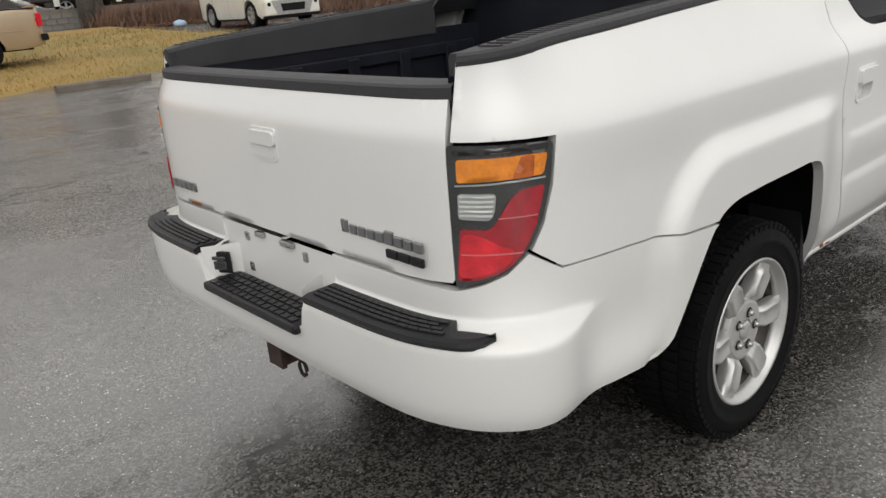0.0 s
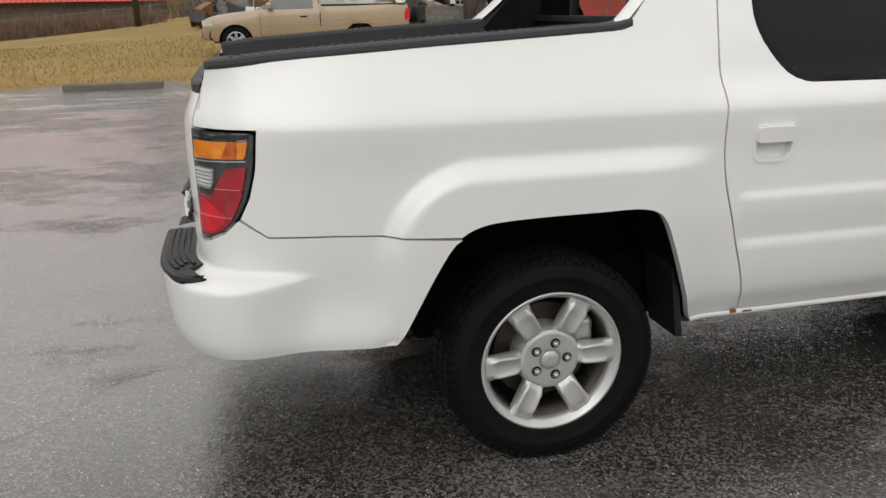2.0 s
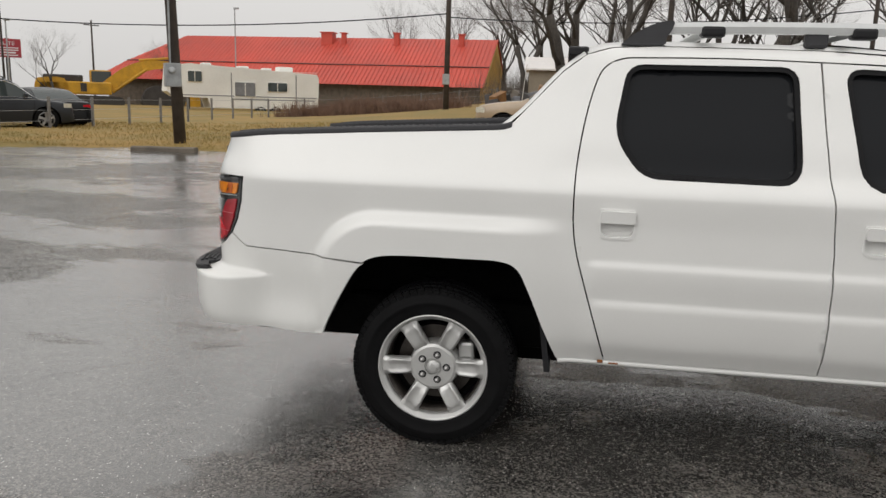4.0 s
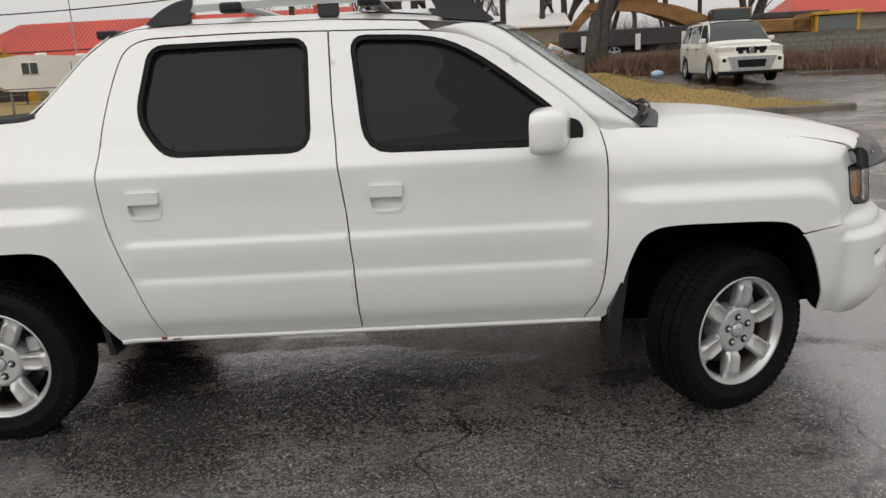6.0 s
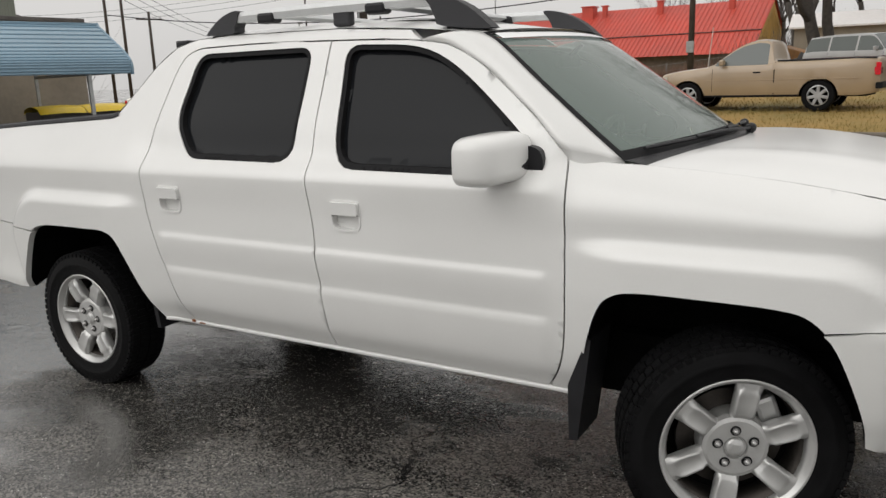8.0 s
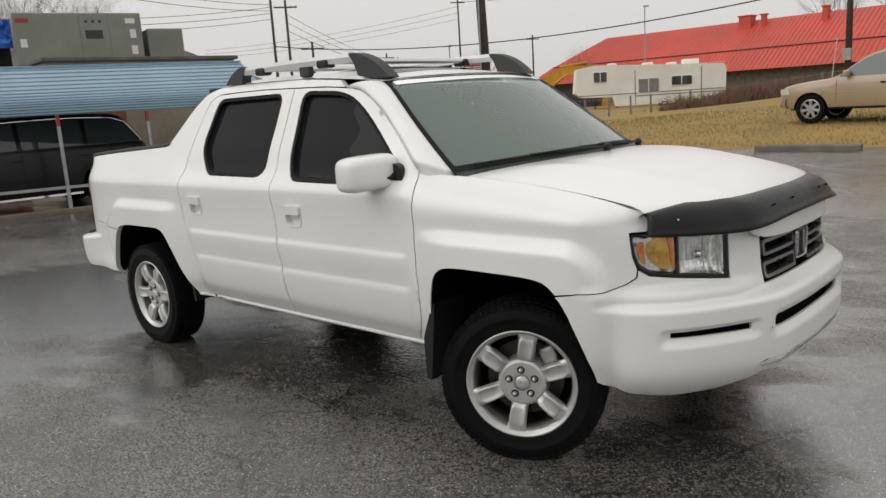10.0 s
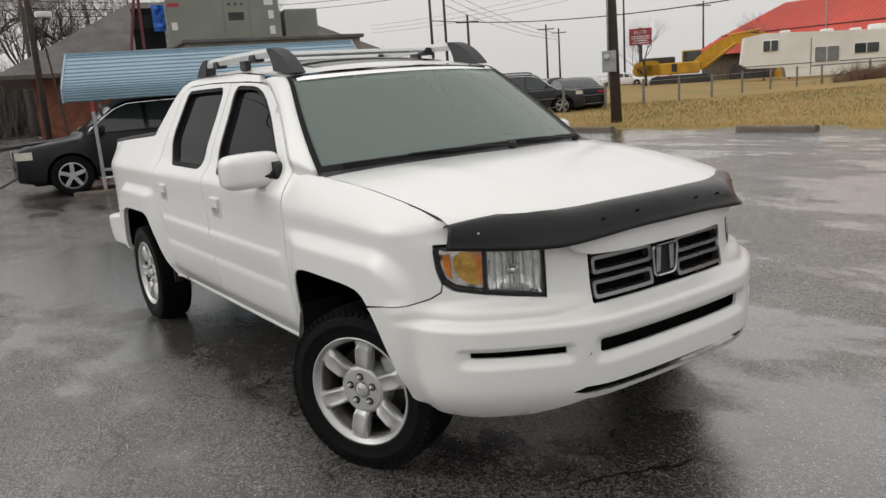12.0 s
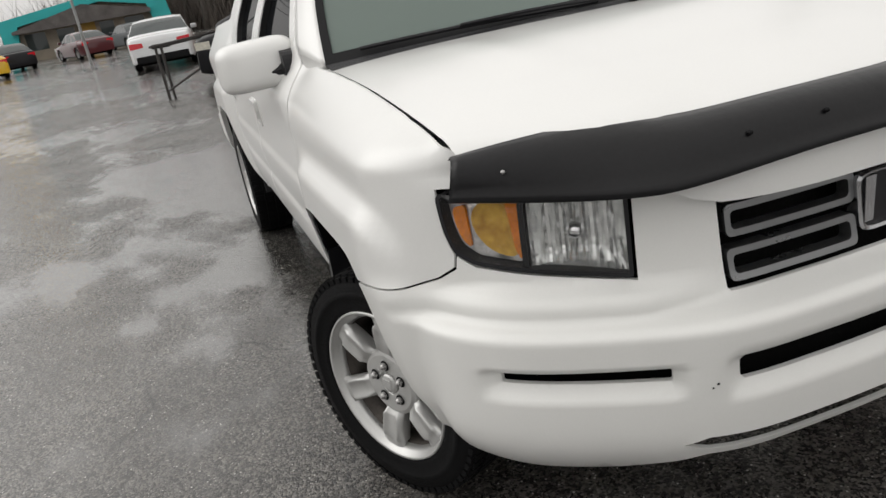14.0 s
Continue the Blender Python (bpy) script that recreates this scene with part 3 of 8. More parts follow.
    for i, (xx, s) in enumerate(((0.072, 0.45), (0.067, 0.72), (0.050, 0.9), (0.016, 1.0), (-0.024, 1.0), (-0.056, 0.97), (-0.064, 0.92))):
        ring = []
        for k in range(28):
            t = 2 * math.pi * k / 28
            c, sn = math.cos(t), math.sin(t)
            yy = 0.125 * s * math.copysign(abs(c) ** 0.42, c)
            zz = 0.083 * s * math.copysign(abs(sn) ** 0.45, sn)
            ring.append((mx + xx + 0.034 * sd * yy / 0.125, my + yy, mz + zz + 0.006 * (yy / 0.118) * sd))
        rows.append(ring + ring[:1])
    vs = grid(bm, rows)
    bm.faces.new(vs[0][:-1])
    bmesh.ops.remove_doubles(bm, verts=bm.verts, dist=1e-5)
    bmesh.ops.recalc_face_normals(bm, faces=bm.faces)
    mir = part("door_mirror", bm, WHITE, truck, smooth=True)
    bm = bmesh.new()
    ring = rounded([(-0.108, -0.068), (0.108, -0.068), (0.108, 0.068), (-0.108, 0.068)], 0.03)
    bm.faces.new([bm.verts.new((mx - 0.054 + 0.034 * sd * a / 0.125, my + a, mz + b)) for a, b in ring])
    part("mirror_glass", bm, CHROME, mir)
    bm = bmesh.new()
    prism(bm, soft([(0.80, 1.14), (0.90, 1.135), (0.935, 1.16), (0.94, 1.21), (0.915, 1.245), (0.85, 1.25), (0.80, 1.21)], 3, True), -sd * 0.80, -sd * 0.878)
    tube(bm, [(0.865, -sd * 0.86, 1.195), (0.855, -sd * 0.90, 1.187), (0.835, -sd * 0.94, 1.185)], 0.034, 12, 0.026)
    part("mirror_foot", bm, BLACK_PLASTIC, mir)

# bumpers
GRILLE = [(0.0, 0.740), (uf(0.378), 0.740), (uf(0.386), 0.748), (uf(0.393), 0.920), (uf(0.386), 0.929), (0.0, 0.929)]
SLOT = [(0.0, 0.577), (uf(0.385), 0.577), (uf(0.395), 0.587), (uf(0.395), 0.62), (uf(0.385), 0.628), (0.0, 0.628)]
FOG = rounded([(uf(0.515), 0.593), (uf(0.79), 0.597), (uf(0.79), 0.619), (uf(0.515), 0.620)], 0.005)
LIP = [(0.0, 0.434), (uf(0.46), 0.434), (uf(0.505), 0.450), (uf(0.46), 0.467), (0.0, 0.467)]
kf = next(i for i, p in enumerate(ARCH_F) if p[0] < us(1.812))
edge_f = [(ARCH_F[kf - 1][0], ARCH_F[kf - 1][1] - 0.006)] + ARCH_F[kf:]
nose = [(0.0, 1.0), (uf(0.25), 0.998), (uf(0.45), 0.993), (uf(0.556), 0.990), (uf(0.556), 0.784), (uf(0.70), 0.803), (us(2.147), 0.822), (us(2.1065), 0.847), (us(2.1025), 0.8185), (us(2.060), 0.7945), (us(1.99), 0.7745), (us(1.90), 0.7685)]
bottom = [(us(2.05), 0.366), (uf(0.78), 0.352), (uf(0.62), 0.358), (uf(0.52), 0.388), (uf(0.46), 0.412), (uf(0.3), 0.418), (0.0, 0.42)]
# the outline runs along the centre line between the openings
front_loop = nose + edge_f + bottom + LIP[:] + SLOT[:] + GRILLE[:]
front_bumper = panel("front_bumper", front_loop, WHITE_PLASTIC, truck, [FOG], step=0.03, gap=0, fold=0.012, both=True, bands=((0.68, 0.80, 0.009), (0.535, 0.65, 0.0085)))
bm = bmesh.new()
for sd in (1, -1):
    grid(bm, [[skin(u, z, -0.065, sd) for z in np.linspace(0.405, 1.0, 20)] for u in np.linspace(0, uf(0.86), 30)])
part("bumper_backing", bm, UNDER, front_bumper, smooth=True)
kr = next(i for i, p in enumerate(ARCH_R) if p[1] > 0.772)
edge_r = ARCH_R[:kr] + [(ARCH_R[kr][0], ARCH_R[kr][1] - 0.006)]
rear_loop = [(END, 0.472), (ur(0.4), 0.472), (ur(0.7), 0.468), (us(-2.45), 0.464), (us(-2.3), 0.456), (us(-2.075), 0.446)][::1] + edge_r[:] + [(us(-2.02), 0.7895), (us(-2.2), 0.7995), (us(-2.39), 0.8035), *[(u + 0.001, z - 0.006) for u, z in LAMP_OUT[3:]], (ur(0.722), 0.770), (ur(0.5), 0.78), (ur(0.30), 0.78), (ur(0.30), 0.705), (ur(0.27), 0.60), (END, 0.595)]
rear_bumper = panel("rear_bumper", rear_loop, WHITE_PLASTIC, truck, step=0.035, gap=0, fold=0.03, both=True, bands=((0.65, 0.72, 0.008), (0.44, 0.55, 0.011)))

# tailgate
GATE = [(END, 0.79), (ur(0.60), 0.788), (ur(0.716), 0.79), (ur(0.722), 0.80), (ur(0.722), 1.212), (ur(0.6), 1.213), (END, 1.213)]
tailgate = panel("tailgate", GATE, WHITE, truck, step=0.04, gap=0, fold=0.04, both=True, bands=((1.08, 1.15, 0.015),))
bm = bmesh.new()
path = [skin(u, 1.215, 0.0, 1) for u in np.linspace(ur(0.735), END, 20)]
path += [Vector((p.x, -p.y, p.z)) for p in path[-2::-1]]
grid(bm, [[p + Vector(d) for d in ((-0.004, 0, -0.022), (-0.009, 0, -0.020), (-0.009, 0, 0.004), (-0.003, 0, 0.010), (0.03, 0, 0.014), (0.075, 0, 0.013), (0.085, 0, 0.0), (0.085, 0, -0.05))] for p in path])
part("tailgate_cap", bm, TEXTURED_PLASTIC, tailgate)
hx = -2.612
hole = rounded([(-0.108, 1.0), (0.028, 1.0), (0.028, 1.095), (-0.108, 1.095)], [0.03, 0.03, 0.012, 0.012])
bm = bmesh.new()
prism(bm, rounded([(-0.104, 1.048), (0.024, 1.048), (0.024, 1.086), (-0.104, 1.086)], 0.012), hx + 0.01, hx - 0.012, "yz")
gh = part("tailgate_handle", bm, WHITE, tailgate)
bm = bmesh.new()
inner = rounded([(-0.092, 1.012), (0.012, 1.012), (0.012, 1.044), (-0.092, 1.044)], [0.012, 0.012, 0.004, 0.004])
prism(bm, hole, hx + 0.012, hx - 0.004, "yz")
prism(bm, inner, hx - 0.006, hx - 0.003, "yz")
part("handle_cup", bm, WHITE, gh)
# badges as plain bars
for k in range(5):
    part("badge_bar", boxes((-2.6145, -2.605, 0.63 - 0.037 * k - 0.031, 0.63 - 0.037 * k, 0.835, 0.866), bevel=0.003), SATIN_CHROME, tailgate)
for k in range(9):
    tall = 0.034 if k in (0, 5) else 0.026
    part("badge_bar", boxes((-2.6145, -2.605, -0.36 - 0.034 * k - 0.029, -0.36 - 0.034 * k, 0.856, 0.856 + tall), bevel=0.003), SATIN_CHROME, tailgate)
for k in range(3):
    part("badge_bar", boxes((-2.6145, -2.605, -0.53 - 0.045 * k - 0.041, -0.53 - 0.045 * k, 0.822, 0.844), bevel=0.003), BLACK_PLASTIC, tailgate)

# rear bumper: shelf, treads, plate recess
def shelf(u, d, h, sd):
    """On the bumper's step: d outwards from its edge, h above it."""
    return skin(u, 0.66, d, sd) + Vector((0, 0, 0.03 + h))


for sd in (1, -1):
    bm = bmesh.new()
    us_ = np.linspace(us(-2.53), ur(0.305), 30)
    deep = lambda k: 0.050 if k < 5 else 0.099
    ease = lambda k: min(1.0, 0.12 + (k / 3.0) ** 0.6)
    top = [[shelf(u, d, h, sd) for d, h in ((-0.05 * (1 - ease(k)), -0.012), (0.007 - 0.05 * (1 - ease(k)), 0.0), (0.003 - 0.05 * (1 - ease(k)), 0.009), (-0.012 - 0.04 * (1 - ease(k)), 0.013), (-deep(k) + 0.02 * (1 - ease(k)), 0.013), (-deep(k) - 0.004, 0.0))] for k, u in enumerate(us_)]
    vs = grid(bm, top)
    bm.faces.new(vs[0])
    bm.faces.new(vs[-1])
    pad = part("step_pad", bm, BLACK_PLASTIC, rear_bumper, "black ribbed step pad")
    for j in range(5):
        bm = bmesh.new()
        for k in range(3, 19):
            u0 = us_[0] + (us_[-1] - us_[0]) * (k + (0.5 if j % 2 else 0.1) + 0.3) / 20.2
            if 0.034 + 0.018 * j > deep(int((u0 - us_[0]) / (us_[1] - us_[0]))):
                continue
            d0, d1, w = -0.016 - 0.018 * j, -0.0275 - 0.018 * j, 0.023
            ring = [(u0, d0), (u0 + w, d0), (u0 + w, d1), (u0, d1)]
            lo, hi = [bm.verts.new(shelf(a, d, 0.0125, sd)) for a, d in ring], [bm.verts.new(shelf(a, d, 0.0185, sd)) for a, d in ring]
            bm.faces.new(hi)
            for i in range(4):
                bm.faces.new((lo[i], lo[(i + 1) % 4], hi[(i + 1) % 4], hi[i]))
        tagged(part("tread", bm, BLACK_PLASTIC, pad), "rows of raised tread blocks", kind="stuff")
bm = bmesh.new()
box(bm, -2.737, -2.60, -0.262, 0.262, 0.575, 0.604, 0.010)
pad = part("step_pad", bm, BLACK_PLASTIC, rear_bumper, "black ribbed centre step pad")
bm = bmesh.new()
for k in range(14):
    for j in range(4):
        y0 = -0.235 + 0.034 * (k + (0.4 if j % 2 else 0))
        if y0 < 0.225:
            box(bm, -2.722 + 0.028 * j, -2.702 + 0.028 * j, y0, y0 + 0.026, 0.603, 0.609)
part("tread", bm, BLACK_PLASTIC, pad)
bm = bmesh.new()
grid(bm, [[(-2.606, y, z) for z in (0.585, 0.70, 0.772)] for y in (-0.30, 0.30)])
for sd in (1, -1):
    grid(bm, [[(-2.606, sd * 0.225, z), (-2.71, sd * 0.285, z)] for z in (0.58, 0.705)])
part("plate_recess", bm, WHITE_PLASTIC, rear_bumper)
for y, z in ((-0.16, 0.64), (0.16, 0.64), (-0.16, 0.74), (0.16, 0.74)):
    part("plate_screw", boxes((-2.612, -2.604, y - 0.011, y + 0.011, z - 0.014, z + 0.014), bevel=0.003), STEEL_NUT, rear_bumper)
for y0, y1 in ((0.05, 0.09), (-0.11, -0.05)):
    part("plate_lamp", boxes((-2.622, -2.604, y0, y1, 0.755, 0.772), bevel=0.003), STEEL_NUT, rear_bumper)
bm = bmesh.new()
m = pose(-2.664, 0.256, 0.648, 0, 0, -60)
for r in ((-0.036, 0.036, -0.004, 0.006, -0.036, 0.036), ):
    box(bm, *r, bevel=0.004, m=m)
soc = part("tow_socket", bm, BLACK_PLASTIC, rear_bumper, "black trailer wiring socket")
bm = bmesh.new()
for r in ((-0.024, 0.024, -0.010, -0.003, -0.024, 0.006), (-0.024, 0.024, -0.014, -0.003, 0.01, 0.022)):
    box(bm, *r, bevel=0.003, m=m)
part("socket_lid", bm, SMOKE_LENS, soc)
bm = bmesh.new()
for r in ((-2.66, -2.45, -0.032, 0.032, 0.375, 0.381), (-2.66, -2.45, -0.032, 0.032, 0.426, 0.432), (-2.66, -2.45, -0.032, -0.026, 0.38, 0.43), (-2.66, -2.45, 0.026, 0.032, 0.38, 0.43), (-2.668, -2.652, -0.038, 0.038, 0.369, 0.438)):
    box(bm, *r)
tube(bm, [(-2.60, -0.036 - 0.02 * math.sin(t), 0.37 - 0.025 + 0.025 * math.cos(t)) for t in np.linspace(0, 6.2, 12)], 0.006, 6)
part("tow_hitch", bm, HITCH, truck, "rusty square tow receiver")

# lamps
for sd in (1, -1):
    lamp = panel("tail_lamp", LAMP_R, SMOKE_LENS, truck, side=sd, gap=0.002, lift=0.001, fold=0.03, step=0.03, label="red, amber and clear tail lamp")
    def across(f, z):
        """A place in the lamp: f from the tailgate's edge to the outer edge."""
        ui, uo = ur(0.722), float(np.interp(-z, [-p[1] for p in LAMP_OUT], [p[0] for p in LAMP_OUT]))
        return (ui + (uo - ui) * f, z)
    panel("amber_lens", rounded([across(0.10, 1.024), across(0.90, 1.03), across(0.93, 1.076), across(0.10, 1.074)], 0.008), AMBER_LENS, lamp, side=sd, gap=0, lift=0.006, fold=0.006, step=0.03)
    panel("amber_lens", rounded([across(0.60, 1.028), across(0.80, 1.029), across(0.80, 1.075), across(0.68, 1.075)], 0.006), DARK_AMBER, lamp, side=sd, gap=0, lift=0.0075, fold=0.002, step=0.03)
    panel("lens_line", [across(0.08, 1.016), across(0.92, 1.022), across(0.92, 1.0255), across(0.08, 1.0195)], WHITE_LENS, lamp, side=sd, gap=0, lift=0.007, fold=0.003, step=0.03)
    panel("lens_edge", rounded([across(0.07, 1.083), across(0.93, 1.085), across(0.94, 1.096), across(0.07, 1.095)], 0.003), DARK_SMOKE, lamp, side=sd, gap=0, lift=0.006, fold=0.004, step=0.03)
    panel("reverse_lens", rounded([across(0.10, 0.944), across(0.42, 0.940), across(0.46, 0.955), across(0.46, 0.998), across(0.10, 1.0)], 0.008), WHITE_LENS, lamp, side=sd, gap=0, lift=0.006, fold=0.006, step=0.03)
    for k in range(5):
        zz = 0.950 + 0.0105 * k
        panel("lens_rib", [across(0.12, zz), across(0.44, zz - 0.001), across(0.44, zz + 0.003), across(0.12, zz + 0.004)], PALE_LENS, lamp, side=sd, gap=0, lift=0.009, fold=0.003, step=0.03)
    red_loop = [across(0.11, 0.80), across(0.11, 0.921), across(0.40, 0.918), across(0.46, 0.926), across(0.53, 0.955), across(0.60, 0.985), across(0.68, 1.002), across(0.92, 1.008)] + [across(0.92, z) for z in (0.96, 0.92, 0.885, 0.855, 0.828)] + [across(0.82, 0.816), across(0.6, 0.802)]
    panel("red_lens", rounded(red_loop, 0.008), DARK_RED_LENS, lamp, side=sd, gap=0, lift=0.006, fold=0.006, step=0.025)
    panel("red_lens", rounded([across(0.13, 0.806), across(0.13, 0.914), across(0.36, 0.905), across(0.60, 0.88), across(0.78, 0.872), across(0.86, 0.845), across(0.76, 0.824), across(0.5, 0.81)], 0.02), RED_LENS, lamp, side=sd, gap=0, lift=0.0075, fold=0.002, step=0.025)
    for zz, f0 in ((0.862, 0.13), (0.943, 0.50)):
        panel("lens_line", [across(f0, zz), across(0.90, zz), across(0.90, zz + 0.0025), across(f0, zz + 0.0025)], PINK_LENS, lamp, side=sd, gap=0, lift=0.0095, fold=0.002, step=0.03)
    # headlamp: dark housing, reflector bowl, amber corner, clear cover
    hl = panel("headlamp", LAMP_F, BLACK_PLASTIC, truck, [shrink(LAMP_F, 0.011)], side=sd, gap=0.002, lift=0.003, fold=0.03, step=0.03, label="clear headlamp with an amber corner")
    inn = shrink(LAMP_F, 0.012)
    panel("reflector", inn, REFLECTOR, hl, side=sd, gap=0, lift=-0.060, fold=0.0, step=0.03)
    bm = bmesh.new()
    u0, u1 = uf(0.568), uf(0.735)
    rows = []
    for i in range(29):
        f = i / 28
        fq = (f + (round(f * 14) / 14)) / 2
        row = []
        for k in range(13):
            g = k / 12
            depth = 0.012 + 0.040 * (1 - (2 * fq - 1) ** 2) ** 0.8 * (1 - (2 * g - 1) ** 4) ** 0.7 + 0.004 * (i % 2)
            z0_ = 0.798 + 0.012 * f
            row.append(skin(u0 + (u1 - u0) * f, z0_ + (0.974 - z0_) * g, -depth, sd))
        rows.append(row)
    grid(bm, rows)
    part("reflector_bowl", bm, LAMP_BOWL, hl)
    c = skin(uf(0.655), 0.885, -0.034, sd)
    bm = bmesh.new()
    bmesh.ops.create_uvsphere(bm, u_segments=16, v_segments=10, radius=0.019, matrix=Matrix.Translation(c))
    part("bulb", bm, CHROME, hl, smooth=True)
    div = uf(0.745)
    panel("divider", [(div - 0.009, 0.812), (div + 0.006, 0.816), (div + 0.006, 0.976), (div - 0.009, 0.974)], BLACK_PLASTIC, hl, side=sd, gap=0, lift=-0.004, fold=0.03, step=0.03)
    side_lamp = rounded([(div + 0.008, 0.828), (us(2.145), 0.842), (us(2.108), 0.868), (us(2.094), 0.91), (us(2.084), 0.972), (div + 0.008, 0.974)], 0.015)
    panel("corner_reflector", side_lamp, REFLECTOR, hl, side=sd, gap=0, lift=-0.022, fold=0.0, step=0.02)
    panel("amber_bowl", rounded([(div + 0.010, 0.836), (div + 0.10, 0.852), (div + 0.145, 0.90), (div + 0.145, 0.945), (div + 0.09, 0.968), (div + 0.010, 0.968)], 0.04), AMBER_BOWL, hl, side=sd, gap=0, lift=-0.016, fold=0.006, step=0.02)
    panel("amber_lens", rounded([(div + 0.009, 0.835), (div + 0.025, 0.86), (div + 0.032, 0.91), (div + 0.045, 0.970), (div + 0.009, 0.970)], 0.01), AMBER_LENS, hl, side=sd, gap=0, lift=-0.010, fold=0.006, step=0.02)
    panel("amber_lens", rounded([(us(2.135), 0.86), (us(2.116), 0.88), (us(2.104), 0.915), (us(2.10), 0.95), (us(2.128), 0.955)], 0.012), AMBER_LENS, hl, side=sd, gap=0, lift=-0.012, fold=0.006, step=0.02)
    panel("lamp_cover", shrink(LAMP_F, 0.006), CLEAR_LENS, hl, side=sd, gap=0, lift=0.001, fold=0.0, step=0.04)

# grille
bm = bmesh.new()
for sd in (1, -1):
    grid(bm, [[skin(u, z, -0.055, sd) for z in np.linspace(0.73, 0.937, 6)] for u in np.linspace(0, uf(0.40), 12)])
grille = part("grille", bm, UNDER, truck, "black grille with two grey looped bars a side")
for sd in (1, -1):
    for z0, z1 in ((0.757, 0.822), (0.845, 0.910)):
        a, b = uf(0.070), uf(0.376)
        outer = rounded([(a, z0), (b, z0), (b + 0.004, z1), (a, z1)], 0.016)
        panel("grille_bar", outer, SATIN_CHROME, grille, [rounded([(a + 0.014, z0 + 0.0135), (b - 0.013, z0 + 0.0135), (b - 0.011, z1 - 0.0135), (a + 0.014, z1 - 0.0135)], 0.012)], side=sd, gap=0, lift=0.006, fold=0.03, step=0.025)
emb = rounded([(-0.062, 0.775), (0.062, 0.775), (0.075, 0.905), (-0.075, 0.905)], 0.028)
bm = bmesh.new()
N = len(emb)
gx = skin(0, 0.84).x
rows = [[(gx + dx, y * s, 0.84 + (z - 0.84) * s) for y, z in emb + emb[:1]] for s, dx in ((1.0, -0.03), (1.0, 0.012), (0.95, 0.018), (0.86, 0.014), (0.84, 0.0))]
grid(bm, rows)
part("emblem_frame", bm, EMBLEM, grille, "dull chrome emblem frame", smooth=False)
bm = bmesh.new()
prism(bm, [(y * 0.86, 0.84 + (z - 0.84) * 0.86) for y, z in emb], gx - 0.01, gx + 0.002, "yz")
part("emblem_plate", bm, BLACK_PLASTIC, grille)
bm = bmesh.new()
prism(bm, [(-0.05, 0.795), (-0.028, 0.795), (-0.022, 0.89), (-0.048, 0.89)], gx, gx + 0.012, "yz")
prism(bm, [(0.05, 0.795), (0.028, 0.795), (0.022, 0.89), (0.048, 0.89)], gx, gx + 0.012, "yz")
part("emblem", bm, EMBLEM, grille)

# bonnet
hood_mid = curve([1.25, 1.38, 1.67, 2.04, 2.25, 2.36, 2.44], [1.215, 1.222, 1.218, 1.165, 1.112, 1.07, 1.02])
bm = bmesh.new()
rows = []
for i in range(41):
    t = i / 40
    row = []
    for k in range(33):
        s = -1 + 2 * k / 32
        a = abs(s)
        x0 = 1.20 + 0.19 * (1 - a ** 2.2)
        x1 = 2.13 + 0.29 * (1 - a ** 3.0)
        x = x0 + (x1 - x0) * t
        w = float(np.interp(x0 + (2.13 - x0) * t, [1.15, 1.3, 1.58, 1.86, 2.06, 2.13], [0.806, 0.793, 0.779, 0.769, 0.760, 0.749]))
        edge = hood_edge(min(x, 2.13 - 0.0) if a > 0.98 else min(1.2 + (2.13 - 1.2) * t, 2.13)) - 0.004
        mid = hood_mid(1.39 + (2.42 - 1.39) * t)
        q = 1 - a ** 2.6
        z = edge + (mid - edge) * q + 0.007 * math.exp(-((a - 0.66 + 0.12 * t) / 0.07) ** 2) * smooth01(t / 0.2) * (1 - t * 0.6)
        z -= 0.03 * smooth01((t - 0.9) / 0.1)
        row.append((x, s * w, z))
    rows.append(row)
vs = grid(bm, rows)
for line, turn in ((vs[0], 0.0), (vs[-1], 0.0), ([r[0] for r in vs], 0.035), ([r[-1] for r in vs], -0.035)):
    low = [bm.verts.new(v.co + Vector((0, turn, -0.045 - (0.04 * smooth01((0.46 - abs(v.co.y)) / 0.06) if line is vs[-1] else 0)))) for v in line]
    top = [bm.verts.new(v.co) for v in line]
    for k in range(len(line) - 1):
        bm.faces.new((top[k], top[k + 1], low[k + 1], low[k]))
bmesh.ops.recalc_face_normals(bm, faces=bm.faces)
hood = part("bonnet", bm, WHITE, truck, smooth=True)

# smoked deflector along the bonnet's nose
bm = bmesh.new()
half_top = soft([(2.092, 0.772, 1.064), (2.155, 0.66, 1.082), (2.205, 0.52, 1.090), (2.285, 0.40, 1.085), (2.33, 0.2, 1.092), (2.345, 0.0, 1.094)], 6)
half_low = soft([(2.13, 0.803, 0.984), (2.25, 0.66, 0.973), (2.36, 0.535, 0.972), (2.412, 0.44, 0.98), (2.44, 0.2, 0.997), (2.448, 0.0, 1.0)], 6)
full_top, full_low = half_top + [(x, -y, z) for x, y, z in half_top[-2::-1]], half_low + [(x, -y, z) for x, y, z in half_low[-2::-1]]
rows = []
for a, b in zip(full_top, full_low):
    a, b = Vector(a), Vector(b)
    row = []
    for k in range(9):
        s = k / 8
        row.append(a.lerp(b, s) + Vector((0.55, 0, 0.8)).normalized() * 0.024 * math.sin(math.pi * min(1, s * 1.15)))
    row += [b + Vector((-0.012, 0, -0.004)), b + Vector((-0.05, 0, 0.005))]
    rows.append([row[0] + Vector((-0.02, 0, -0.012))] + row)
rows = [[p + Vector((-0.03, -0.03 * math.copysign(1, p.y), -0.012)) for p in rows[0]]] + rows + [[p + Vector((-0.03, -0.03 * math.copysign(1, p.y), -0.012)) for p in rows[-1]]]
grid(bm, rows)
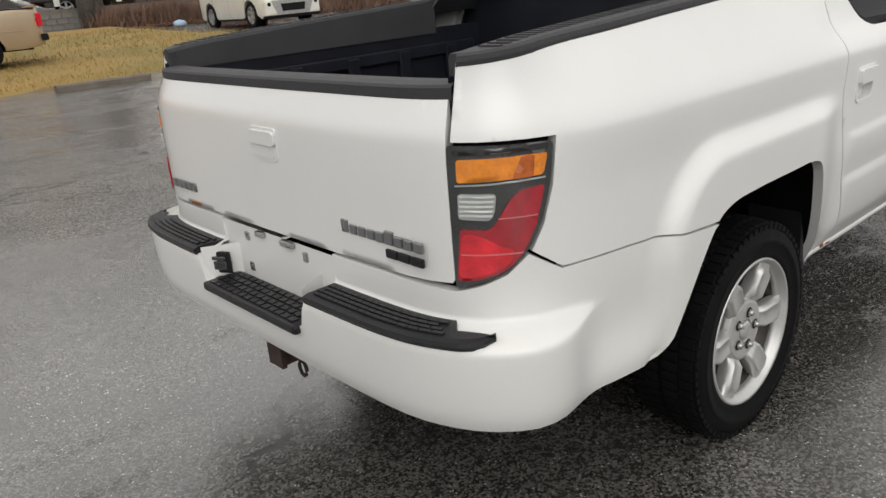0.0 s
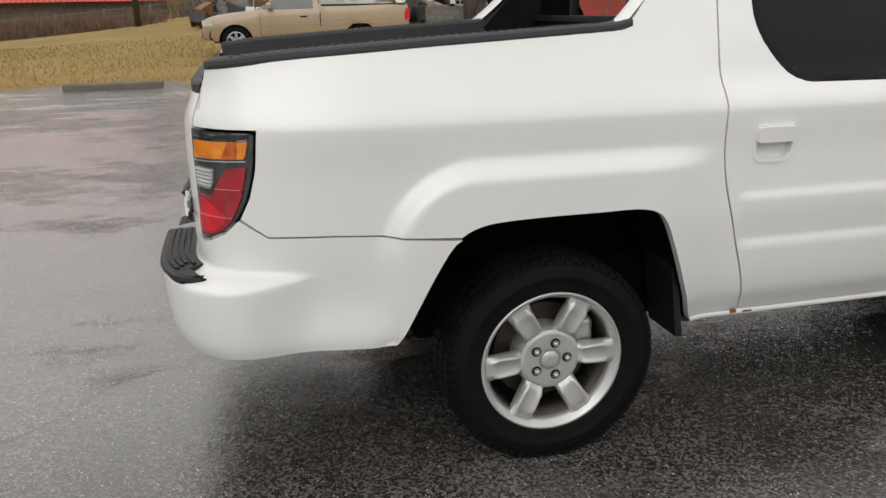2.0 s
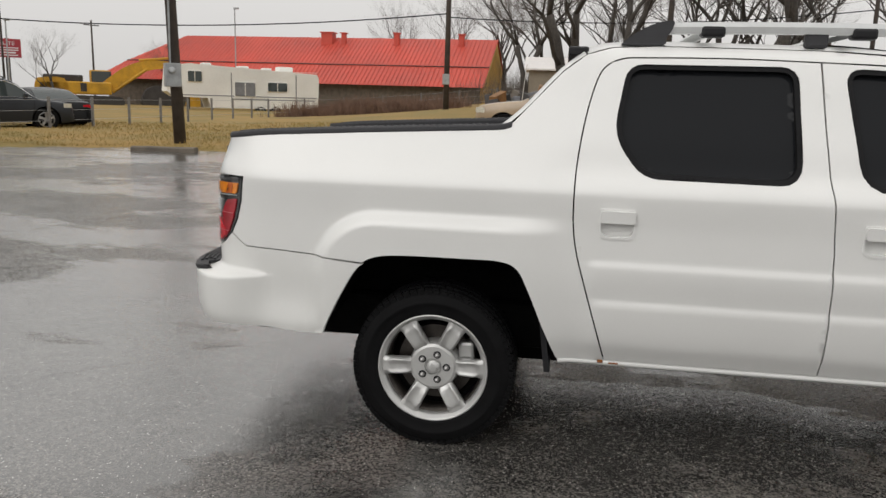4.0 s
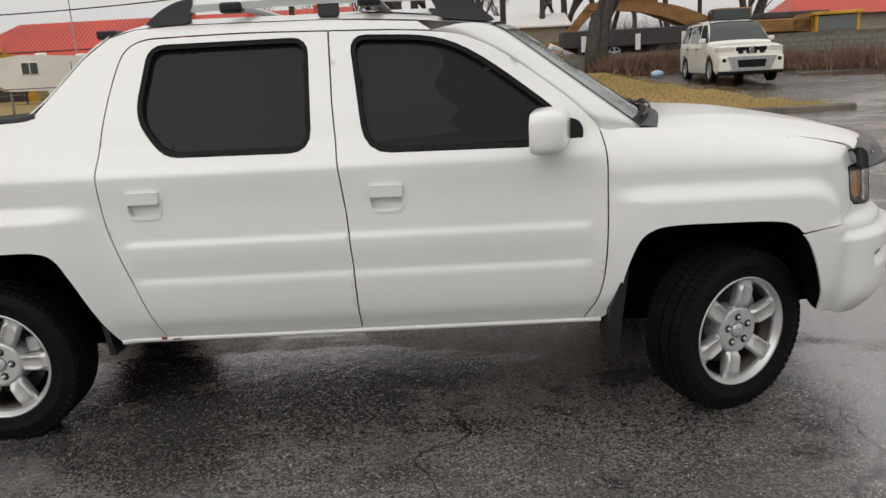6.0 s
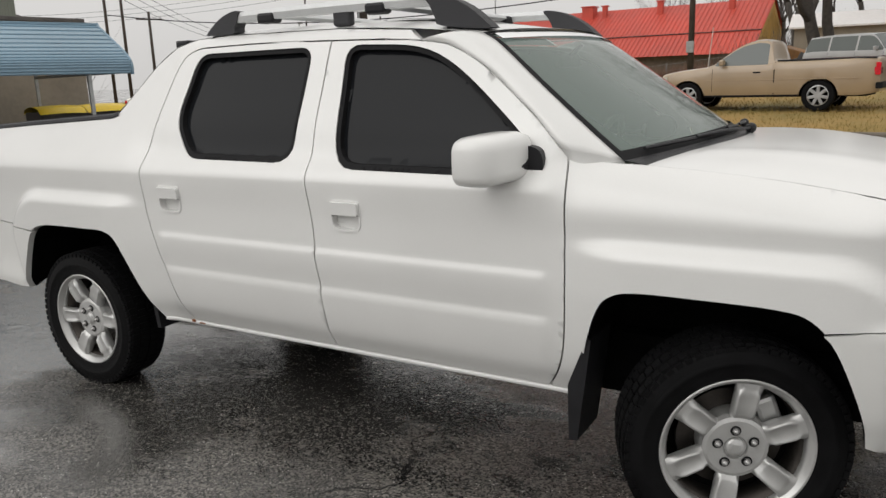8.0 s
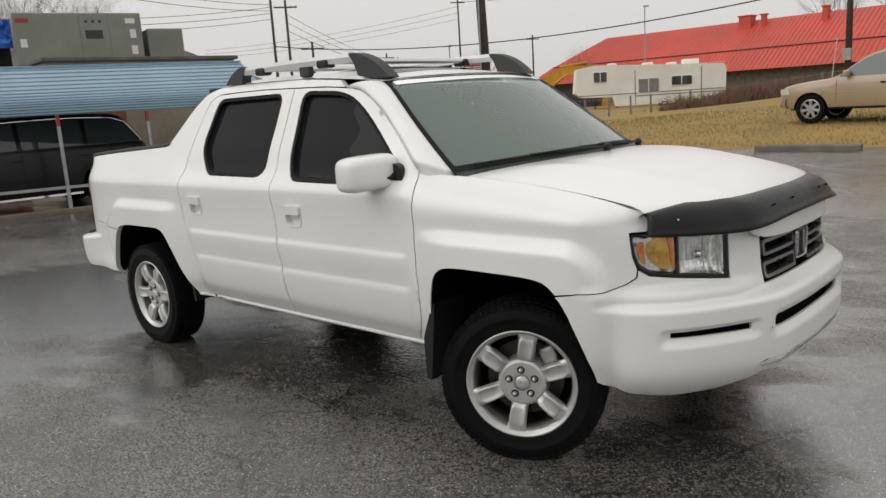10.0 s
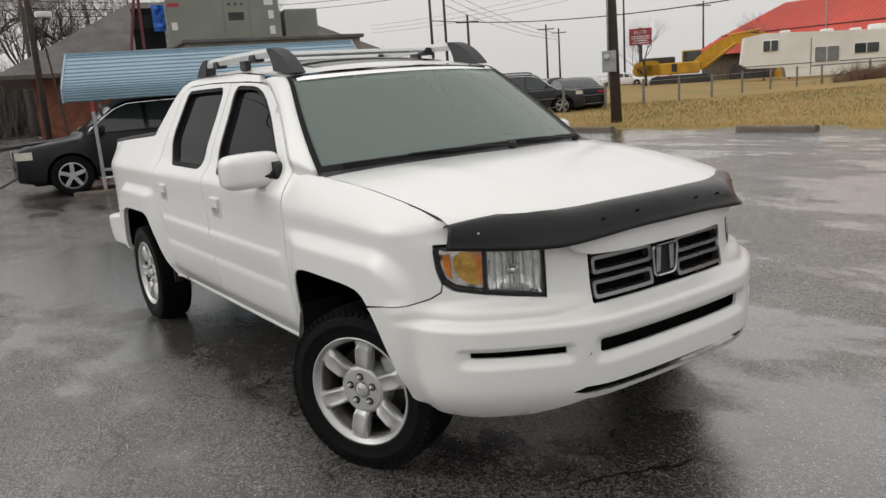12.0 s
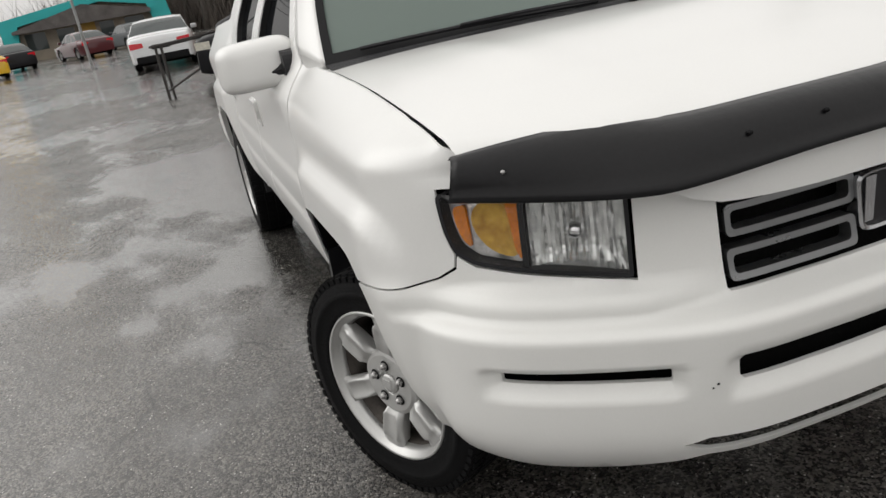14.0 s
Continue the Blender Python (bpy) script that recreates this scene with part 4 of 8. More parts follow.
deflector = part("bonnet_deflector", bm, DEFLECTOR, hood, "smoked black plastic bonnet deflector", smooth=True)
for k, y in enumerate((-0.70, -0.30, -0.15, 0.15, 0.30, 0.70)):
    i = min(range(len(full_top)), key=lambda i: abs(full_top[i][1] - y))
    p = Vector(full_top[i]).lerp(Vector(full_low[i]), 0.62) + Vector((0.55, 0, 0.8)).normalized() * 0.024
    bm = bmesh.new()
    bmesh.ops.create_icosphere(bm, subdivisions=2, radius=0.0055, matrix=Matrix.Translation(p))
    part("rivet", bm, GASKET if abs(y) < 0.6 else STEEL_NUT, deflector, smooth=True)

# roof and windscreen
roof_edge_z = curve([-0.985, -0.88, -0.7, -0.07, 0.30, 0.6], [1.655, 1.687, 1.697, 1.69, 1.668, 1.636])
bm = bmesh.new()
rows = []
for i in range(36):
    t = i / 35
    row = []
    for k in range(31):
        s = -1 + 2 * k / 30
        a = abs(s)
        x0, x1 = -0.98 - 0.02 * (1 - a * a), 0.60 + 0.115 * (1 - a ** 2)
        x = x0 + (x1 - x0) * t
        xe = -0.98 + (0.60 + 0.98) * t
        ze = roof_edge_z(xe)
        we = abs(skin(us(xe), ze).y) if xe < 0.34 else 0.62 + 0.015 * smooth01((xe - 0.34) / 0.26)
        crown = 0.038 * (1 - a ** 2.2) * (0.35 + 0.65 * smooth01((1 - t) / 0.35))
        row.append((x, s * we, ze + crown + 0.012 * (1 - a ** 6)))
    rows.append(row)
grid(bm, rows)
part("roof", bm, WHITE, truck, smooth=True)
bm = bmesh.new()
rows = []
for i in range(15):
    x = 0.0 + 0.46 * i / 14
    rows.append([(x + 0.02 * (1 - (y / 0.42) ** 2), y, roof_edge_z(x) + 0.014 + 0.038 * (1 - abs(y / 0.61) ** 2.2) * (0.35 + 0.65 * smooth01((0.7 - x) / 1.7 / 0.35)) + 0.006) for y in np.linspace(-0.42, 0.42, 15)])
grid(bm, rows)
part("sunroof", bm, DARK_GLASS, truck, "dark tinted sunroof glass", smooth=True)
ws_rows = []
for i in range(25):
    t = i / 24
    e = ws_edge[min(int(t * (len(ws_edge) - 1)), len(ws_edge) - 2)].lerp(ws_edge[min(int(t * (len(ws_edge) - 1)) + 1, len(ws_edge) - 1)], t * (len(ws_edge) - 1) % 1)
    row = []
    for k in range(31):
        s = -1 + 2 * k / 30
        q = 1 - s * s
        row.append(Vector((e.x + (0.115 + 0.075 * t) * q, s * e.y, e.z + (0.016 + 0.012 * t) * q)))
    ws_rows.append(row)
bm = bmesh.new()
grid(bm, [[p + Vector((-0.004, 0, -0.006)) for p in r[::-1]] for r in ws_rows])
windscreen = part("windscreen", bm, WINDSHIELD, truck, "greenish windscreen with a black border", smooth=True)
bm = bmesh.new()
lift = Vector((0.0005, 0, 0.001))
R, Cc = len(ws_rows), len(ws_rows[0])
def ws_at(a, b):
    i, k = a * (R - 1), b * (Cc - 1)
    i0, k0 = min(int(i), R - 2), min(int(k), Cc - 2)
    return ws_rows[i0][k0].lerp(ws_rows[i0][k0 + 1], k - k0).lerp(ws_rows[i0 + 1][k0].lerp(ws_rows[i0 + 1][k0 + 1], k - k0), i - i0)
for a0, a1, b0, b1 in ((0, 0.06, 0, 1), (0.90, 1, 0, 1), (0.06, 0.90, 0, 0.016), (0.06, 0.90, 0.984, 1)):
    grid(bm, [[ws_at(a0 + (a1 - a0) * i / 8, b0 + (b1 - b0) * k / 30) + lift for k in range(31)] for i in range(9)])
part("windscreen_border", bm, GASKET, windscreen, smooth=True)
# a darker strip across the top of the windscreen
bm = bmesh.new()
grid(bm, [[ws_at(0.06 + 0.13 * i / 6, 0.03 + 0.94 * k / 30) + Vector((0.001, 0, 0.0015)) for k in range(31)] for i in range(7)])
part("shade_band", bm, TOP_BAND, windscreen, smooth=True)
bm = bmesh.new()
grid(bm, [[ws_at(1.0, k / 30) + Vector(d) for d in ((-0.02, 0, 0.004), (0.03, 0, 0.0), (0.09, 0, -0.015), (0.16, 0, -0.03))] for k in range(31)])
part("cowl", bm, BLACK_PLASTIC, truck, smooth=True)
for y0, y1, y2 in ((0.10, -0.42, -0.70), (0.62, 0.12, -0.06)):
    bm = bmesh.new()
    pv = ws_at(1.0, (0.80 + y0) / 1.6) + Vector((0.05, 0, 0.015))
    arm = [pv, ws_at(0.985, (0.8 + (y0 + y1) / 2) / 1.6) + Vector((0.02, 0, 0.028)), ws_at(0.945, (0.8 + y1) / 1.6) + Vector((0.012, 0, 0.024))]
    tube(bm, soft(arm, 6), 0.006, 6)
    tube(bm, soft([ws_at(0.965, (0.8 + y0 - 0.10) / 1.6) + Vector((0.01, 0, 0.014)), ws_at(0.94, (0.8 + y1) / 1.6) + Vector((0.01, 0, 0.016)), ws_at(0.925, (0.8 + y2) / 1.6) + Vector((0.01, 0, 0.012))], 8), 0.007, 6)
    bmesh.ops.create_icosphere(bm, subdivisions=2, radius=0.022, matrix=Matrix.Translation(pv))
    part("wiper", bm, BLACK_PLASTIC, truck, "black windscreen wiper")

# roof rack: side rails with black feet, cross bars
for sd in (1, -1):
    bm = bmesh.new()
    y = -sd * 0.572
    rows = []
    for x in np.linspace(-0.66, 0.36, 18):
        zt = 1.80 - 0.008 * ((x + 0.1) / 0.6) ** 2
        rows.append([(x, y + dy, zt + dz) for dy, dz in ((-0.024, -0.046), (-0.028, -0.02), (-0.018, 0.0), (0.018, 0.0), (0.028, -0.02), (0.024, -0.046), (-0.024, -0.046))])
    grid(bm, rows)
    rail = part("roof_rail", bm, RAIL, truck, "silver roof rail with black feet", smooth=False)
    bm = bmesh.new()
    prism(bm, soft([(-0.64, 1.798), (-0.70, 1.79), (-0.77, 1.76), (-0.83, 1.715), (-0.83, 1.70), (-0.68, 1.70), (-0.665, 1.73), (-0.645, 1.762)], 3, True), y - 0.032, y + 0.032)
    part("rail_foot", bm, TEXTURED_PLASTIC, rail)
    bm = bmesh.new()
    prism(bm, soft([(0.33, 1.794), (0.42, 1.783), (0.52, 1.738), (0.60, 1.675), (0.605, 1.652), (0.41, 1.672), (0.385, 1.70), (0.36, 1.75)], 3, True), y - 0.036, y + 0.036)
    part("rail_foot", bm, TEXTURED_PLASTIC, rail)
    bm = bmesh.new()
    box(bm, -0.12, -0.03, y - 0.02, y + 0.02, 1.70, 1.782, 0.012)
    part("rail_foot", bm, TEXTURED_PLASTIC, rail)
for x in (-0.48, 0.10):
    bm = bmesh.new()
    z = 1.768
    grid(bm, [[(x + dx, y, z + dz) for dx, dz in ((-0.04, 0), (-0.03, 0.014), (0, 0.02), (0.03, 0.014), (0.04, 0), (0, -0.012), (-0.04, 0))] for y in np.linspace(-0.55, 0.55, 3)])
    bar = part("roof_crossbar", bm, RAIL, truck, "silver roof crossbar")
    for sd in (1, -1):
        bm = bmesh.new()
        box(bm, x - 0.05, x + 0.05, sd * 0.555 - 0.05, sd * 0.555 + 0.012, 1.735, 1.782, 0.014)
        part("clamp", bm, BLACK_PLASTIC, bar)

# load bed
bm = bmesh.new()
grid(bm, [[(x, y, z) for y, z in ((-0.70, 1.24), (-0.70, 0.82), (-0.68, 0.80), (0.68, 0.80), (0.70, 0.82), (0.70, 1.24))] for x in (-2.53, -1.8, -1.0)])
grid(bm, [[(-1.0, y, z) for y in (-0.78, 0.78)] for z in (0.78, 1.36)])
bed = part("load_bed", bm, BED_LINER, truck, "black ribbed plastic load bed")
part("tailgate_lining", boxes((-2.535, -2.53, -0.71, 0.71, 0.80, 1.225)), BED_LINER, tailgate)
for sd in (1, -1):
    for x in np.linspace(-2.3, -1.2, 5):
        a, b = sorted((-sd * 0.70, -sd * 0.675))
        part("wall_rib", boxes((x - 0.03, x + 0.03, a, b, 0.80, 1.16), bevel=0.006), BED_LINER, bed)
    part("wall_ledge", boxes((-2.45, -1.05, *sorted((-sd * 0.70, -sd * 0.68)), 1.12, 1.17), bevel=0.006), BED_LINER, bed)
for y in np.linspace(-0.55, 0.55, 12):
    part("floor_rib", boxes((-2.5, -1.05, y - 0.025, y + 0.025, 0.80, 0.815), bevel=0.004), BED_LINER, bed)
for sd in (1, -1):
    bm = bmesh.new()
    rows = []
    rail_z = lambda x: float(np.interp(x, [-2.59, -2.53, -2.35, -1.9, -1.31, -1.26], [1.262, 1.268, 1.287, 1.314, 1.345, 1.36]))
    for u in np.linspace(us(-1.27), ur(0.742), 40):
        p = skin(u, 1.29, 0.0, sd)
        z = rail_z(p.x)
        o_ = [skin(u, z - dz, d, sd) + Vector((0, 0, dz + h)) for dz, d, h in ((0, 0.003, -0.010), (0, 0.005, 0.0), (0, 0.003, 0.011), (0, -0.006, 0.017), (0, -0.03, 0.018))]
        xi = max(p.x, -2.525)
        yi = max(0.695, min(0.70, abs(p.y) - 0.05))
        rows.append(o_ + [Vector((xi, -sd * yi, z + 0.016)), Vector((xi, -sd * (yi - 0.006), z + 0.004)), Vector((xi, -sd * (yi - 0.006), 1.215))])
    vs = grid(bm, rows)
    bm.faces.new(vs[-1])
    for x in np.arange(-2.45, -1.36, 0.028):
        z = rail_z(x) + 0.017
        box(bm, x, x + 0.012, min(-sd * 0.715, -sd * 0.775), max(-sd * 0.715, -sd * 0.775), z - 0.002, z + 0.003)
    part("bed_rail_cap", bm, TEXTURED_PLASTIC, truck, "black ribbed plastic bed rail cap")
    # inner face of the buttress
    bm = bmesh.new()
    out = [(-1.31, 1.345), (-1.22, 1.425), (-1.08, 1.58), (-0.985, 1.655)]
    rows = [[skin(us(x), z, 0.0, sd), skin(us(x), z, -0.03, sd) + Vector((-0.01, 0, 0.012)), Vector((x + 0.01, -sd * (abs(skin(us(x), z).y) - 0.10), z + 0.008))] for x, z in soft(out, 5)]
    grid(bm, rows)
    part("buttress_top", bm, WHITE, truck, smooth=True)
    bm = bmesh.new()
    pl = [(-1.30, 1.353), (-1.21, 1.433), (-1.07, 1.588), (-0.975, 1.663), (-0.97, 1.30), (-1.30, 1.30)]
    bm.faces.new([bm.verts.new((x, -sd * (0.70 if z < 1.4 else 0.70 - (z - 1.4) * 0.42), z)) for x, z in pl])
    part("buttress_inside", bm, BLACK_PLASTIC, truck)
bm = bmesh.new()
grid(bm, [[(-1.0 + 0.02 * (z - 1.36) / 0.3, y * (1 - 0.18 * (z - 1.36) / 0.3), z) for y in np.linspace(-0.72, 0.72, 9)] for z in (1.36, 1.5, 1.67)])
part("rear_window", bm, DARK_GLASS, truck)
bm = bmesh.new()
for y in (-0.26, 0.26):
    box(bm, -1.012, -0.985, y - 0.012, y + 0.012, 1.37, 1.65)
box(bm, -1.02, -0.985, -0.72, 0.72, 1.345, 1.375, 0.005)
box(bm, -1.06, -0.975, -0.6, 0.6, 1.655, 1.69, 0.008)
part("rear_window_frame", bm, BLACK_PLASTIC, truck)

# wheels
TYRE_R = 0.350
def tyre_mesh(r, rim, half):
    bm = bmesh.new()
    prof = [(rim - 0.004, -half * 0.80), (rim + 0.004, -half * 0.9), (rim + 0.014, -half * 0.95), (rim + 0.022, -half * 0.95), (rim + 0.05, -half), (rim + 0.052, -half * 1.012), (rim + 0.062, -half * 1.012), (rim + 0.064, -half), (r - 0.05, -half * 0.985), (r - 0.03, -half * 0.95), (r - 0.014, -half * 0.85), (r - 0.009, -half * 0.7)]
    prof += [(a, -b) for a, b in prof[::-1]]
    return lathe(bm, prof, 72, "y", True)


def tread_mesh(r, half):
    """Rows of tread blocks round the tyre."""
    bm = bmesh.new()
    n = 66
    for k in range(n):
        t = 2 * math.pi * k / n
        for j, (y0, y1) in enumerate(((-0.86, -0.52), (-0.46, -0.06), (0.06, 0.46), (0.52, 0.86))):
            m = Matrix.Rotation(t + (0.05 if j % 2 else 0), 4, "Y")
            w = 0.0138
            box(bm, -w, w, y0 * half, y1 * half, r - 0.018, r - (0.004 if j in (0, 3) else 0.0), m=m)
        m = Matrix.Rotation(t + 0.02, 4, "Y")
        box(bm, -0.011, 0.011, -half * 0.955, -half * 0.80, r - 0.026, r - 0.0115, m=m)
    return bm


def rim_mesh():
    bm = bmesh.new()
    lathe(bm, [(0.224, -0.080), (0.2335, -0.088), (0.236, -0.098), (0.233, -0.104), (0.226, -0.102), (0.2225, -0.092), (0.217, -0.088), (0.212, -0.080), (0.206, -0.066), (0.212, -0.06)], 72, "y", True)
    return bm


def hub_mesh():
    bm = bmesh.new()
    return lathe(bm, [(0.0, -0.072), (0.034, -0.072), (0.038, -0.078), (0.088, -0.079), (0.100, -0.074), (0.106, -0.058), (0.108, -0.02), (0.108, 0.0), (0.0, 0.0)], 48, "y")


def spoke_mesh():
    """A broad spoke with a raised pad that is rounded off before the rim."""
    bm = bmesh.new()
    rows = []
    for r, w, y, h, f in ((0.078, 0.034, -0.066, 0.0, 0.6), (0.090, 0.036, -0.070, 0.001, 0.66), (0.106, 0.036, -0.074, 0.010, 0.74), (0.113, 0.036, -0.075, 0.015, 0.84), (0.14, 0.037, -0.077, 0.015, 0.87), (0.172, 0.038, -0.081, 0.014, 0.88), (0.186, 0.039, -0.084, 0.012, 0.78), (0.193, 0.040, -0.086, 0.005, 0.64), (0.204, 0.041, -0.089, 0.0, 0.55), (0.216, 0.044, -0.088, 0.0, 0.5)):
        rows.append([Vector(p) for p in ((-w * 0.85, y + 0.035, r), (-w, y + 0.012, r), (-w * 0.97, y + 0.004, r), (-w * (f + 0.10), y + 0.001, r), (-w * f, y - h * 0.8, r), (-w * (f - 0.07), y - h, r), (-w * (f - 0.22), y - h, r), (-w * (f - 0.30), y - h * 0.8, r), (w * (f - 0.30), y - h * 0.8, r), (w * (f - 0.22), y - h, r), (w * (f - 0.07), y - h, r), (w * f, y - h * 0.8, r), (w * (f + 0.10), y + 0.001, r), (w * 0.97, y + 0.004, r), (w, y + 0.012, r), (w * 0.85, y + 0.035, r))])
    grid(bm, rows)
    bmesh.ops.recalc_face_normals(bm, faces=bm.faces)
    return bm


rim_ob = None
for wx, sd, steer in ((-1.55, 1, 0), (-1.55, -1, 0), (1.55, 1, 25), (1.55, -1, 25)):
    base = pose(wx, -sd * 0.818, TYRE_R - 0.014, 0, 0, (0 if sd == 1 else 180) + steer) @ Matrix.Rotation(radians(9 if wx > 0 else 28) * sd, 4, "Y")
    if rim_ob is None:
        wheel = part("wheel", rim_mesh(), ALLOY, truck, "silver six-spoke alloy wheel with a black tyre")
        wheel.data.polygons.foreach_set("use_smooth", [len(p.vertices) == 4 for p in wheel.data.polygons])
        rim_ob = wheel
        kids = [part("tyre", tyre_mesh(TYRE_R, 0.230, 0.110), RUBBER, wheel, "worn black all-terrain tyre", smooth=True)]
        kids.append(tagged(part("tread", tread_mesh(TYRE_R, 0.110), RUBBER, wheel), "black rubber tread blocks", kind="stuff"))
        kids.append(part("hub", hub_mesh(), ALLOY, wheel))
        spoke = part("spoke", spoke_mesh(), ALLOY, wheel, smooth=True)
        kids.append(spoke)
        for k in range(1, 6):
            kids.append(share(spoke, wheel, Matrix.Rotation(2 * math.pi * k / 6, 4, "Y")))
        bm = bmesh.new()
        lathe(bm, [(0.205, -0.066), (0.199, 0.06), (0.215, 0.09), (0.222, 0.0), (0.216, -0.064)], 48, "y", True)
        kids.append(part("rim_barrel", bm, DISC, wheel, smooth=True))
        bm = bmesh.new()
        lathe(bm, [(0.05, 0.0), (0.165, 0.0), (0.165, 0.024), (0.05, 0.024)], 40, "y", True)
        kids.append(part("brake_disc", bm, DISC, wheel))
        bm = bmesh.new()
        lathe(bm, [(0.0, 0.03), (0.20, 0.03), (0.20, 0.05), (0.0, 0.05)], 32, "y")
        kids.append(part("dust_shield", bm, UNDER, wheel))
        bm = bmesh.new()
        lathe(bm, [(0.0, -0.086), (0.024, -0.085), (0.030, -0.081), (0.032, -0.07)], 28, "y")
        kids.append(part("hub_cap", bm, ALLOY, wheel, smooth=True))
        bm = bmesh.new()
        prism(bm, [(-0.013, -0.012), (0.013, -0.012), (0.015, 0.012), (-0.015, 0.012)], -0.0875, -0.084)
        kids.append(part("hub_badge", bm, ALLOY, wheel))
        bm = bmesh.new()
        box(bm, -0.10, 0.02, -0.03, 0.05, 0.10, 0.17, 0.015, m=Matrix.Rotation(radians(60), 4, "Y"))
        kids.append(part("brake_caliper", bm, ALLOY, wheel))
        nut = None
        for k in range(5):
            t = 2 * math.pi * k / 5 - 0.2
            m = Matrix.Translation((0.057 * math.sin(t), 0, 0.057 * math.cos(t)))
            if nut is None:
                bm = bmesh.new()
                lathe(bm, [(0.0, -0.096), (0.005, -0.0952), (0.0085, -0.092), (0.0112, -0.086), (0.0112, -0.07)], 12, "y")
                nut = part("wheel_nut", bm, STEEL_NUT, wheel, smooth=True)
                nut.matrix_basis = m
                # flat black disc on the hub face, painting the shade of a nut's recess
                bm = bmesh.new()
                bm.faces.new([bm.verts.new((0.0165 * math.cos(a), -0.0806, 0.0165 * math.sin(a))) for a in np.linspace(0, 2 * math.pi, 16, endpoint=False)])
                recess = part("nut_recess", bm, GASKET, wheel)
                recess.matrix_basis = m
                kids += [nut, recess]
            else:
                kids += [share(nut, wheel, m), share(recess, wheel, m)]
    else:
        wheel = share(rim_ob, truck)
        tagged(wheel, "silver six-spoke alloy wheel with a black tyre")
        for kd in kids:
            o = share(kd, wheel, kd.matrix_basis.copy())
            if o.name.startswith("tread"):
                tagged(o, "black rubber tread blocks", kind="stuff")
    wheel.matrix_basis = base

# underside and cabin
bm = bmesh.new()
box(bm, -2.3, 2.1, -0.58, 0.58, 0.34, 0.55, 0.03)
box(bm, -1.0, 1.03, -0.78, 0.78, 0.355, 0.47, 0.02)
box(bm, -1.9, 1.8, -0.44, 0.44, 0.235, 0.40, 0.03)
tube(bm, [(-1.55, -0.75, 0.34), (-1.55, 0.75, 0.34)], 0.045, 10)
tube(bm, [(1.55, -0.75, 0.34), (1.55, 0.75, 0.34)], 0.04, 10)
tube(bm, [(-1.3, -0.35, 0.32), (-2.2, -0.45, 0.34), (-2.5, -0.5, 0.36)], 0.035, 10)
part("underbody", bm, UNDER, truck)
bm = bmesh.new()
box(bm, -0.98, 1.02, -0.76, 0.76, 0.55, 0.72)
box(bm, 0.80, 1.24, -0.74, 0.74, 1.0, 1.13, 0.05)
for y in (-0.36, 0.36):
    box(bm, -0.10, 0.42, y - 0.25, y + 0.25, 0.72, 0.92, 0.06)
    box(bm, -0.22, -0.06, y - 0.25, y + 0.25, 0.85, 1.40, 0.06)
    box(bm, -0.20, -0.10, y - 0.13, y + 0.13, 1.40, 1.56, 0.04)
box(bm, -0.95, -0.45, -0.65, 0.65, 0.72, 0.92, 0.06)
box(bm, -0.97, -0.82, -0.65, 0.65, 0.85, 1.45, 0.06)
cabin = part("cabin", bm, INTERIOR, truck, "grey cloth cabin seats and dashboard")
bm = bmesh.new()
tube(bm, [Vector((0.72, 0.36, 1.10)) + 0.18 * (Vector((0, 1, 0)) * math.cos(t) + Vector((0.35, 0, 0.94)) * math.sin(t)) for t in np.linspace(0, 2 * math.pi, 33)], 0.016, 8)
tube(bm, [(0.72, 0.20, 1.10), (0.74, 0.36, 1.09), (0.72, 0.52, 1.10)], 0.02, 6)
tube(bm, [(0.73, 0.36, 1.10), (0.95, 0.36, 1.0)], 0.03, 6)
part("steering_wheel", bm, BLACK_PLASTIC, cabin, "dark steering wheel")
bm = bmesh.new()
box(bm, 0.66, 0.69, -0.12, 0.12, 1.50, 1.565, 0.015)
tube(bm, [(0.69, 0, 1.55), (0.74, 0, 1.60)], 0.012, 6)
part("rear_view_mirror", bm, BLACK_PLASTIC, cabin)
# small marks of wear
for x, z, w, h in ((-0.855, 0.398, 0.012, 0.007), (-0.80, 0.392, 0.02, 0.004), (-0.76, 0.388, 0.012, 0.004)):
    p = skin(us(x), z, 0.004, 1)
    part("rust_spot", boxes((x - w, x + w, p.y - 0.002, p.y + 0.004, z - h, z + h), bevel=0.003), RUST, truck)
part("rust_spot", boxes((-2.617, -2.608, 0.44, 0.50, 0.792, 0.80), bevel=0.002), RUST, tailgate)
# chips in the front bumper
for y, z, r in ((0.443, 0.59, 0.003), (0.452, 0.582, 0.002)):
    p = skin(uf(y), z, 0.0008, 1)
    bm = bmesh.new()
    bmesh.ops.create_icosphere(bm, subdivisions=1, radius=r, matrix=Matrix.Translation(p))
    part("paint_chip", bm, BLACK_PLASTIC, front_bumper)


# ---- ground ----
def ground_z(x, y):
    """The lot is level round the truck and rises gently behind it."""
    k = 0.002 + 0.038 * smooth01((x + 20) / 20)
    d = min(40.0, max(0.0, y - 9.0))
    return k * d * smooth01(d / 6)


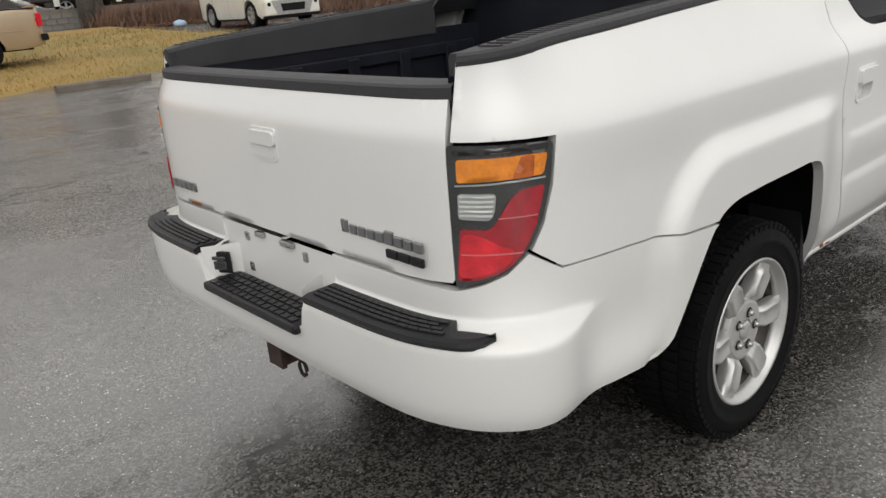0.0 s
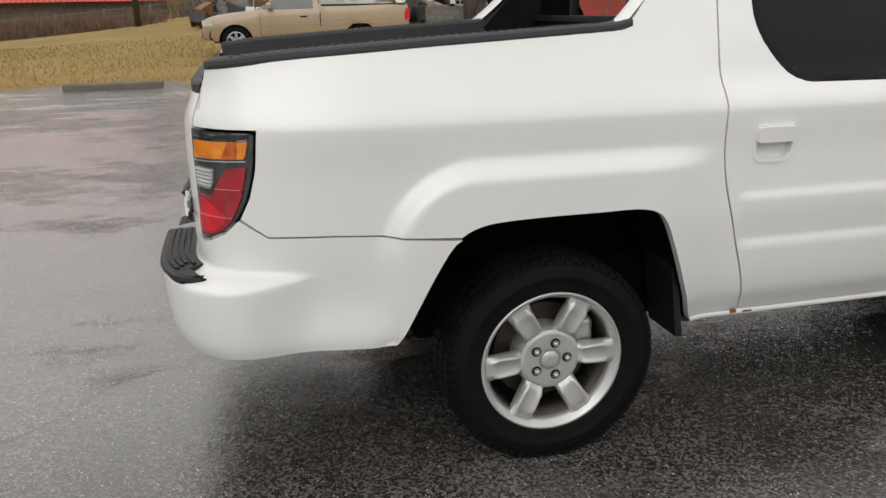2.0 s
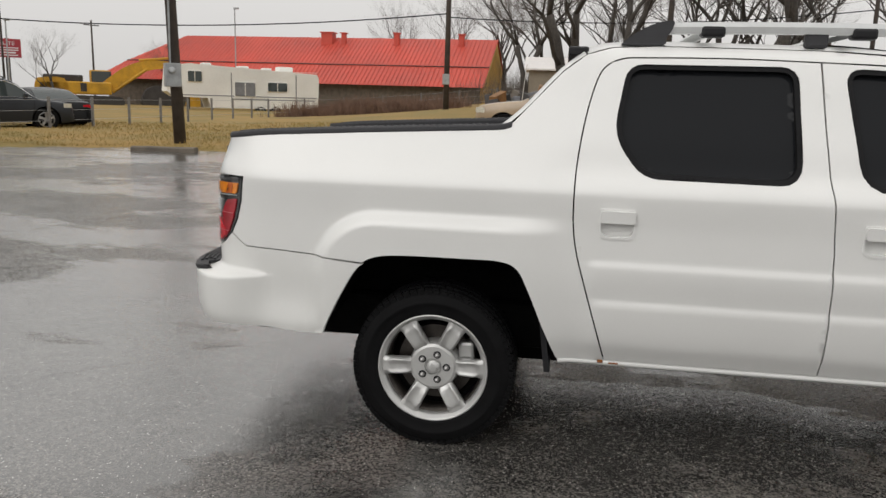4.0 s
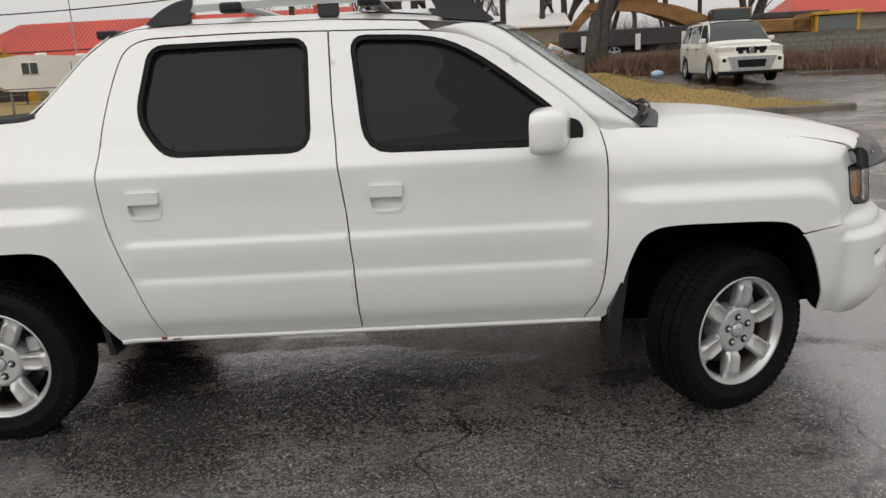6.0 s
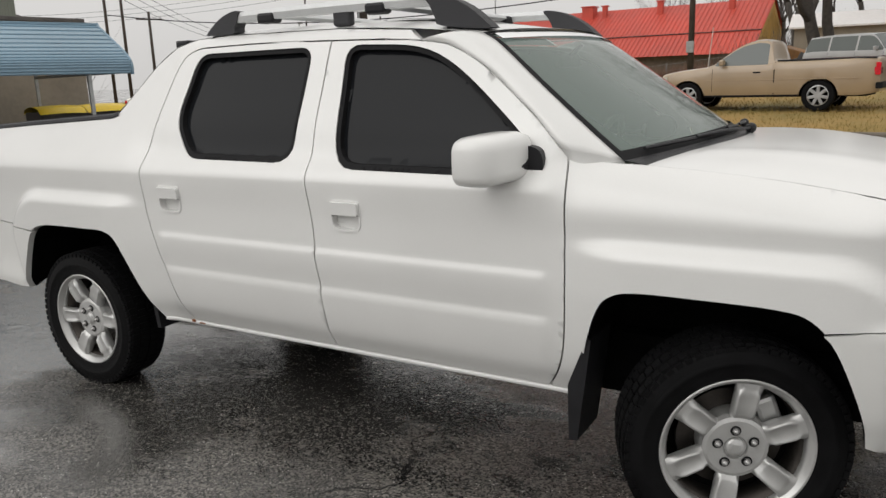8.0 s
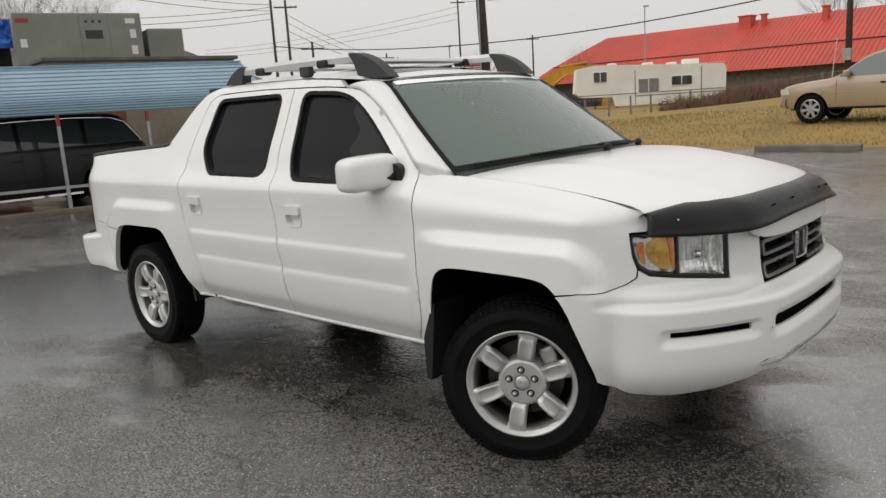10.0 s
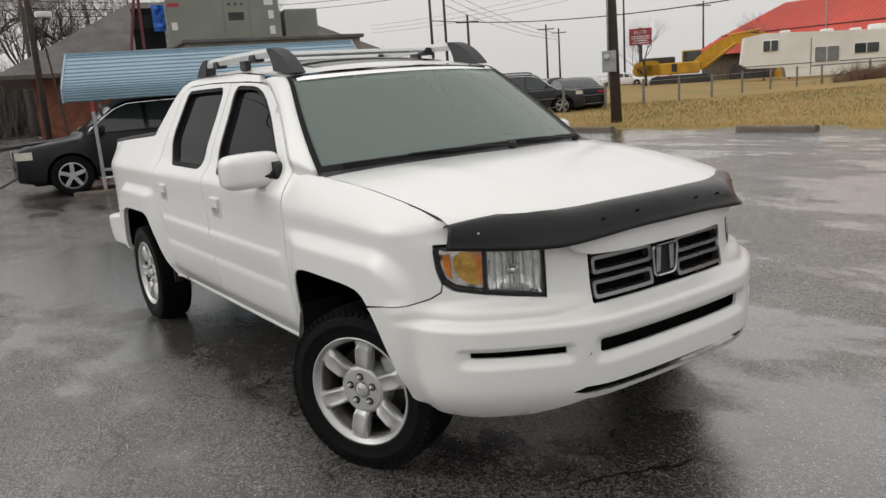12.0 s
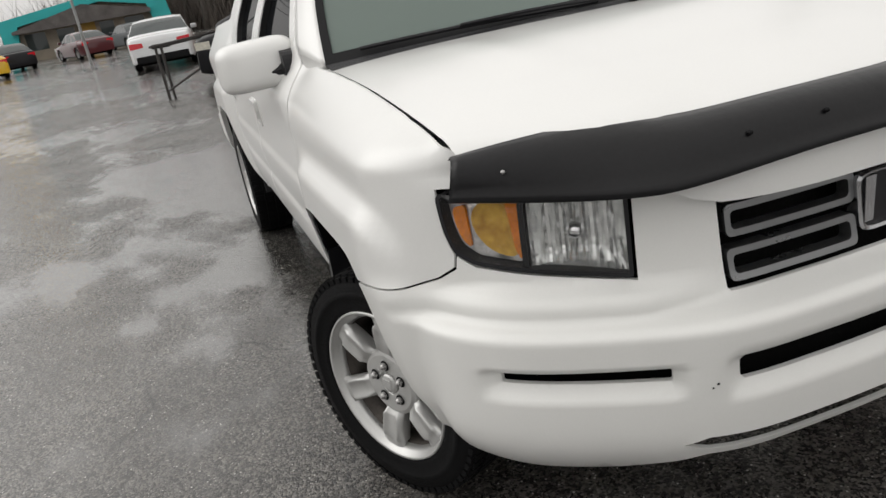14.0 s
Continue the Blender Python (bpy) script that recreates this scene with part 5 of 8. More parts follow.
def asphalt_material():
    m = bpy.data.materials.new("wet_asphalt")
    m.use_nodes = True
    n, l = m.node_tree.nodes, m.node_tree.links
    b = n["Principled BSDF"]
    co = n.new("ShaderNodeTexCoord")

    def noise_tex(scale, detail=4, rough=0.5, vec=None):
        t = n.new("ShaderNodeTexNoise")
        t.inputs["Scale"].default_value, t.inputs["Detail"].default_value, t.inputs["Roughness"].default_value = scale, detail, rough
        l.new(vec or co.outputs["Object"], t.inputs["Vector"])
        return t.outputs["Fac"]

    def ramp(src, a, b_, va=0.0, vb=1.0):
        r = n.new("ShaderNodeMapRange")
        r.interpolation_type = "SMOOTHSTEP"
        r.inputs["From Min"].default_value, r.inputs["From Max"].default_value = a, b_
        r.inputs["To Min"].default_value, r.inputs["To Max"].default_value = va, vb
        l.new(src, r.inputs["Value"])
        return r.outputs[0]

    def math_(op, a, c):
        q = n.new("ShaderNodeMath")
        q.operation = op
        for i, v in enumerate((a, c)):
            if isinstance(v, float):
                q.inputs[i].default_value = v
            else:
                l.new(v, q.inputs[i])
        return q.outputs[0]

    def mix(fac, a, c):
        q = n.new("ShaderNodeMix")
        q.data_type = "RGBA"
        l.new(fac, q.inputs["Factor"])
        for key, v in (("A", a), ("B", c)):
            if isinstance(v, tuple):
                q.inputs[key].default_value = (*v, 1)
            else:
                l.new(v, q.inputs[key])
        return q.outputs["Result"]

    stretch = n.new("ShaderNodeMapping")
    stretch.inputs["Scale"].default_value = (0.55, 1.0, 1.0)
    stretch.inputs["Rotation"].default_value = (0, 0, 0.5)
    l.new(co.outputs["Object"], stretch.inputs["Vector"])
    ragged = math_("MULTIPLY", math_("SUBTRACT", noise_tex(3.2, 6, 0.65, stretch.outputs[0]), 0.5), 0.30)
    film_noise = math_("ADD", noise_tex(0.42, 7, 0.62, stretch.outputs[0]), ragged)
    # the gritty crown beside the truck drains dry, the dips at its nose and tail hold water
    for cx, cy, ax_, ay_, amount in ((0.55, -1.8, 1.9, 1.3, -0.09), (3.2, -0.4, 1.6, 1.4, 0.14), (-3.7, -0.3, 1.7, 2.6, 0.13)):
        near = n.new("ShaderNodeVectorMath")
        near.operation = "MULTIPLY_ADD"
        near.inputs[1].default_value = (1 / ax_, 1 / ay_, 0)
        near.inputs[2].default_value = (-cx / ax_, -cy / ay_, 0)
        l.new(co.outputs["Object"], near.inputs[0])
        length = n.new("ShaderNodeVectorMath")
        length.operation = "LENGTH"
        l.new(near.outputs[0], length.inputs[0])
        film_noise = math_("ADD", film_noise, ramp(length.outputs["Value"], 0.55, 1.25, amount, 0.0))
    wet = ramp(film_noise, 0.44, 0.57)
    patch = noise_tex(1.6, 5)
    stones = n.new("ShaderNodeTexVoronoi")
    stones.inputs["Scale"].default_value = 125
    l.new(co.outputs["Object"], stones.inputs["Vector"])
    fleck = n.new("ShaderNodeTexVoronoi")
    fleck.inputs["Scale"].default_value = 52
    l.new(co.outputs["Object"], fleck.inputs["Vector"])
    bright = math_("MULTIPLY", ramp(fleck.outputs["Distance"], 0.19, 0.12), ramp(noise_tex(21, 3), 0.50, 0.56))
    grit = n.new("ShaderNodeTexVoronoi")
    grit.inputs["Scale"].default_value = 78
    l.new(co.outputs["Object"], grit.inputs["Vector"])
    glint = math_("MULTIPLY", ramp(grit.outputs["Distance"], 0.26, 0.16), ramp(noise_tex(40, 2), 0.48, 0.57))
    grain = n.new("ShaderNodeSeparateColor")
    l.new(stones.outputs["Color"], grain.inputs[0])
    tone = mix(ramp(grain.outputs[0], 0.2, 1.0), (0.022, 0.021, 0.020), (0.225, 0.211, 0.192))
    tone = mix(ramp(patch, 0.35, 0.7, 0.0, 0.45), tone, (0.030, 0.0285, 0.027))
    tone = mix(glint, tone, (0.33, 0.315, 0.295))
    tone = mix(bright, tone, (0.70, 0.68, 0.64))
    # long cracks
    warp = n.new("ShaderNodeVectorMath")
    wn_ = n.new("ShaderNodeTexNoise")
    wn_.inputs["Scale"].default_value, wn_.inputs["Detail"].default_value = 1.7, 6
    l.new(co.outputs["Object"], wn_.inputs["Vector"])
    warp.operation = "MULTIPLY_ADD"
    l.new(wn_.outputs["Color"], warp.inputs[0])
    warp.inputs[1].default_value = (0.9, 0.9, 0)
    l.new(co.outputs["Object"], warp.inputs[2])
    cr = n.new("ShaderNodeTexVoronoi")
    cr.feature = "DISTANCE_TO_EDGE"
    cr.inputs["Scale"].default_value = 0.27
    l.new(warp.outputs[0], cr.inputs["Vector"])
    crack = math_("MULTIPLY", ramp(cr.outputs["Distance"], 0.0032, 0.0012), ramp(noise_tex(0.8, 2), 0.42, 0.5))
    tone = mix(crack, tone, (0.008, 0.008, 0.008))
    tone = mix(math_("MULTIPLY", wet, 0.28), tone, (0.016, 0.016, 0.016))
    l.new(tone, b.inputs["Base Color"])
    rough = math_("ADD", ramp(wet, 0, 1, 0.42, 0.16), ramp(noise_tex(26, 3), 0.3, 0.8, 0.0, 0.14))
    l.new(rough, b.inputs["Roughness"])
    b.inputs["IOR"].default_value = 1.5
    b.inputs["Specular IOR Level"].default_value = 0.12
    facing = n.new("ShaderNodeLayerWeight")
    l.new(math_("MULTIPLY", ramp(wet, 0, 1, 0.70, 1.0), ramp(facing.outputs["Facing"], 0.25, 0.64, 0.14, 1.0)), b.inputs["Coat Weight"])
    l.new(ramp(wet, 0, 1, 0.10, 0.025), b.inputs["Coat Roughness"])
    b.inputs["Coat IOR"].default_value = 2.75
    h = math_("ADD", math_("MULTIPLY", stones.outputs["Distance"], -0.7), math_("MULTIPLY", noise_tex(240, 3), 0.7))
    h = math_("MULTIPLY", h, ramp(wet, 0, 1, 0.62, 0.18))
    h = math_("ADD", h, math_("MULTIPLY", noise_tex(5.5, 4), 0.8))
    h = math_("SUBTRACT", h, math_("MULTIPLY", crack, 0.1))
    bp = n.new("ShaderNodeBump")
    bp.inputs["Strength"].default_value, bp.inputs["Distance"].default_value = 0.9, 0.0055
    l.new(h, bp.inputs["Height"])
    l.new(bp.outputs[0], b.inputs["Normal"])
    l.new(bp.outputs[0], b.inputs["Coat Normal"])
    return m


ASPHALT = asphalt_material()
GRASS = material("dead_grass", (0.36, 0.215, 0.065), 0.95, second=(0.165, 0.14, 0.036), scale=0.45, fine=7, patch=1.1, bump=0.8, bump_scale=25)
BLADES = material("grass_blades", (0.37, 0.24, 0.08), 0.9, second=(0.22, 0.18, 0.05), scale=0.35, fine=5, patch=1.1)
CONCRETE = material("weathered_concrete", (0.145, 0.122, 0.098), 0.8, vary=0.35, scale=3, fine=40, bump=0.5, bump_scale=40)
BARK = material("bark", (0.055, 0.047, 0.04), 0.9, vary=0.4, scale=7, fine=60, bump=0.6, bump_scale=30)
TWIGS = material("twigs", (0.115, 0.098, 0.085), 0.9, vary=0.3)
BRUSH = material("brown_brush", (0.19, 0.115, 0.08), 0.95, vary=0.45, scale=2, fine=20)
POLE_WOOD = material("pole_wood", (0.058, 0.046, 0.038), 0.85, vary=0.35, scale=4, fine=30, bump=0.5, bump_scale=30)
GALV = material("galvanised_steel", (0.36, 0.37, 0.37), 0.45, metal=0.6, vary=0.2, scale=6)
POST_STEEL = material("weathered_post", (0.20, 0.19, 0.18), 0.7, metal=0.2, vary=0.25, scale=5)
LEAVES = material("fallen_leaves", (0.14, 0.06, 0.03), 0.9, vary=0.5, scale=20)

bm = bmesh.new()
xs = [-600, -200, -90] + list(np.arange(-60, 61, 4.0)) + [90, 200, 600]
ys = [-300, -90, -30] + list(np.arange(-14, 8, 4.0)) + list(np.arange(8, 22, 1.5)) + list(np.arange(22, 60, 4.0)) + [90, 200, 700]
grid(bm, [[(x, y, ground_z(x, y)) for y in ys] for x in xs])
bmesh.ops.recalc_face_normals(bm, faces=bm.faces)
if sum(f.normal.z for f in bm.faces) < 0:
    bmesh.ops.reverse_faces(bm, faces=bm.faces)
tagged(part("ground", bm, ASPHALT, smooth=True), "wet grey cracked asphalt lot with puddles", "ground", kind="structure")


def in_lawn(x, y):
    edge = 13.2 + 0.25 * math.sin(x * 0.9) * 0.4 + (0 if x > -12 else (-12 - x) * -0.35)
    if y < edge or x < -60 or y > 75:
        return False
    right = 9.6 - 0.9 * smooth01((y - 13) / 3) - 1.3 * smooth01((y - 15) / 9)
    return x < right if y < 28.3 else x < 1 or y > 34


bm = bmesh.new()
cells = {}
def lawn_vert(i, j):
    if (i, j) not in cells:
        x, y = -60 + i * 0.5, 11 + j * 0.5
        cells[i, j] = bm.verts.new((x, y, ground_z(x, y) + 0.05 + 0.05 * noise.noise((x * 0.25, y * 0.25, 0)) + 0.05 * smooth01((y - 13) / 3)))
    return cells[i, j]
for i in range(142):
    for j in range(130):
        if in_lawn(-60 + i * 0.5 + 0.25, 11 + j * 0.5 + 0.25):
            bm.faces.new((lawn_vert(i, j), lawn_vert(i + 1, j), lawn_vert(i + 1, j + 1), lawn_vert(i, j + 1)))
for v in bm.verts:
    if v.is_boundary:
        v.co += Vector((0.12 * noise.noise(v.co * 3), 0.12 * noise.noise(v.co * 3 + Vector((9, 0, 0))), -0.13))
tagged(part("lawn", bm, GRASS, smooth=True), "yellowed winter grass verge, patchy green", "ground", kind="structure")
rng = random.Random(4)
verts, faces = [], []
for _ in range(26000):
    y = 13.0 + 13 * rng.random() ** 1.8
    x = rng.uniform(-24, 9.5)
    if not in_lawn(x, y):
        continue
    z, a, h = ground_z(x, y) + 0.05 + 0.05 * smooth01((y - 13) / 3), rng.uniform(0, 6.28), rng.uniform(0.03, 0.10)
    w, lean = 0.008 + 0.002 * (y - 13) * 0.5, rng.uniform(-0.05, 0.05)
    o = len(verts)
    verts += [(x - w * math.cos(a), y - w * math.sin(a), z), (x + w * math.cos(a), y + w * math.sin(a), z), (x + lean, y + lean * 0.6, z + h)]
    faces.append((o, o + 1, o + 2))
me = bpy.data.meshes.new("grass")
me.from_pydata(verts, [], faces)
me.materials.append(BLADES)
tagged(new("grass", me), "short dry yellow and green grass blades", "grass", kind="stuff")

# timber and concrete edging along the grass
for k, (x0, x1) in enumerate(((-11.2, -9.6), (-5.9, -4.1), (-2.5, -0.5), (0.5, 2.2), (4.4, 6.1), (6.8, 9.35))):
    bm = bmesh.new()
    n = 9
    rows = []
    for i in range(n + 1):
        x = x0 + (x1 - x0) * i / n
        y, z = 12.98 + 0.03 * noise.noise((x, 3, 0)), ground_z(x, 13)
        hh = 0.115 + 0.015 * noise.noise((x * 2, 1, 0))
        rows.append([(x, y - 0.11, z - 0.02), (x, y - 0.10, z + hh * 0.75), (x, y - 0.06, z + hh), (x, y + 0.07, z + hh), (x, y + 0.11, z + hh * 0.7), (x, y + 0.11, z - 0.02)])
    vs = grid(bm, rows)
    bm.faces.new(vs[0])
    bm.faces.new(vs[-1])
    tagged(part("wheel_stop", bm, CONCRETE), "weathered brown concrete wheel stop at the grass edge", "wheel stop", "wheel stops along the grass")


# ---- trees, poles, wires ----
def tree(name, at, h, seed, trunk_r, lean=(0, 0), twin=False, dens=1.0, label="bare winter tree with dark trunk and fine twigs"):
    """A bare tree: tapering trunk, forking limbs, a haze of twigs."""
    rg = random.Random(seed)
    th = thing(name, label, "tree", at, group="bare trees")
    bm, tw = bmesh.new(), bmesh.new()

    def limb(p, d, ln, r, depth):
        pts, q, dd = [p], p.copy(), d.copy()
        seg = 4 if depth < 2 else 3
        for i in range(seg):
            dd = (dd + Vector((rg.gauss(0, 0.14), rg.gauss(0, 0.14), rg.gauss(0.05, 0.08)))).normalized()
            q = q + dd * ln / seg
            pts.append(q.copy())
        r2 = r * (0.60 if depth < 4 else 0.42)
        tube(bm if depth < 3 else tw, pts, r, 7 if depth < 2 else (5 if depth < 3 else 3), r2)
        if depth >= 6 or r < 0.0035:
            return
        kids = max(2, round((3 if depth < 3 else 3.4) * dens + rg.random() - 0.5))
        for k in range(kids):
            start = pts[-1] if k < 2 else pts[rg.randint(1, seg)]
            a = Vector((rg.gauss(0, 1), rg.gauss(0, 1), rg.gauss(0, 0.45)))
            nd = (dd * 1.0 + a.normalized() * rg.uniform(0.45, 0.95) + Vector((0, 0, 0.12))).normalized()
            limb(start, nd, ln * rg.uniform(0.62, 0.85), r2 * rg.uniform(0.6, 0.85), depth + 1)

    up = Vector((lean[0], lean[1], 1)).normalized()
    if twin:
        limb(Vector((-0.18, 0, -0.1)), (up + Vector((-0.045, 0, 0))).normalized(), h * 0.34, trunk_r, 0)
        limb(Vector((0.2, 0.1, -0.1)), (up + Vector((0.06, 0.03, 0))).normalized(), h * 0.34, trunk_r * 0.85, 0)
    else:
        limb(Vector((0, 0, -0.1)), up, h * 0.32, trunk_r, 0)
    part("trunk", bm, BARK, th, smooth=True)
    part("crown", tw, TWIGS, th)
    return th


def ground_at(x, y):
    return (x, y, ground_z(x, y))


def place(t, rz=0.0, s=1.0):
    return pose(t[0], t[1], ground_z(t[0], t[1]), 0, 0, rz) @ Matrix.Diagonal((1, 1, 1, 1))


big = tree("tree", ground_at(6.85, 28.9), 13, 3, 0.36, (0.05, 0), True)
t1 = tree("tree", ground_at(-0.7, 33), 14, 11, 0.30, (0, 0), True, dens=1.2)
t2 = tree("tree", ground_at(1.8, 38), 15, 21, 0.27, dens=1.25)
t3 = tree("tree", ground_at(-14, 76), 13, 31, 0.22, dens=1.25)
t4 = tree("tree", ground_at(-42.8, 54.3), 6.5, 41, 0.16, dens=1.15, label="small round bare tree with fine grey twigs")
rg = random.Random(8)
for src, spots in ((t1, ((9, 52), (14, 60), (21, 49), (3, 50), (-4, 54), (26, 62), (-66, 14))), (t2, ((-7, 72), (7, 48), (12, 55), (0, 58), (17, 53), (4, 64), (-3, 80), (12, 74), (18, 68), (-68, 8), (-72, 2), (28, 56), (-61, 3), (-63, 12), (-58, 17), (-66, -3), (-70, 16))), (t3, ((-20, 80), (-9, 84), (2, 86), (8, 90), (24, 80), (-70, 20), (-64, 26), (-74, 10), (-66, 2), (-62, 8), (-59, 6), (-64, 0), (-60, 13), (-67, 11), (-57, 22), (-62, 20), (-74, 5), (-75, -5)))):
    for x, y in spots:
        o = copy_thing(src, pose(x, y, ground_z(x, y) - 0.1, 0, 0, rg.uniform(0, 360)))
        o.scale = (1, 1, rg.uniform(0.85, 1.1))
for x, y in ((-39, 66),):
    copy_thing(t4, pose(x, y, ground_z(x, y), 0, 0, rg.uniform(0, 360)))


def pole(at, h, r, label, arms=(), lean=(0, 0), name="utility_pole"):
    th = thing(name, label, "utility pole", (at[0], at[1], ground_z(*at)), group="poles")
    bm = bmesh.new()
    tube(bm, [(0, 0, -0.2), (lean[0] * 0.5, lean[1] * 0.5, h * 0.5), (lean[0], lean[1], h)], r, 12, r * 0.72)
    part("shaft", bm, POLE_WOOD, th, smooth=True)
    for z, w, rz in arms:
        bm = bmesh.new()
        box(bm, -w / 2, w / 2, -0.05, 0.05, z - 0.06, z + 0.06, 0.01, m=Matrix.Rotation(radians(rz), 4, "Z"))
        part("crossarm", bm, POLE_WOOD, th)
        for s in (-0.46, -0.2, 0.2, 0.46):
            bm = bmesh.new()
            lathe(bm, [(0.03, 0), (0.045, 0.03), (0.03, 0.06), (0.045, 0.09), (0.02, 0.13)], 8, "z")
            ins = part("insulator", bm, GALV, th)
            ins.matrix_basis = Matrix.Rotation(radians(rz), 4, "Z") @ Matrix.Translation((s * w, 0, z + 0.06))
    return th


near_pole = pole((-10.78, 14.5), 9.5, 0.155, "dark wooden utility pole with a grey meter box", lean=(-0.42, 0.1))
bm = bmesh.new()
box(bm, -0.19, 0.19, -0.13, 0.13, 1.48, 2.06, 0.015, m=pose(-0.02, -0.24, 0, 0, 0, 40))
mb = part("meter_box", bm, GALV, near_pole, "grey steel electric meter box")
bm = bmesh.new()
lathe(bm, [(0.0, -0.08), (0.07, -0.08), (0.085, -0.06), (0.085, 0.0)], 18, "y")
o = part("meter", bm, GALV, mb, smooth=True)
o.matrix_basis = pose(-0.02, -0.24, 0, 0, 0, 40) @ Matrix.Translation((-0.05, -0.13, 1.88))
bm = bmesh.new()
tube(bm, [(-0.1, -0.2, 2.0), (-0.1, -0.17, 4.5), (-0.1, -0.15, 8.0)], 0.025, 6)
part("conduit", bm, GALV, near_pole)
pole((3.05, 29.9), 9.5, 0.14, "dark wooden utility pole beside the block wall")
side_pole = pole((-7.9, 40.5), 11, 0.17, "tall dark utility pole with a grey box", ((9.6, 2.2, 10),))
bm = bmesh.new()
box(bm, -0.2, 0.2, -0.32, -0.14, 1.5, 2.1, 0.02)
part("meter_box", bm, GALV, side_pole, "grey steel electric meter box")
far_poles = []
for x, y, h in ((-53, 38, 12), (-52.4, 39.1, 11), (-51.2, 40.7, 7.4), (-65.5, 77.5, 15), (-61.0, 88.0, 10), (-60, 28, 9), (-47, 5, 9), (16, 44, 11), (-68, 66, 8), (-74, 74, 8)):
    far_poles.append(pole((x, y), h, 0.14, "distant wooden utility pole with crossarm", ((h - 0.6, 2.0, 60),)))
for x, y, h in ((-43, 49.6, 6.3), (-29.8, 61, 8.6), (-34.5, -4.0, 4.6)):
    th = thing("street_lamp", "thin metal lamp post with a small head", "street lamp", ground_at(x, y), group="lamp posts")
    bm = bmesh.new()
    tube(bm, [(0, 0, -0.1), (0, 0, h)], 0.07, 8, 0.05)
    part("shaft", bm, GALV, th)
    bm = bmesh.new()
    box(bm, -0.1, 0.35, -0.1, 0.1, h - 0.02, h + 0.14, 0.03)
    part("lamp_head", bm, GALV, th)


def wire(a, b, sag, r=0.02, label="sagging black overhead cable"):
    bm = bmesh.new()
    a, b = Vector(a), Vector(b)
    tube(bm, [a.lerp(b, t) - Vector((0, 0, sag * 4 * t * (1 - t))) for t in np.linspace(0, 1, 25)], r, 5)
    tagged(part("overhead_cable", bm, GASKET), label, "cable", "overhead cables")


wire((-7.9, 40.5, 6.3), (-53, 38, 7.2), 1.4, 0.035)
wire((-7.9, 40.5, 6.1), (16, 44, 7.2), 0.5, 0.03)
wire((-7.9, 40.5, 9.8), (-65.5, 77.5, 14.6), 1.2)
wire((-7.9, 40.5, 10.0), (16, 44, 10.6), 0.8)
wire((-10.85, 14.6, 8.2), (-7.9, 40.5, 9.6), 0.7)
wire((-10.85, 14.6, 8.4), (-53, 38, 11.2), 1.2, 0.025)
for k in range(3):
    wire((-53, 38, 10.2 + 0.5 * k), (-22, -8, 8.6 + 0.5 * k), 1.1)
    wire((-53, 38, 9.5 + 0.5 * k), (-47, 5, 7.2 + 0.4 * k), 0.7)
    wire((-47, 5, 7.0 + 0.5 * k), (-40, -40, 8 + 0.5 * k), 0.9)
    wire((-52.4, 39.1, 8.5 + 0.7 * k), (-74, 74, 6.6 + 0.4 * k), 0.6)
    wire((-65.5, 77.5, 12.4 + 0.8 * k), (-110, 66, 11.0 + 0.6 * k), 0.8)

# wire fence of steel posts beside the grass
fence = thing("wire_fence", "low wire fence on thin grey steel posts", "fence", ground_at(-18.3, 16))
fz = ground_z(-18.3, 16)
bm = bmesh.new()
tube(bm, [(0, 0, -0.1), (0, 0, 1.15)], 0.055, 8)
post = part("post", bm, POST_STEEL, fence)
post.matrix_basis = Matrix.Translation((0, -1, 0))
spots = [(0, -1)] + [(0.02 * k - 0.3 * smooth01((k - 9) / 4), 1.4 + 2.4 * k) for k in range(10)] + [(k * 2.3 + 1.5, 25.5 + 0.6 * k) for k in range(6)]
for x, y in spots[1:]:
    share(post, fence, Matrix.Translation((x, y, ground_z(-18.3 + x, 16 + y) - fz)))
for z in (0.35, 0.7, 1.05):
    bm = bmesh.new()
    tube(bm, [(x, y, z + ground_z(-18.3 + x, 16 + y) - fz) for x, y in spots], 0.006, 4)
    part("strand", bm, GALV, fence)


# ---- vehicles ----
CAR_GLASS = glass("car_glass", (0.06, 0.075, 0.075), 0.3)
LIGHT_GLASS = glass("pale_car_glass", (0.16, 0.18, 0.175), 0.3)
STEEL_WHEEL = material("car_wheel", (0.45, 0.45, 0.45), 0.35, metal=0.7, vary=0.15, scale=10)
HEADLAMP_GLASS = material("headlamp_glass", (0.62, 0.60, 0.52), 0.1, vary=0.2, scale=20, coat=1.0)


def paint(name, c, coat=0.8):
    return material(name, c, 0.32, vary=0.06, scale=2, fine=60, coat=coat, spec=0.5 if max(c) > 0.1 else 0.25)


WHEEL_CACHE = {}


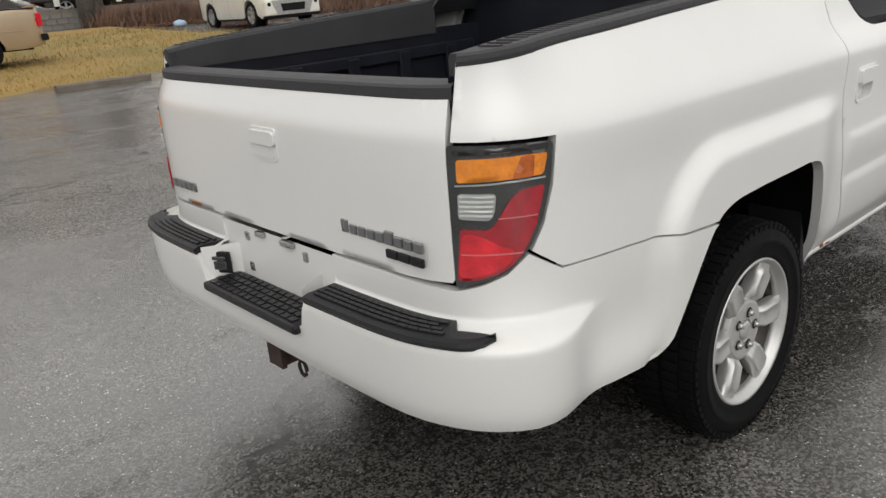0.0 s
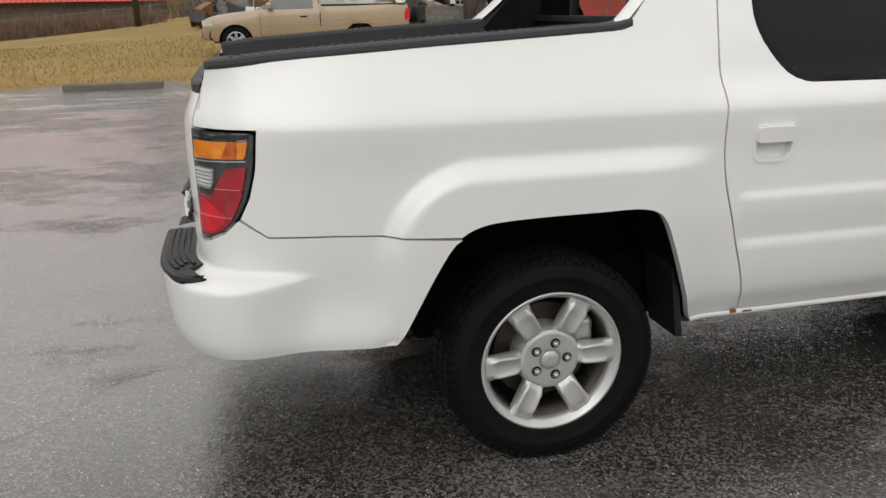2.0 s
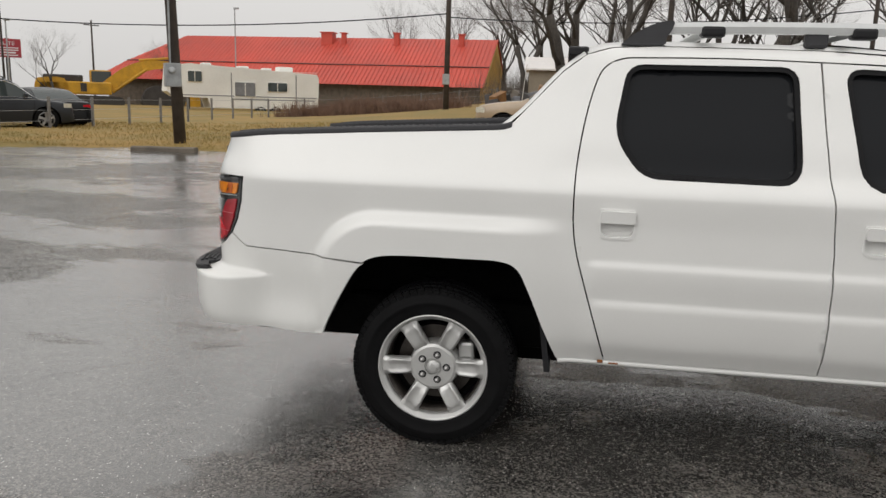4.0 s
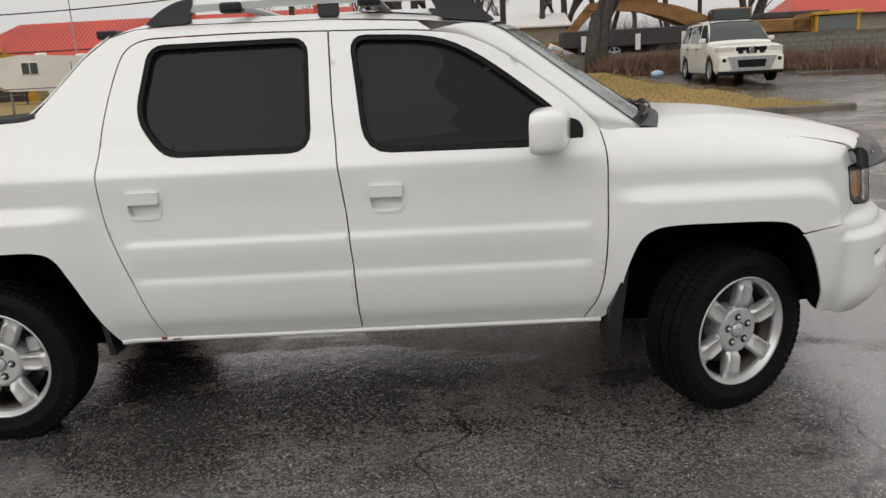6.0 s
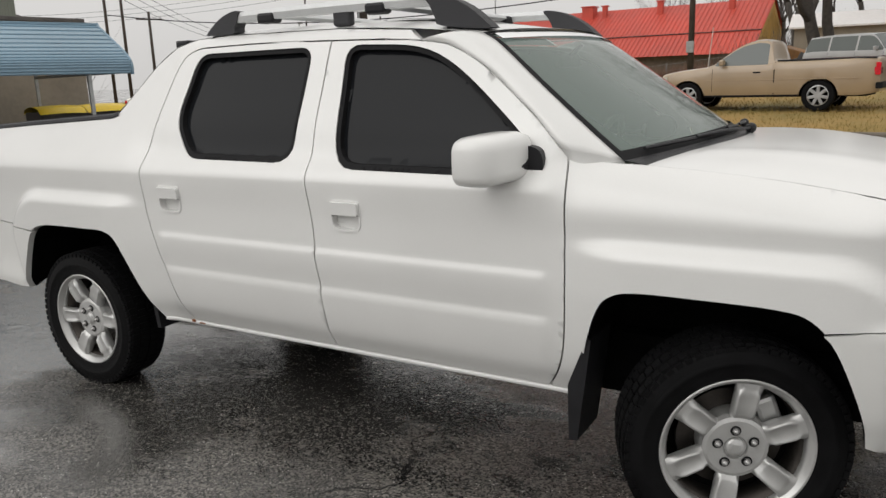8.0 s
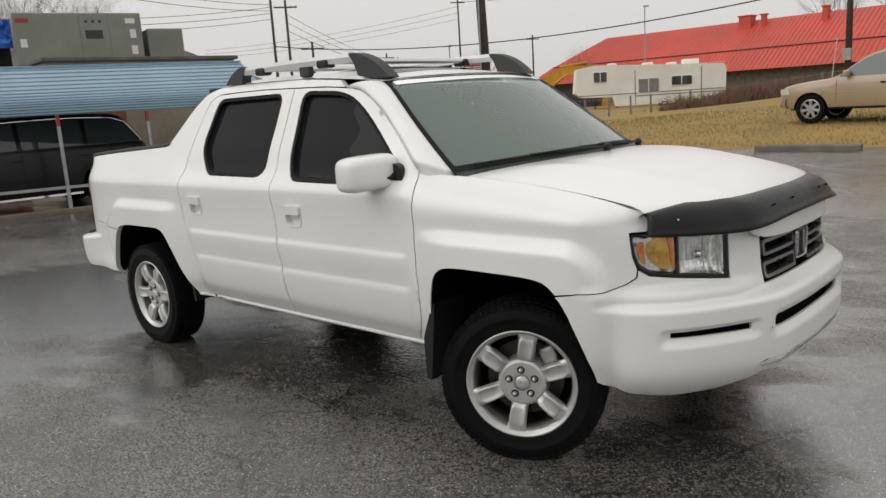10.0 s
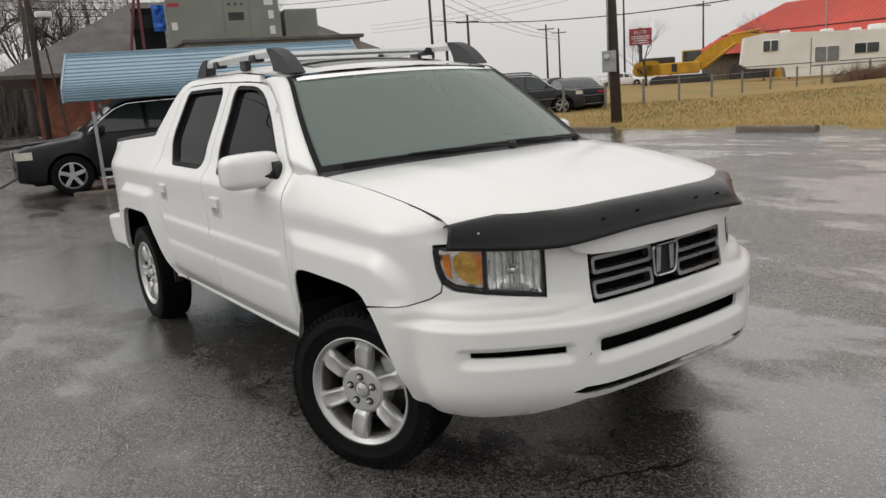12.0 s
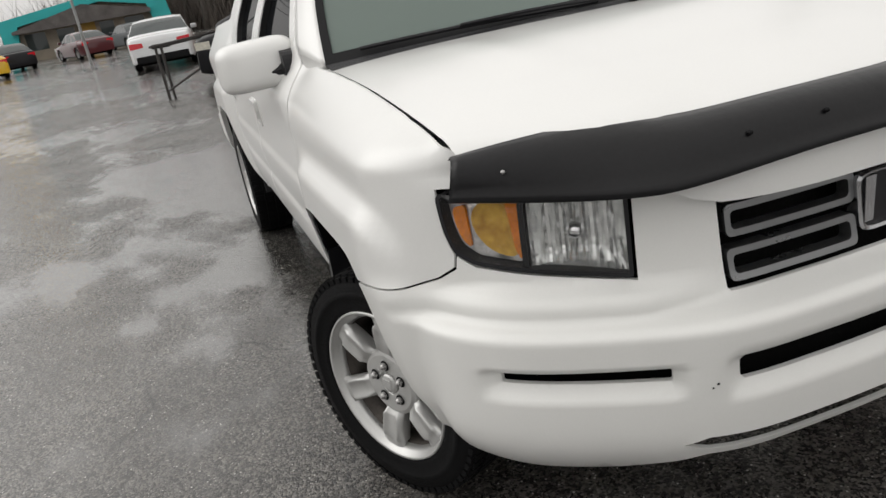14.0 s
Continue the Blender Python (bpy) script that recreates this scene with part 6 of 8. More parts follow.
def car_wheel(parent, x, y, r, side, spokes=5):
    """A small road wheel on the car's side: tyre, rim."""
    key = (r, spokes)
    if key not in WHEEL_CACHE:
        bm = bmesh.new()
        rr = r * 0.66
        lathe(bm, [(rr, -0.085), (rr + 0.02, -0.10), (r - 0.03, -0.10), (r, -0.075), (r, 0.075), (r - 0.03, 0.10), (rr, 0.09)], 36, "y", True)
        ty = bm
        bm = bmesh.new()
        lathe(bm, [(rr, -0.085), (rr * 0.93, -0.09), (rr * 0.90, -0.05), (rr * 0.9, 0.06), (rr, 0.06)], 36, "y", True)
        lathe(bm, [(0, -0.07), (rr * 0.26, -0.068), (rr * 0.3, -0.04), (0, -0.03)], 20, "y")
        for k in range(spokes):
            m = Matrix.Rotation(2 * math.pi * k / spokes, 4, "Y")
            box(bm, -rr * 0.15, rr * 0.15, -0.072, -0.045, rr * 0.2, rr * 0.95, 0.008, m=m)
        rim = bm
        bm = bmesh.new()
        lathe(bm, [(0, 0.0), (rr * 0.9, 0.0), (rr * 0.9, 0.02), (0, 0.02)], 24, "y")
        w = part("wheel", rim, STEEL_WHEEL, parent)
        WHEEL_CACHE[key] = (w, part("tyre", ty, RUBBER, w), part("wheel_back", bm, UNDER, w))
        wheel = w
    else:
        src = WHEEL_CACHE[key]
        wheel = share(src[0], parent)
        for o in src[1:]:
            share(o, wheel)
    wheel.matrix_basis = pose(x, y, r, 0, 0, 0 if side < 0 else 180)


def shell(faces, smooth=True, split=0.55):
    """A mesh from loose faces of points, welded, smooth but for its sharp folds."""
    bm = bmesh.new()
    for f in faces:
        bm.faces.new([bm.verts.new(p) for p in f])
    bmesh.ops.remove_doubles(bm, verts=bm.verts, dist=1e-4)
    bmesh.ops.dissolve_degenerate(bm, edges=bm.edges, dist=1e-4)
    bmesh.ops.recalc_face_normals(bm, faces=bm.faces)
    for f in bm.faces:
        f.smooth = smooth
    for e in bm.edges:
        e.smooth = len(e.link_faces) == 2 and e.calc_face_angle(0) < split
    return bm


def car(name, label, category, at, rz, mat, L, W, top, cabin, axles, r, clear=0.22, glass_mat=None, spokes=5, taper=0.09, lamp_z=0.7, roof_rails=False, tail=RED_LENS, trim=None, group="parked vehicles", doors=2, bright=False, rear_glass=True):
    """A parked car, lofted from sections across its length. top: the outline of bonnet, belt and boot (x, z) from nose to tail;
    cabin: base front, top front, top rear, base rear (x) and roof height."""
    th = thing(name, label, category, at, rz, group)
    glass_mat = glass_mat or CAR_GLASS
    hw, nose, tl = W / 2, top[0][0], top[-1][0]
    b0, t0, t1_, b1, H = cabin
    tw = hw * 0.76
    smooth_top = soft(top, 4)
    belt = lambda x: float(np.interp(-x, [-p[0] for p in smooth_top], [p[1] for p in smooth_top]))
    roof = curve([-b0, -t0 - 0.06, -t0 + 0.10, -(t0 + t1_) / 2, -t1_ - 0.06, -b1], [belt(b0), H - 0.075, H - 0.03, H, H - 0.05, belt(b1)])
    gap = r * 1.17
    mids = [float(x) for x in np.linspace(b0, b1, 4)[1:3]] if doors == 2 else []

    def low(x):
        z = clear + 0.07 * max(0.0, (x - nose + 0.5) / 0.5, (tl + 0.5 - x) / 0.5) ** 2
        for ax in axles:
            if abs(x - ax) < gap:
                z = max(z, r * 0.95 + math.sqrt(gap * gap - (x - ax) ** 2))
        return z

    def section(x):
        e = max(0.0, (abs(x - (nose + tl) / 2) - (nose - tl) * 0.36) / ((nose - tl) * 0.14))
        w = hw * (1 - taper * min(1.0, e) ** 2 - 0.05 * smooth01((e - 0.8) / 0.2))
        lo, cab = low(x), b1 < x < b0
        bl = belt(x) - (0.0 if cab else 0.055 * smooth01(min(1.0, max((x - b0), (b1 - x)) / 0.1)))
        zt = max(roof(-x), belt(x)) if cab else belt(x)
        gh = max(zt - bl, 0.0)
        lean = (hw * 0.93 - tw) / max(0.2, H - belt((b0 + b1) / 2))
        pts = [(w * k, max(lo + 0.003 * j, z)) for j, (k, z) in enumerate(((0.94, clear), (0.985, clear + 0.09), (1.0, (clear + bl) / 2), (0.997, bl - 0.17), (0.978, bl - 0.05), (0.952, bl)))]
        pts = [(y, min(z, max(bl, lo + 0.003 * j))) for j, (y, z) in enumerate(pts)]
        if cab:
            lat = lambda h: w * 0.93 - lean * h
            pts += [(lat(0.0), bl + min(0.012, gh)), (lat(gh * 0.87), bl + gh * 0.87), (lat(gh * 0.96) - min(0.03, gh * 0.1), bl + gh * 0.965), (lat(gh) * 0.66, zt + min(0.012, gh * 0.1)), (0.0, zt + min(0.025, gh * 0.2))]
        else:
            pts += [(w * 0.93, bl + 0.02), (w * 0.90, bl + 0.035), (w * 0.86, bl + 0.045), (w * 0.55, bl + 0.065), (0.0, bl + 0.075)]
        return [(x, y, z) for y, z in pts]

    marks = [nose, tl, b0, t0, t1_, b1, b0 - 0.10, b1 + 0.10] + list(np.linspace(tl, nose, 34)) + [p[0] for p in smooth_top if tl <= p[0] <= nose]
    for ax in axles:
        marks += [ax + gap * math.cos(t) for t in np.linspace(0.001, math.pi - 0.001, 17)]
    for m in mids + ([] if doors == 2 else [b1 + 0.16]):
        marks += [m - 0.04, m + 0.04]
    xs, rows = [], []
    for x in sorted(marks, reverse=True):
        if not xs or xs[-1] - x > 0.006:
            xs.append(x)
    rows = [section(x) for x in xs]
    sheets = {"body": []}
    for i in range(len(xs) - 1):
        xm = (xs[i] + xs[i + 1]) / 2
        for j in range(10):
            key = "body"
            if j == 6 and b1 + 0.10 < xm < b0 - 0.08 and not any(abs(xm - m) < 0.038 for m in mids) and not (doors != 2 and xm < b1 + 0.16):
                key = "side_window %d" % sum(xm < m for m in mids)
            elif j >= 8 and t0 - 0.02 < xm < b0 - 0.03:
                key = "windscreen"
            elif j >= 8 and rear_glass and b1 + 0.05 < xm < t1_ + 0.02:
                key = "rear_window"
            for s in (1, -1):
                k2 = key + " %d" % s if key.startswith("side") else key
                quad = [Vector((p[0], s * p[1], p[2])) for p in (rows[i][j], rows[i + 1][j], rows[i + 1][j + 1], rows[i][j + 1])]
                sheets.setdefault(k2, []).append(quad)
    for row in (rows[0], rows[-1]):
        sheets["body"].append([Vector(p) for p in row] + [Vector((p[0], -p[1], p[2])) for p in row[-2::-1]])
    body = part("body", shell(sheets.pop("body")), mat, th)
    for key, fs in sheets.items():
        part(key.split()[0], shell(fs), glass_mat, body)
    for ax in axles:
        for s in (-1, 1):
            car_wheel(th, ax, s * (hw - 0.115), r, s, spokes)
            bm = bmesh.new()
            prism(bm, [(ax + gap * math.cos(t), max(clear, r * 0.95 + gap * math.sin(t))) for t in np.linspace(-0.1, math.pi + 0.1, 20)], s * (hw - 0.30), s * (hw - 0.29))
            part("arch_liner", bm, UNDER, th)
    bm = bmesh.new()
    box(bm, tl + 0.25, nose - 0.25, -hw + 0.2, hw - 0.2, clear - 0.03, clear + 0.3, 0.02)
    part("underside", bm, UNDER, th)
    end_x = lambda z, pts: float(np.interp(z, [p[1] for p in pts], [p[0] for p in pts]))
    fx = end_x(lamp_z, sorted(top[:3], key=lambda p: p[1]))
    rx = end_x(lamp_z + 0.1, sorted(top[-3:], key=lambda p: p[1]))
    for s in (1, -1):
        bm = bmesh.new()
        around = [(x, s * (section(x)[3][1] + 0.006)) for x in np.linspace(fx - 0.015, fx - 0.26, 6)]
        prism(bm, [(fx - 0.26, s * hw * 0.5), (fx + 0.012, s * hw * 0.5), (fx + 0.012, s * (abs(around[0][1]) - 0.03))] + around, lamp_z - 0.065, lamp_z + 0.075, "xy")
        part("headlamp", bm, HEADLAMP_GLASS, th)
        bm = bmesh.new()
        prism(bm, rounded([(s * hw * 0.50, lamp_z + 0.03), (s * hw * 0.90, lamp_z + 0.01), (s * hw * 0.91, lamp_z + 0.18), (s * hw * 0.52, lamp_z + 0.16)], 0.02), rx - 0.014, rx + 0.16, "yz")
        part("tail_lamp", bm, tail, th)
        bm = bmesh.new()
        bz = belt(b0)
        box(bm, b0 - 0.36, b0 - 0.24, s * (hw + 0.05) - 0.10, s * (hw + 0.05) + 0.10, bz + 0.02, bz + 0.16, 0.035)
        part("door_mirror", bm, mat, th)
        for xm in mids or [b1 + 0.3]:
            bm = bmesh.new()
            box(bm, xm - 0.0, xm + 0.17, s * hw - 0.03, s * hw + 0.012, belt(xm) - 0.185, belt(xm) - 0.15, 0.008)
            part("door_handle", bm, trim or mat, th)
        for xm in mids + [b0 - 0.05]:
            zz = [clear + 0.12, (clear + belt(xm)) / 2, belt(xm) - 0.17, belt(xm) - 0.05]
            bm = bmesh.new()
            grid(bm, [[(xm + dx, s * (hw * k + 0.0015), z) for dx in (-0.005, 0.005)] for k, z in zip((0.99, 1.0, 0.997, 0.978), zz)])
            part("door_seam", bm, GASKET, th)
        bm = bmesh.new()
        grid(bm, [[(x, s * (hw * 0.953 + 0.002), clear + dz) for dz in (-0.01, 0.055)] for x in (max(axles) - gap, min(axles) + gap)])
        part("sill_strip", bm, CHROME if bright else GASKET, th)
        if bright:
            bm = bmesh.new()
            loop_ = [section(x)[6] for x in np.linspace(b0 - 0.1, b1 + 0.1, 14)] + [section(x)[7] for x in np.linspace(b1 + 0.1, b0 - 0.1, 14)]
            tube(bm, [(x, s * (y + 0.004), z) for x, y, z in loop_], 0.011, 5)
            part("window_trim", bm, CHROME, th)
    bm = bmesh.new()
    prism(bm, rounded([(-hw * 0.5, lamp_z - 0.30), (hw * 0.5, lamp_z - 0.30), (hw * 0.56, lamp_z - 0.20), (-hw * 0.56, lamp_z - 0.20)], 0.02), nose - 0.02, nose + 0.004, "yz")
    part("air_intake", bm, GASKET, th)
    bm = bmesh.new()
    prism(bm, rounded([(-hw * 0.44, lamp_z - 0.05), (hw * 0.44, lamp_z - 0.05), (hw * 0.46, lamp_z + 0.06), (-hw * 0.46, lamp_z + 0.06)], 0.02), fx - 0.05, fx + 0.010, "yz")
    part("grille", bm, GASKET, th)
    if roof_rails:
        for s in (1, -1):
            bm = bmesh.new()
            tube(bm, soft([(t0 - 0.1, s * tw * 0.92, H - 0.05), (t0 - 0.3, s * tw * 0.92, H + 0.05), (t1_ + 0.3, s * tw * 0.92, H + 0.05), (t1_ + 0.1, s * tw * 0.92, H - 0.05)], 4), 0.022, 6)
            part("roof_rail", bm, BLACK_PLASTIC, th)
    return th, body


BEIGE = paint("beige_paint", (0.37, 0.275, 0.175))
SUV_WHITE = paint("suv_white_paint", (0.75, 0.73, 0.66))
CHARCOAL = paint("charcoal_paint", (0.026, 0.029, 0.034), 0.15)
BLACK_PAINT = paint("black_paint", (0.008, 0.008, 0.010), 0.12)
SEDAN_WHITE = paint("sedan_white_paint", (0.76, 0.77, 0.78))
SIGN_ROD = material("pale_plastic_rod", (0.55, 0.52, 0.47), 0.5)
MAROON = paint("maroon_paint", (0.085, 0.018, 0.022))
YELLOW_CAR = paint("yellow_car_paint", (0.70, 0.42, 0.01))

# beige regular-cab pickup on the grass; its nose is at +x before it is turned
SUV_TOP = [(2.5, 0.62), (2.47, 0.98), (2.35, 1.10), (1.5, 1.18), (1.1, 1.22), (0.0, 1.22), (-1.6, 1.24), (-2.55, 1.22), (-2.6, 0.75)]
pick_top = [(2.44, 0.56), (2.42, 0.80), (2.30, 0.93), (1.9, 1.01), (1.45, 1.06), (1.05, 1.09), (0.4, 1.09), (-0.30, 1.10), (-0.45, 1.14), (-0.52, 1.17), (-1.4, 1.18), (-2.56, 1.20), (-2.655, 1.18), (-2.68, 0.95), (-2.69, 0.62)]
bp, body = car("beige_pickup", "old beige regular-cab pickup parked on the grass", "pickup truck", (-1.0, 17.85, ground_z(-1.0, 17.85) + 0.07), 173.5, BEIGE, 5.2, 1.80, pick_top, (1.05, 0.22, -0.36, -0.45, 1.70), (1.62, -1.45), 0.36, 0.36, LIGHT_GLASS, 7, taper=0.12, lamp_z=0.80, tail=RED_LENS, trim=GASKET, doors=1, rear_glass=False)
bm = bmesh.new()
prism(bm, rounded([(-2.76, 0.50), (-2.62, 0.50), (-2.62, 0.64), (-2.76, 0.64)], 0.03), -0.84, 0.84)
part("bumper", bm, GASKET, bp)
bm = bmesh.new()
grid(bm, [[(2.47 - 0.30 * abs(y / 0.86) ** 4, y, 0.40), (2.53 - 0.30 * abs(y / 0.86) ** 4, y, 0.46), (2.53 - 0.30 * abs(y / 0.86) ** 4, y, 0.60), (2.44 - 0.30 * abs(y / 0.86) ** 4, y, 0.66)] for y in np.linspace(-0.86, 0.86, 17)])
part("bumper", bm, GASKET, bp, smooth=True)
bm = bmesh.new()
box(bm, -2.6, -0.50, -0.80, 0.80, 1.165, 1.205, 0.008)
part("bed_rail", bm, BLACK_PLASTIC, bp)
for s in (1, -1):
    bm = bmesh.new()
    grid(bm, [[(-0.465 + dx, s * (0.9 * k + 0.002), z) for dx in (-0.012, 0.012)] for k, z in ((0.97, 0.40), (1.0, 0.75), (0.997, 0.98), (0.955, 1.15))])
    part("bed_gap", bm, GASKET, bp)
    bm = bmesh.new()
    box(bm, -2.3, 1.15, s * 0.90 - 0.008, s * 0.90 + 0.006, 0.735, 0.755, 0.004)
    part("side_moulding", bm, BEIGE, bp)
    bm = bmesh.new()
    box(bm, -2.70, -2.60, s * 0.80 - 0.05, s * 0.80 + 0.035, 0.80, 1.08, 0.012)
    part("side_tail_lamp", bm, RED_LENS, bp)
bm = bmesh.new()
tube(bm, [(1.15, 0.80, 1.05), (1.05, 0.80, 2.05)], 0.010, 5)
part("aerial", bm, SIGN_ROD, bp, "thin pale radio aerial")

# white full-size SUV that faces the lot
sv, body = car("white_suv", "white full-size SUV with roof rails and black grille", "SUV", (9.75, 21.9, ground_z(9.75, 21.9)), -94, SUV_WHITE, 5.2, 2.0, SUV_TOP, (1.28, 0.55, -2.38, -2.5, 1.90), (1.57, -1.56), 0.40, 0.27, None, 6, lamp_z=0.98, roof_rails=True, taper=0.07, trim=GASKET)
for y0, y1 in ((-0.42, -0.22), (-0.17, 0.17), (0.22, 0.42)):
    bm = bmesh.new()
    prism(bm, [(y0, 1.05), (y1, 1.05), (y1 - (0.05 if y1 > 0.2 else 0.03), 0.86), (y0 + (0.05 if y0 < -0.2 else 0.03), 0.86)], 2.44, 2.515, "yz")
    part("grille", bm, GASKET, sv)
bm = bmesh.new()
lathe(bm, [(0.0, 0), (0.075, 0.0), (0.085, 0.01), (0.075, 0.02)], 20, "z")
o = part("emblem", bm, CHROME, sv)
o.matrix_basis = pose(2.515, 0, 0.95, 0, 90, 0)
bm = bmesh.new()
box(bm, 2.30, 2.56, -0.94, 0.94, 0.34, 0.80, 0.06)
fb = part("front_bumper", bm, SUV_WHITE, sv)
bm = bmesh.new()
prism(bm, [(-0.72, 0.78), (0.72, 0.78), (0.55, 0.38), (-0.55, 0.38)], 2.50, 2.575, "yz")
part("bumper_centre", bm, STEEL_WHEEL, fb)
bm = bmesh.new()
prism(bm, [(-0.42, 0.68), (0.42, 0.68), (0.38, 0.46), (-0.38, 0.46)], 2.50, 2.585, "yz")
part("air_intake", bm, GASKET, fb)
for s in (1, -1):
    bm = bmesh.new()
    lathe(bm, [(0.0, 0), (0.055, 0.0), (0.06, 0.012)], 14, "z")
    o = part("fog_lamp", bm, GASKET, fb)
    o.matrix_basis = pose(2.555, s * 0.80, 0.68, 0, 90, 0)
bm = bmesh.new()
box(bm, 2.28, 2.55, -0.93, 0.93, 0.27, 0.37, 0.04)
part("bumper_skirt", bm, GASKET, fb)
for x in (-0.9, -0.1, 0.5):
    bm = bmesh.new()
    box(bm, x - 0.05, x + 0.05, -0.7, 0.7, 1.905, 1.935, 0.01)
    part("roof_bar", bm, SEDAN_WHITE if x < 0.2 else GASKET, sv)

# older maroon and white truck behind the pickup
SILVER = paint("dull_silver_paint", (0.36, 0.36, 0.36))
o, body = car("maroon_truck", "old maroon and silver pickup with white grille", "pickup truck", (1.05, 30.4, ground_z(1.05, 30.4) - 0.1), -35, SILVER, 5.0, 1.95, [(2.5, 0.55), (2.48, 1.02), (2.2, 1.12), (1.3, 1.16), (0.3, 1.18), (-2.4, 1.18), (-2.45, 0.7)], (1.15, 0.5, -2.2, -2.38, 1.82), (1.6, -1.5), 0.38, 0.36, LIGHT_GLASS, 5, lamp_z=0.92)
bm = bmesh.new()
grid(bm, [[(x, y * (0.90 - 0.06 * max(0, x - 1.9)), 1.20 - 0.10 * smooth01((x - 1.3) / 1.2) - 0.05 * abs(y) ** 4) for y in np.linspace(-1, 1, 9)] for x in np.linspace(1.18, 2.47, 7)])
part("bonnet", bm, MAROON, o, "maroon bonnet", smooth=True)
for s_ in (1, -1):
    part("side_panel", boxes((-2.3, 2.42, s_ * 0.975 - 0.012, s_ * 0.975 + 0.006, 0.62, 0.98), bevel=0.008), MAROON, o)
bm = bmesh.new()
box(bm, 2.46, 2.54, -0.62, 0.62, 0.76, 1.02, 0.02)
gr = part("grille", bm, SEDAN_WHITE, o)
for z in (0.80, 0.87, 0.94):
    part("grille_slot", boxes((2.538, 2.546, -0.55, 0.55, z, z + 0.04)), GASKET, gr)
bm = bmesh.new()
box(bm, 2.46, 2.62, -0.95, 0.95, 0.48, 0.66, 0.03)
part("bumper", bm, SEDAN_WHITE, o)

# dark estate and black saloon beyond the fence
WAGON_TOP = [(2.38, 0.60), (2.36, 0.80), (2.2, 0.95), (1.3, 1.06), (1.0, 1.10), (-1.2, 1.13), (-2.2, 1.12), (-2.36, 0.80), (-2.38, 0.6)]
car("grey_wagon", "dark grey SUV estate with chrome window line", "SUV", (-20.1, 19.35, ground_z(-20.1, 19.35)), 49, CHARCOAL, 4.8, 1.92, WAGON_TOP, (1.18, 0.40, -1.85, -2.28, 1.74), (1.48, -1.38), 0.39, 0.26, None, 5, lamp_z=0.86, roof_rails=True, bright=True)
SEDAN_TOP = [(2.4, 0.5), (2.38, 0.66), (2.1, 0.80), (1.1, 0.90), (0.9, 0.92), (-1.2, 0.97), (-2.2, 0.98), (-2.4, 0.86), (-2.42, 0.55)]
SED_CAB = (1.0, 0.25, -1.0, -1.75, 1.44)
car("black_saloon", "black saloon car with red tail lamps", "car", (-20.9, 22.8, ground_z(-20.9, 22.8)), 152, BLACK_PAINT, 4.8, 1.85, SEDAN_TOP, SED_CAB, (1.42, -1.42), 0.33, 0.2)
car("white_saloon", "white saloon car seen with red tail lamps", "car", (-23.4, -0.9, 0), 176, SEDAN_WHITE, 4.9, 1.9, SEDAN_TOP, SED_CAB, (1.45, -1.45), 0.34, 0.2, CAR_GLASS, lamp_z=0.66)
ws = [c for c in scene.objects if c.name.startswith("white_saloon")][0]
bm = bmesh.new()
box(bm, -2.46, -2.40, -0.75, 0.75, 0.24, 0.44, 0.03)
part("rear_diffuser", bm, GASKET, ws)
bm = bmesh.new()
box(bm, -2.445, -2.42, -0.26, 0.26, 0.60, 0.72, 0.01)
part("plate_recess", bm, GASKET, ws)
car("dark_suv", "black SUV parked under the blue carport", "SUV", (-12.29, 1.85, 0), -94, BLACK_PAINT, 4.8, 1.92, WAGON_TOP, (1.18, 0.40, -1.85, -2.28, 1.74), (1.48, -1.38), 0.375, 0.26, None, 5, lamp_z=0.80, bright=True)
car("maroon_saloon", "dark maroon saloon car", "car", (-45.3, -4.9, 0), 203, MAROON, 4.8, 1.85, SEDAN_TOP, SED_CAB, (1.42, -1.42), 0.33, 0.2)
car("dark_saloon", "dark green saloon car", "car", (-49.5, -2.3, 0), 200, CHARCOAL, 4.8, 1.85, SEDAN_TOP, SED_CAB, (1.42, -1.42), 0.33, 0.2)
car("black_coupe", "black saloon car with red tail lamps", "car", (-45.5, -8.8, 0), 200, BLACK_PAINT, 4.8, 1.85, SEDAN_TOP, SED_CAB, (1.42, -1.42), 0.33, 0.2)
car("yellow_car", "bright yellow small car", "car", (-38.6, -9.1, 0), 200, YELLOW_CAR, 4.2, 1.75, SEDAN_TOP, SED_CAB, (1.42, -1.42), 0.32, 0.2)
car("silver_saloon", "pale silver saloon car far off", "car", (-27.5, 22.5, ground_z(-27, 22)), 40, SUV_WHITE, 4.8, 1.85, SEDAN_TOP, SED_CAB, (1.42, -1.42), 0.33, 0.2)
for k, (x, y, c) in enumerate(((-52, 62, SEDAN_WHITE), (-58, 58, CHARCOAL), (-49, 66, SUV_WHITE), (-64, 62, MAROON))):
    car("far_car", "small distant parked car", "car", ground_at(x, y), 30 + 40 * k, c, 4.8, 1.85, SEDAN_TOP, SED_CAB, (1.42, -1.42), 0.33, 0.2)


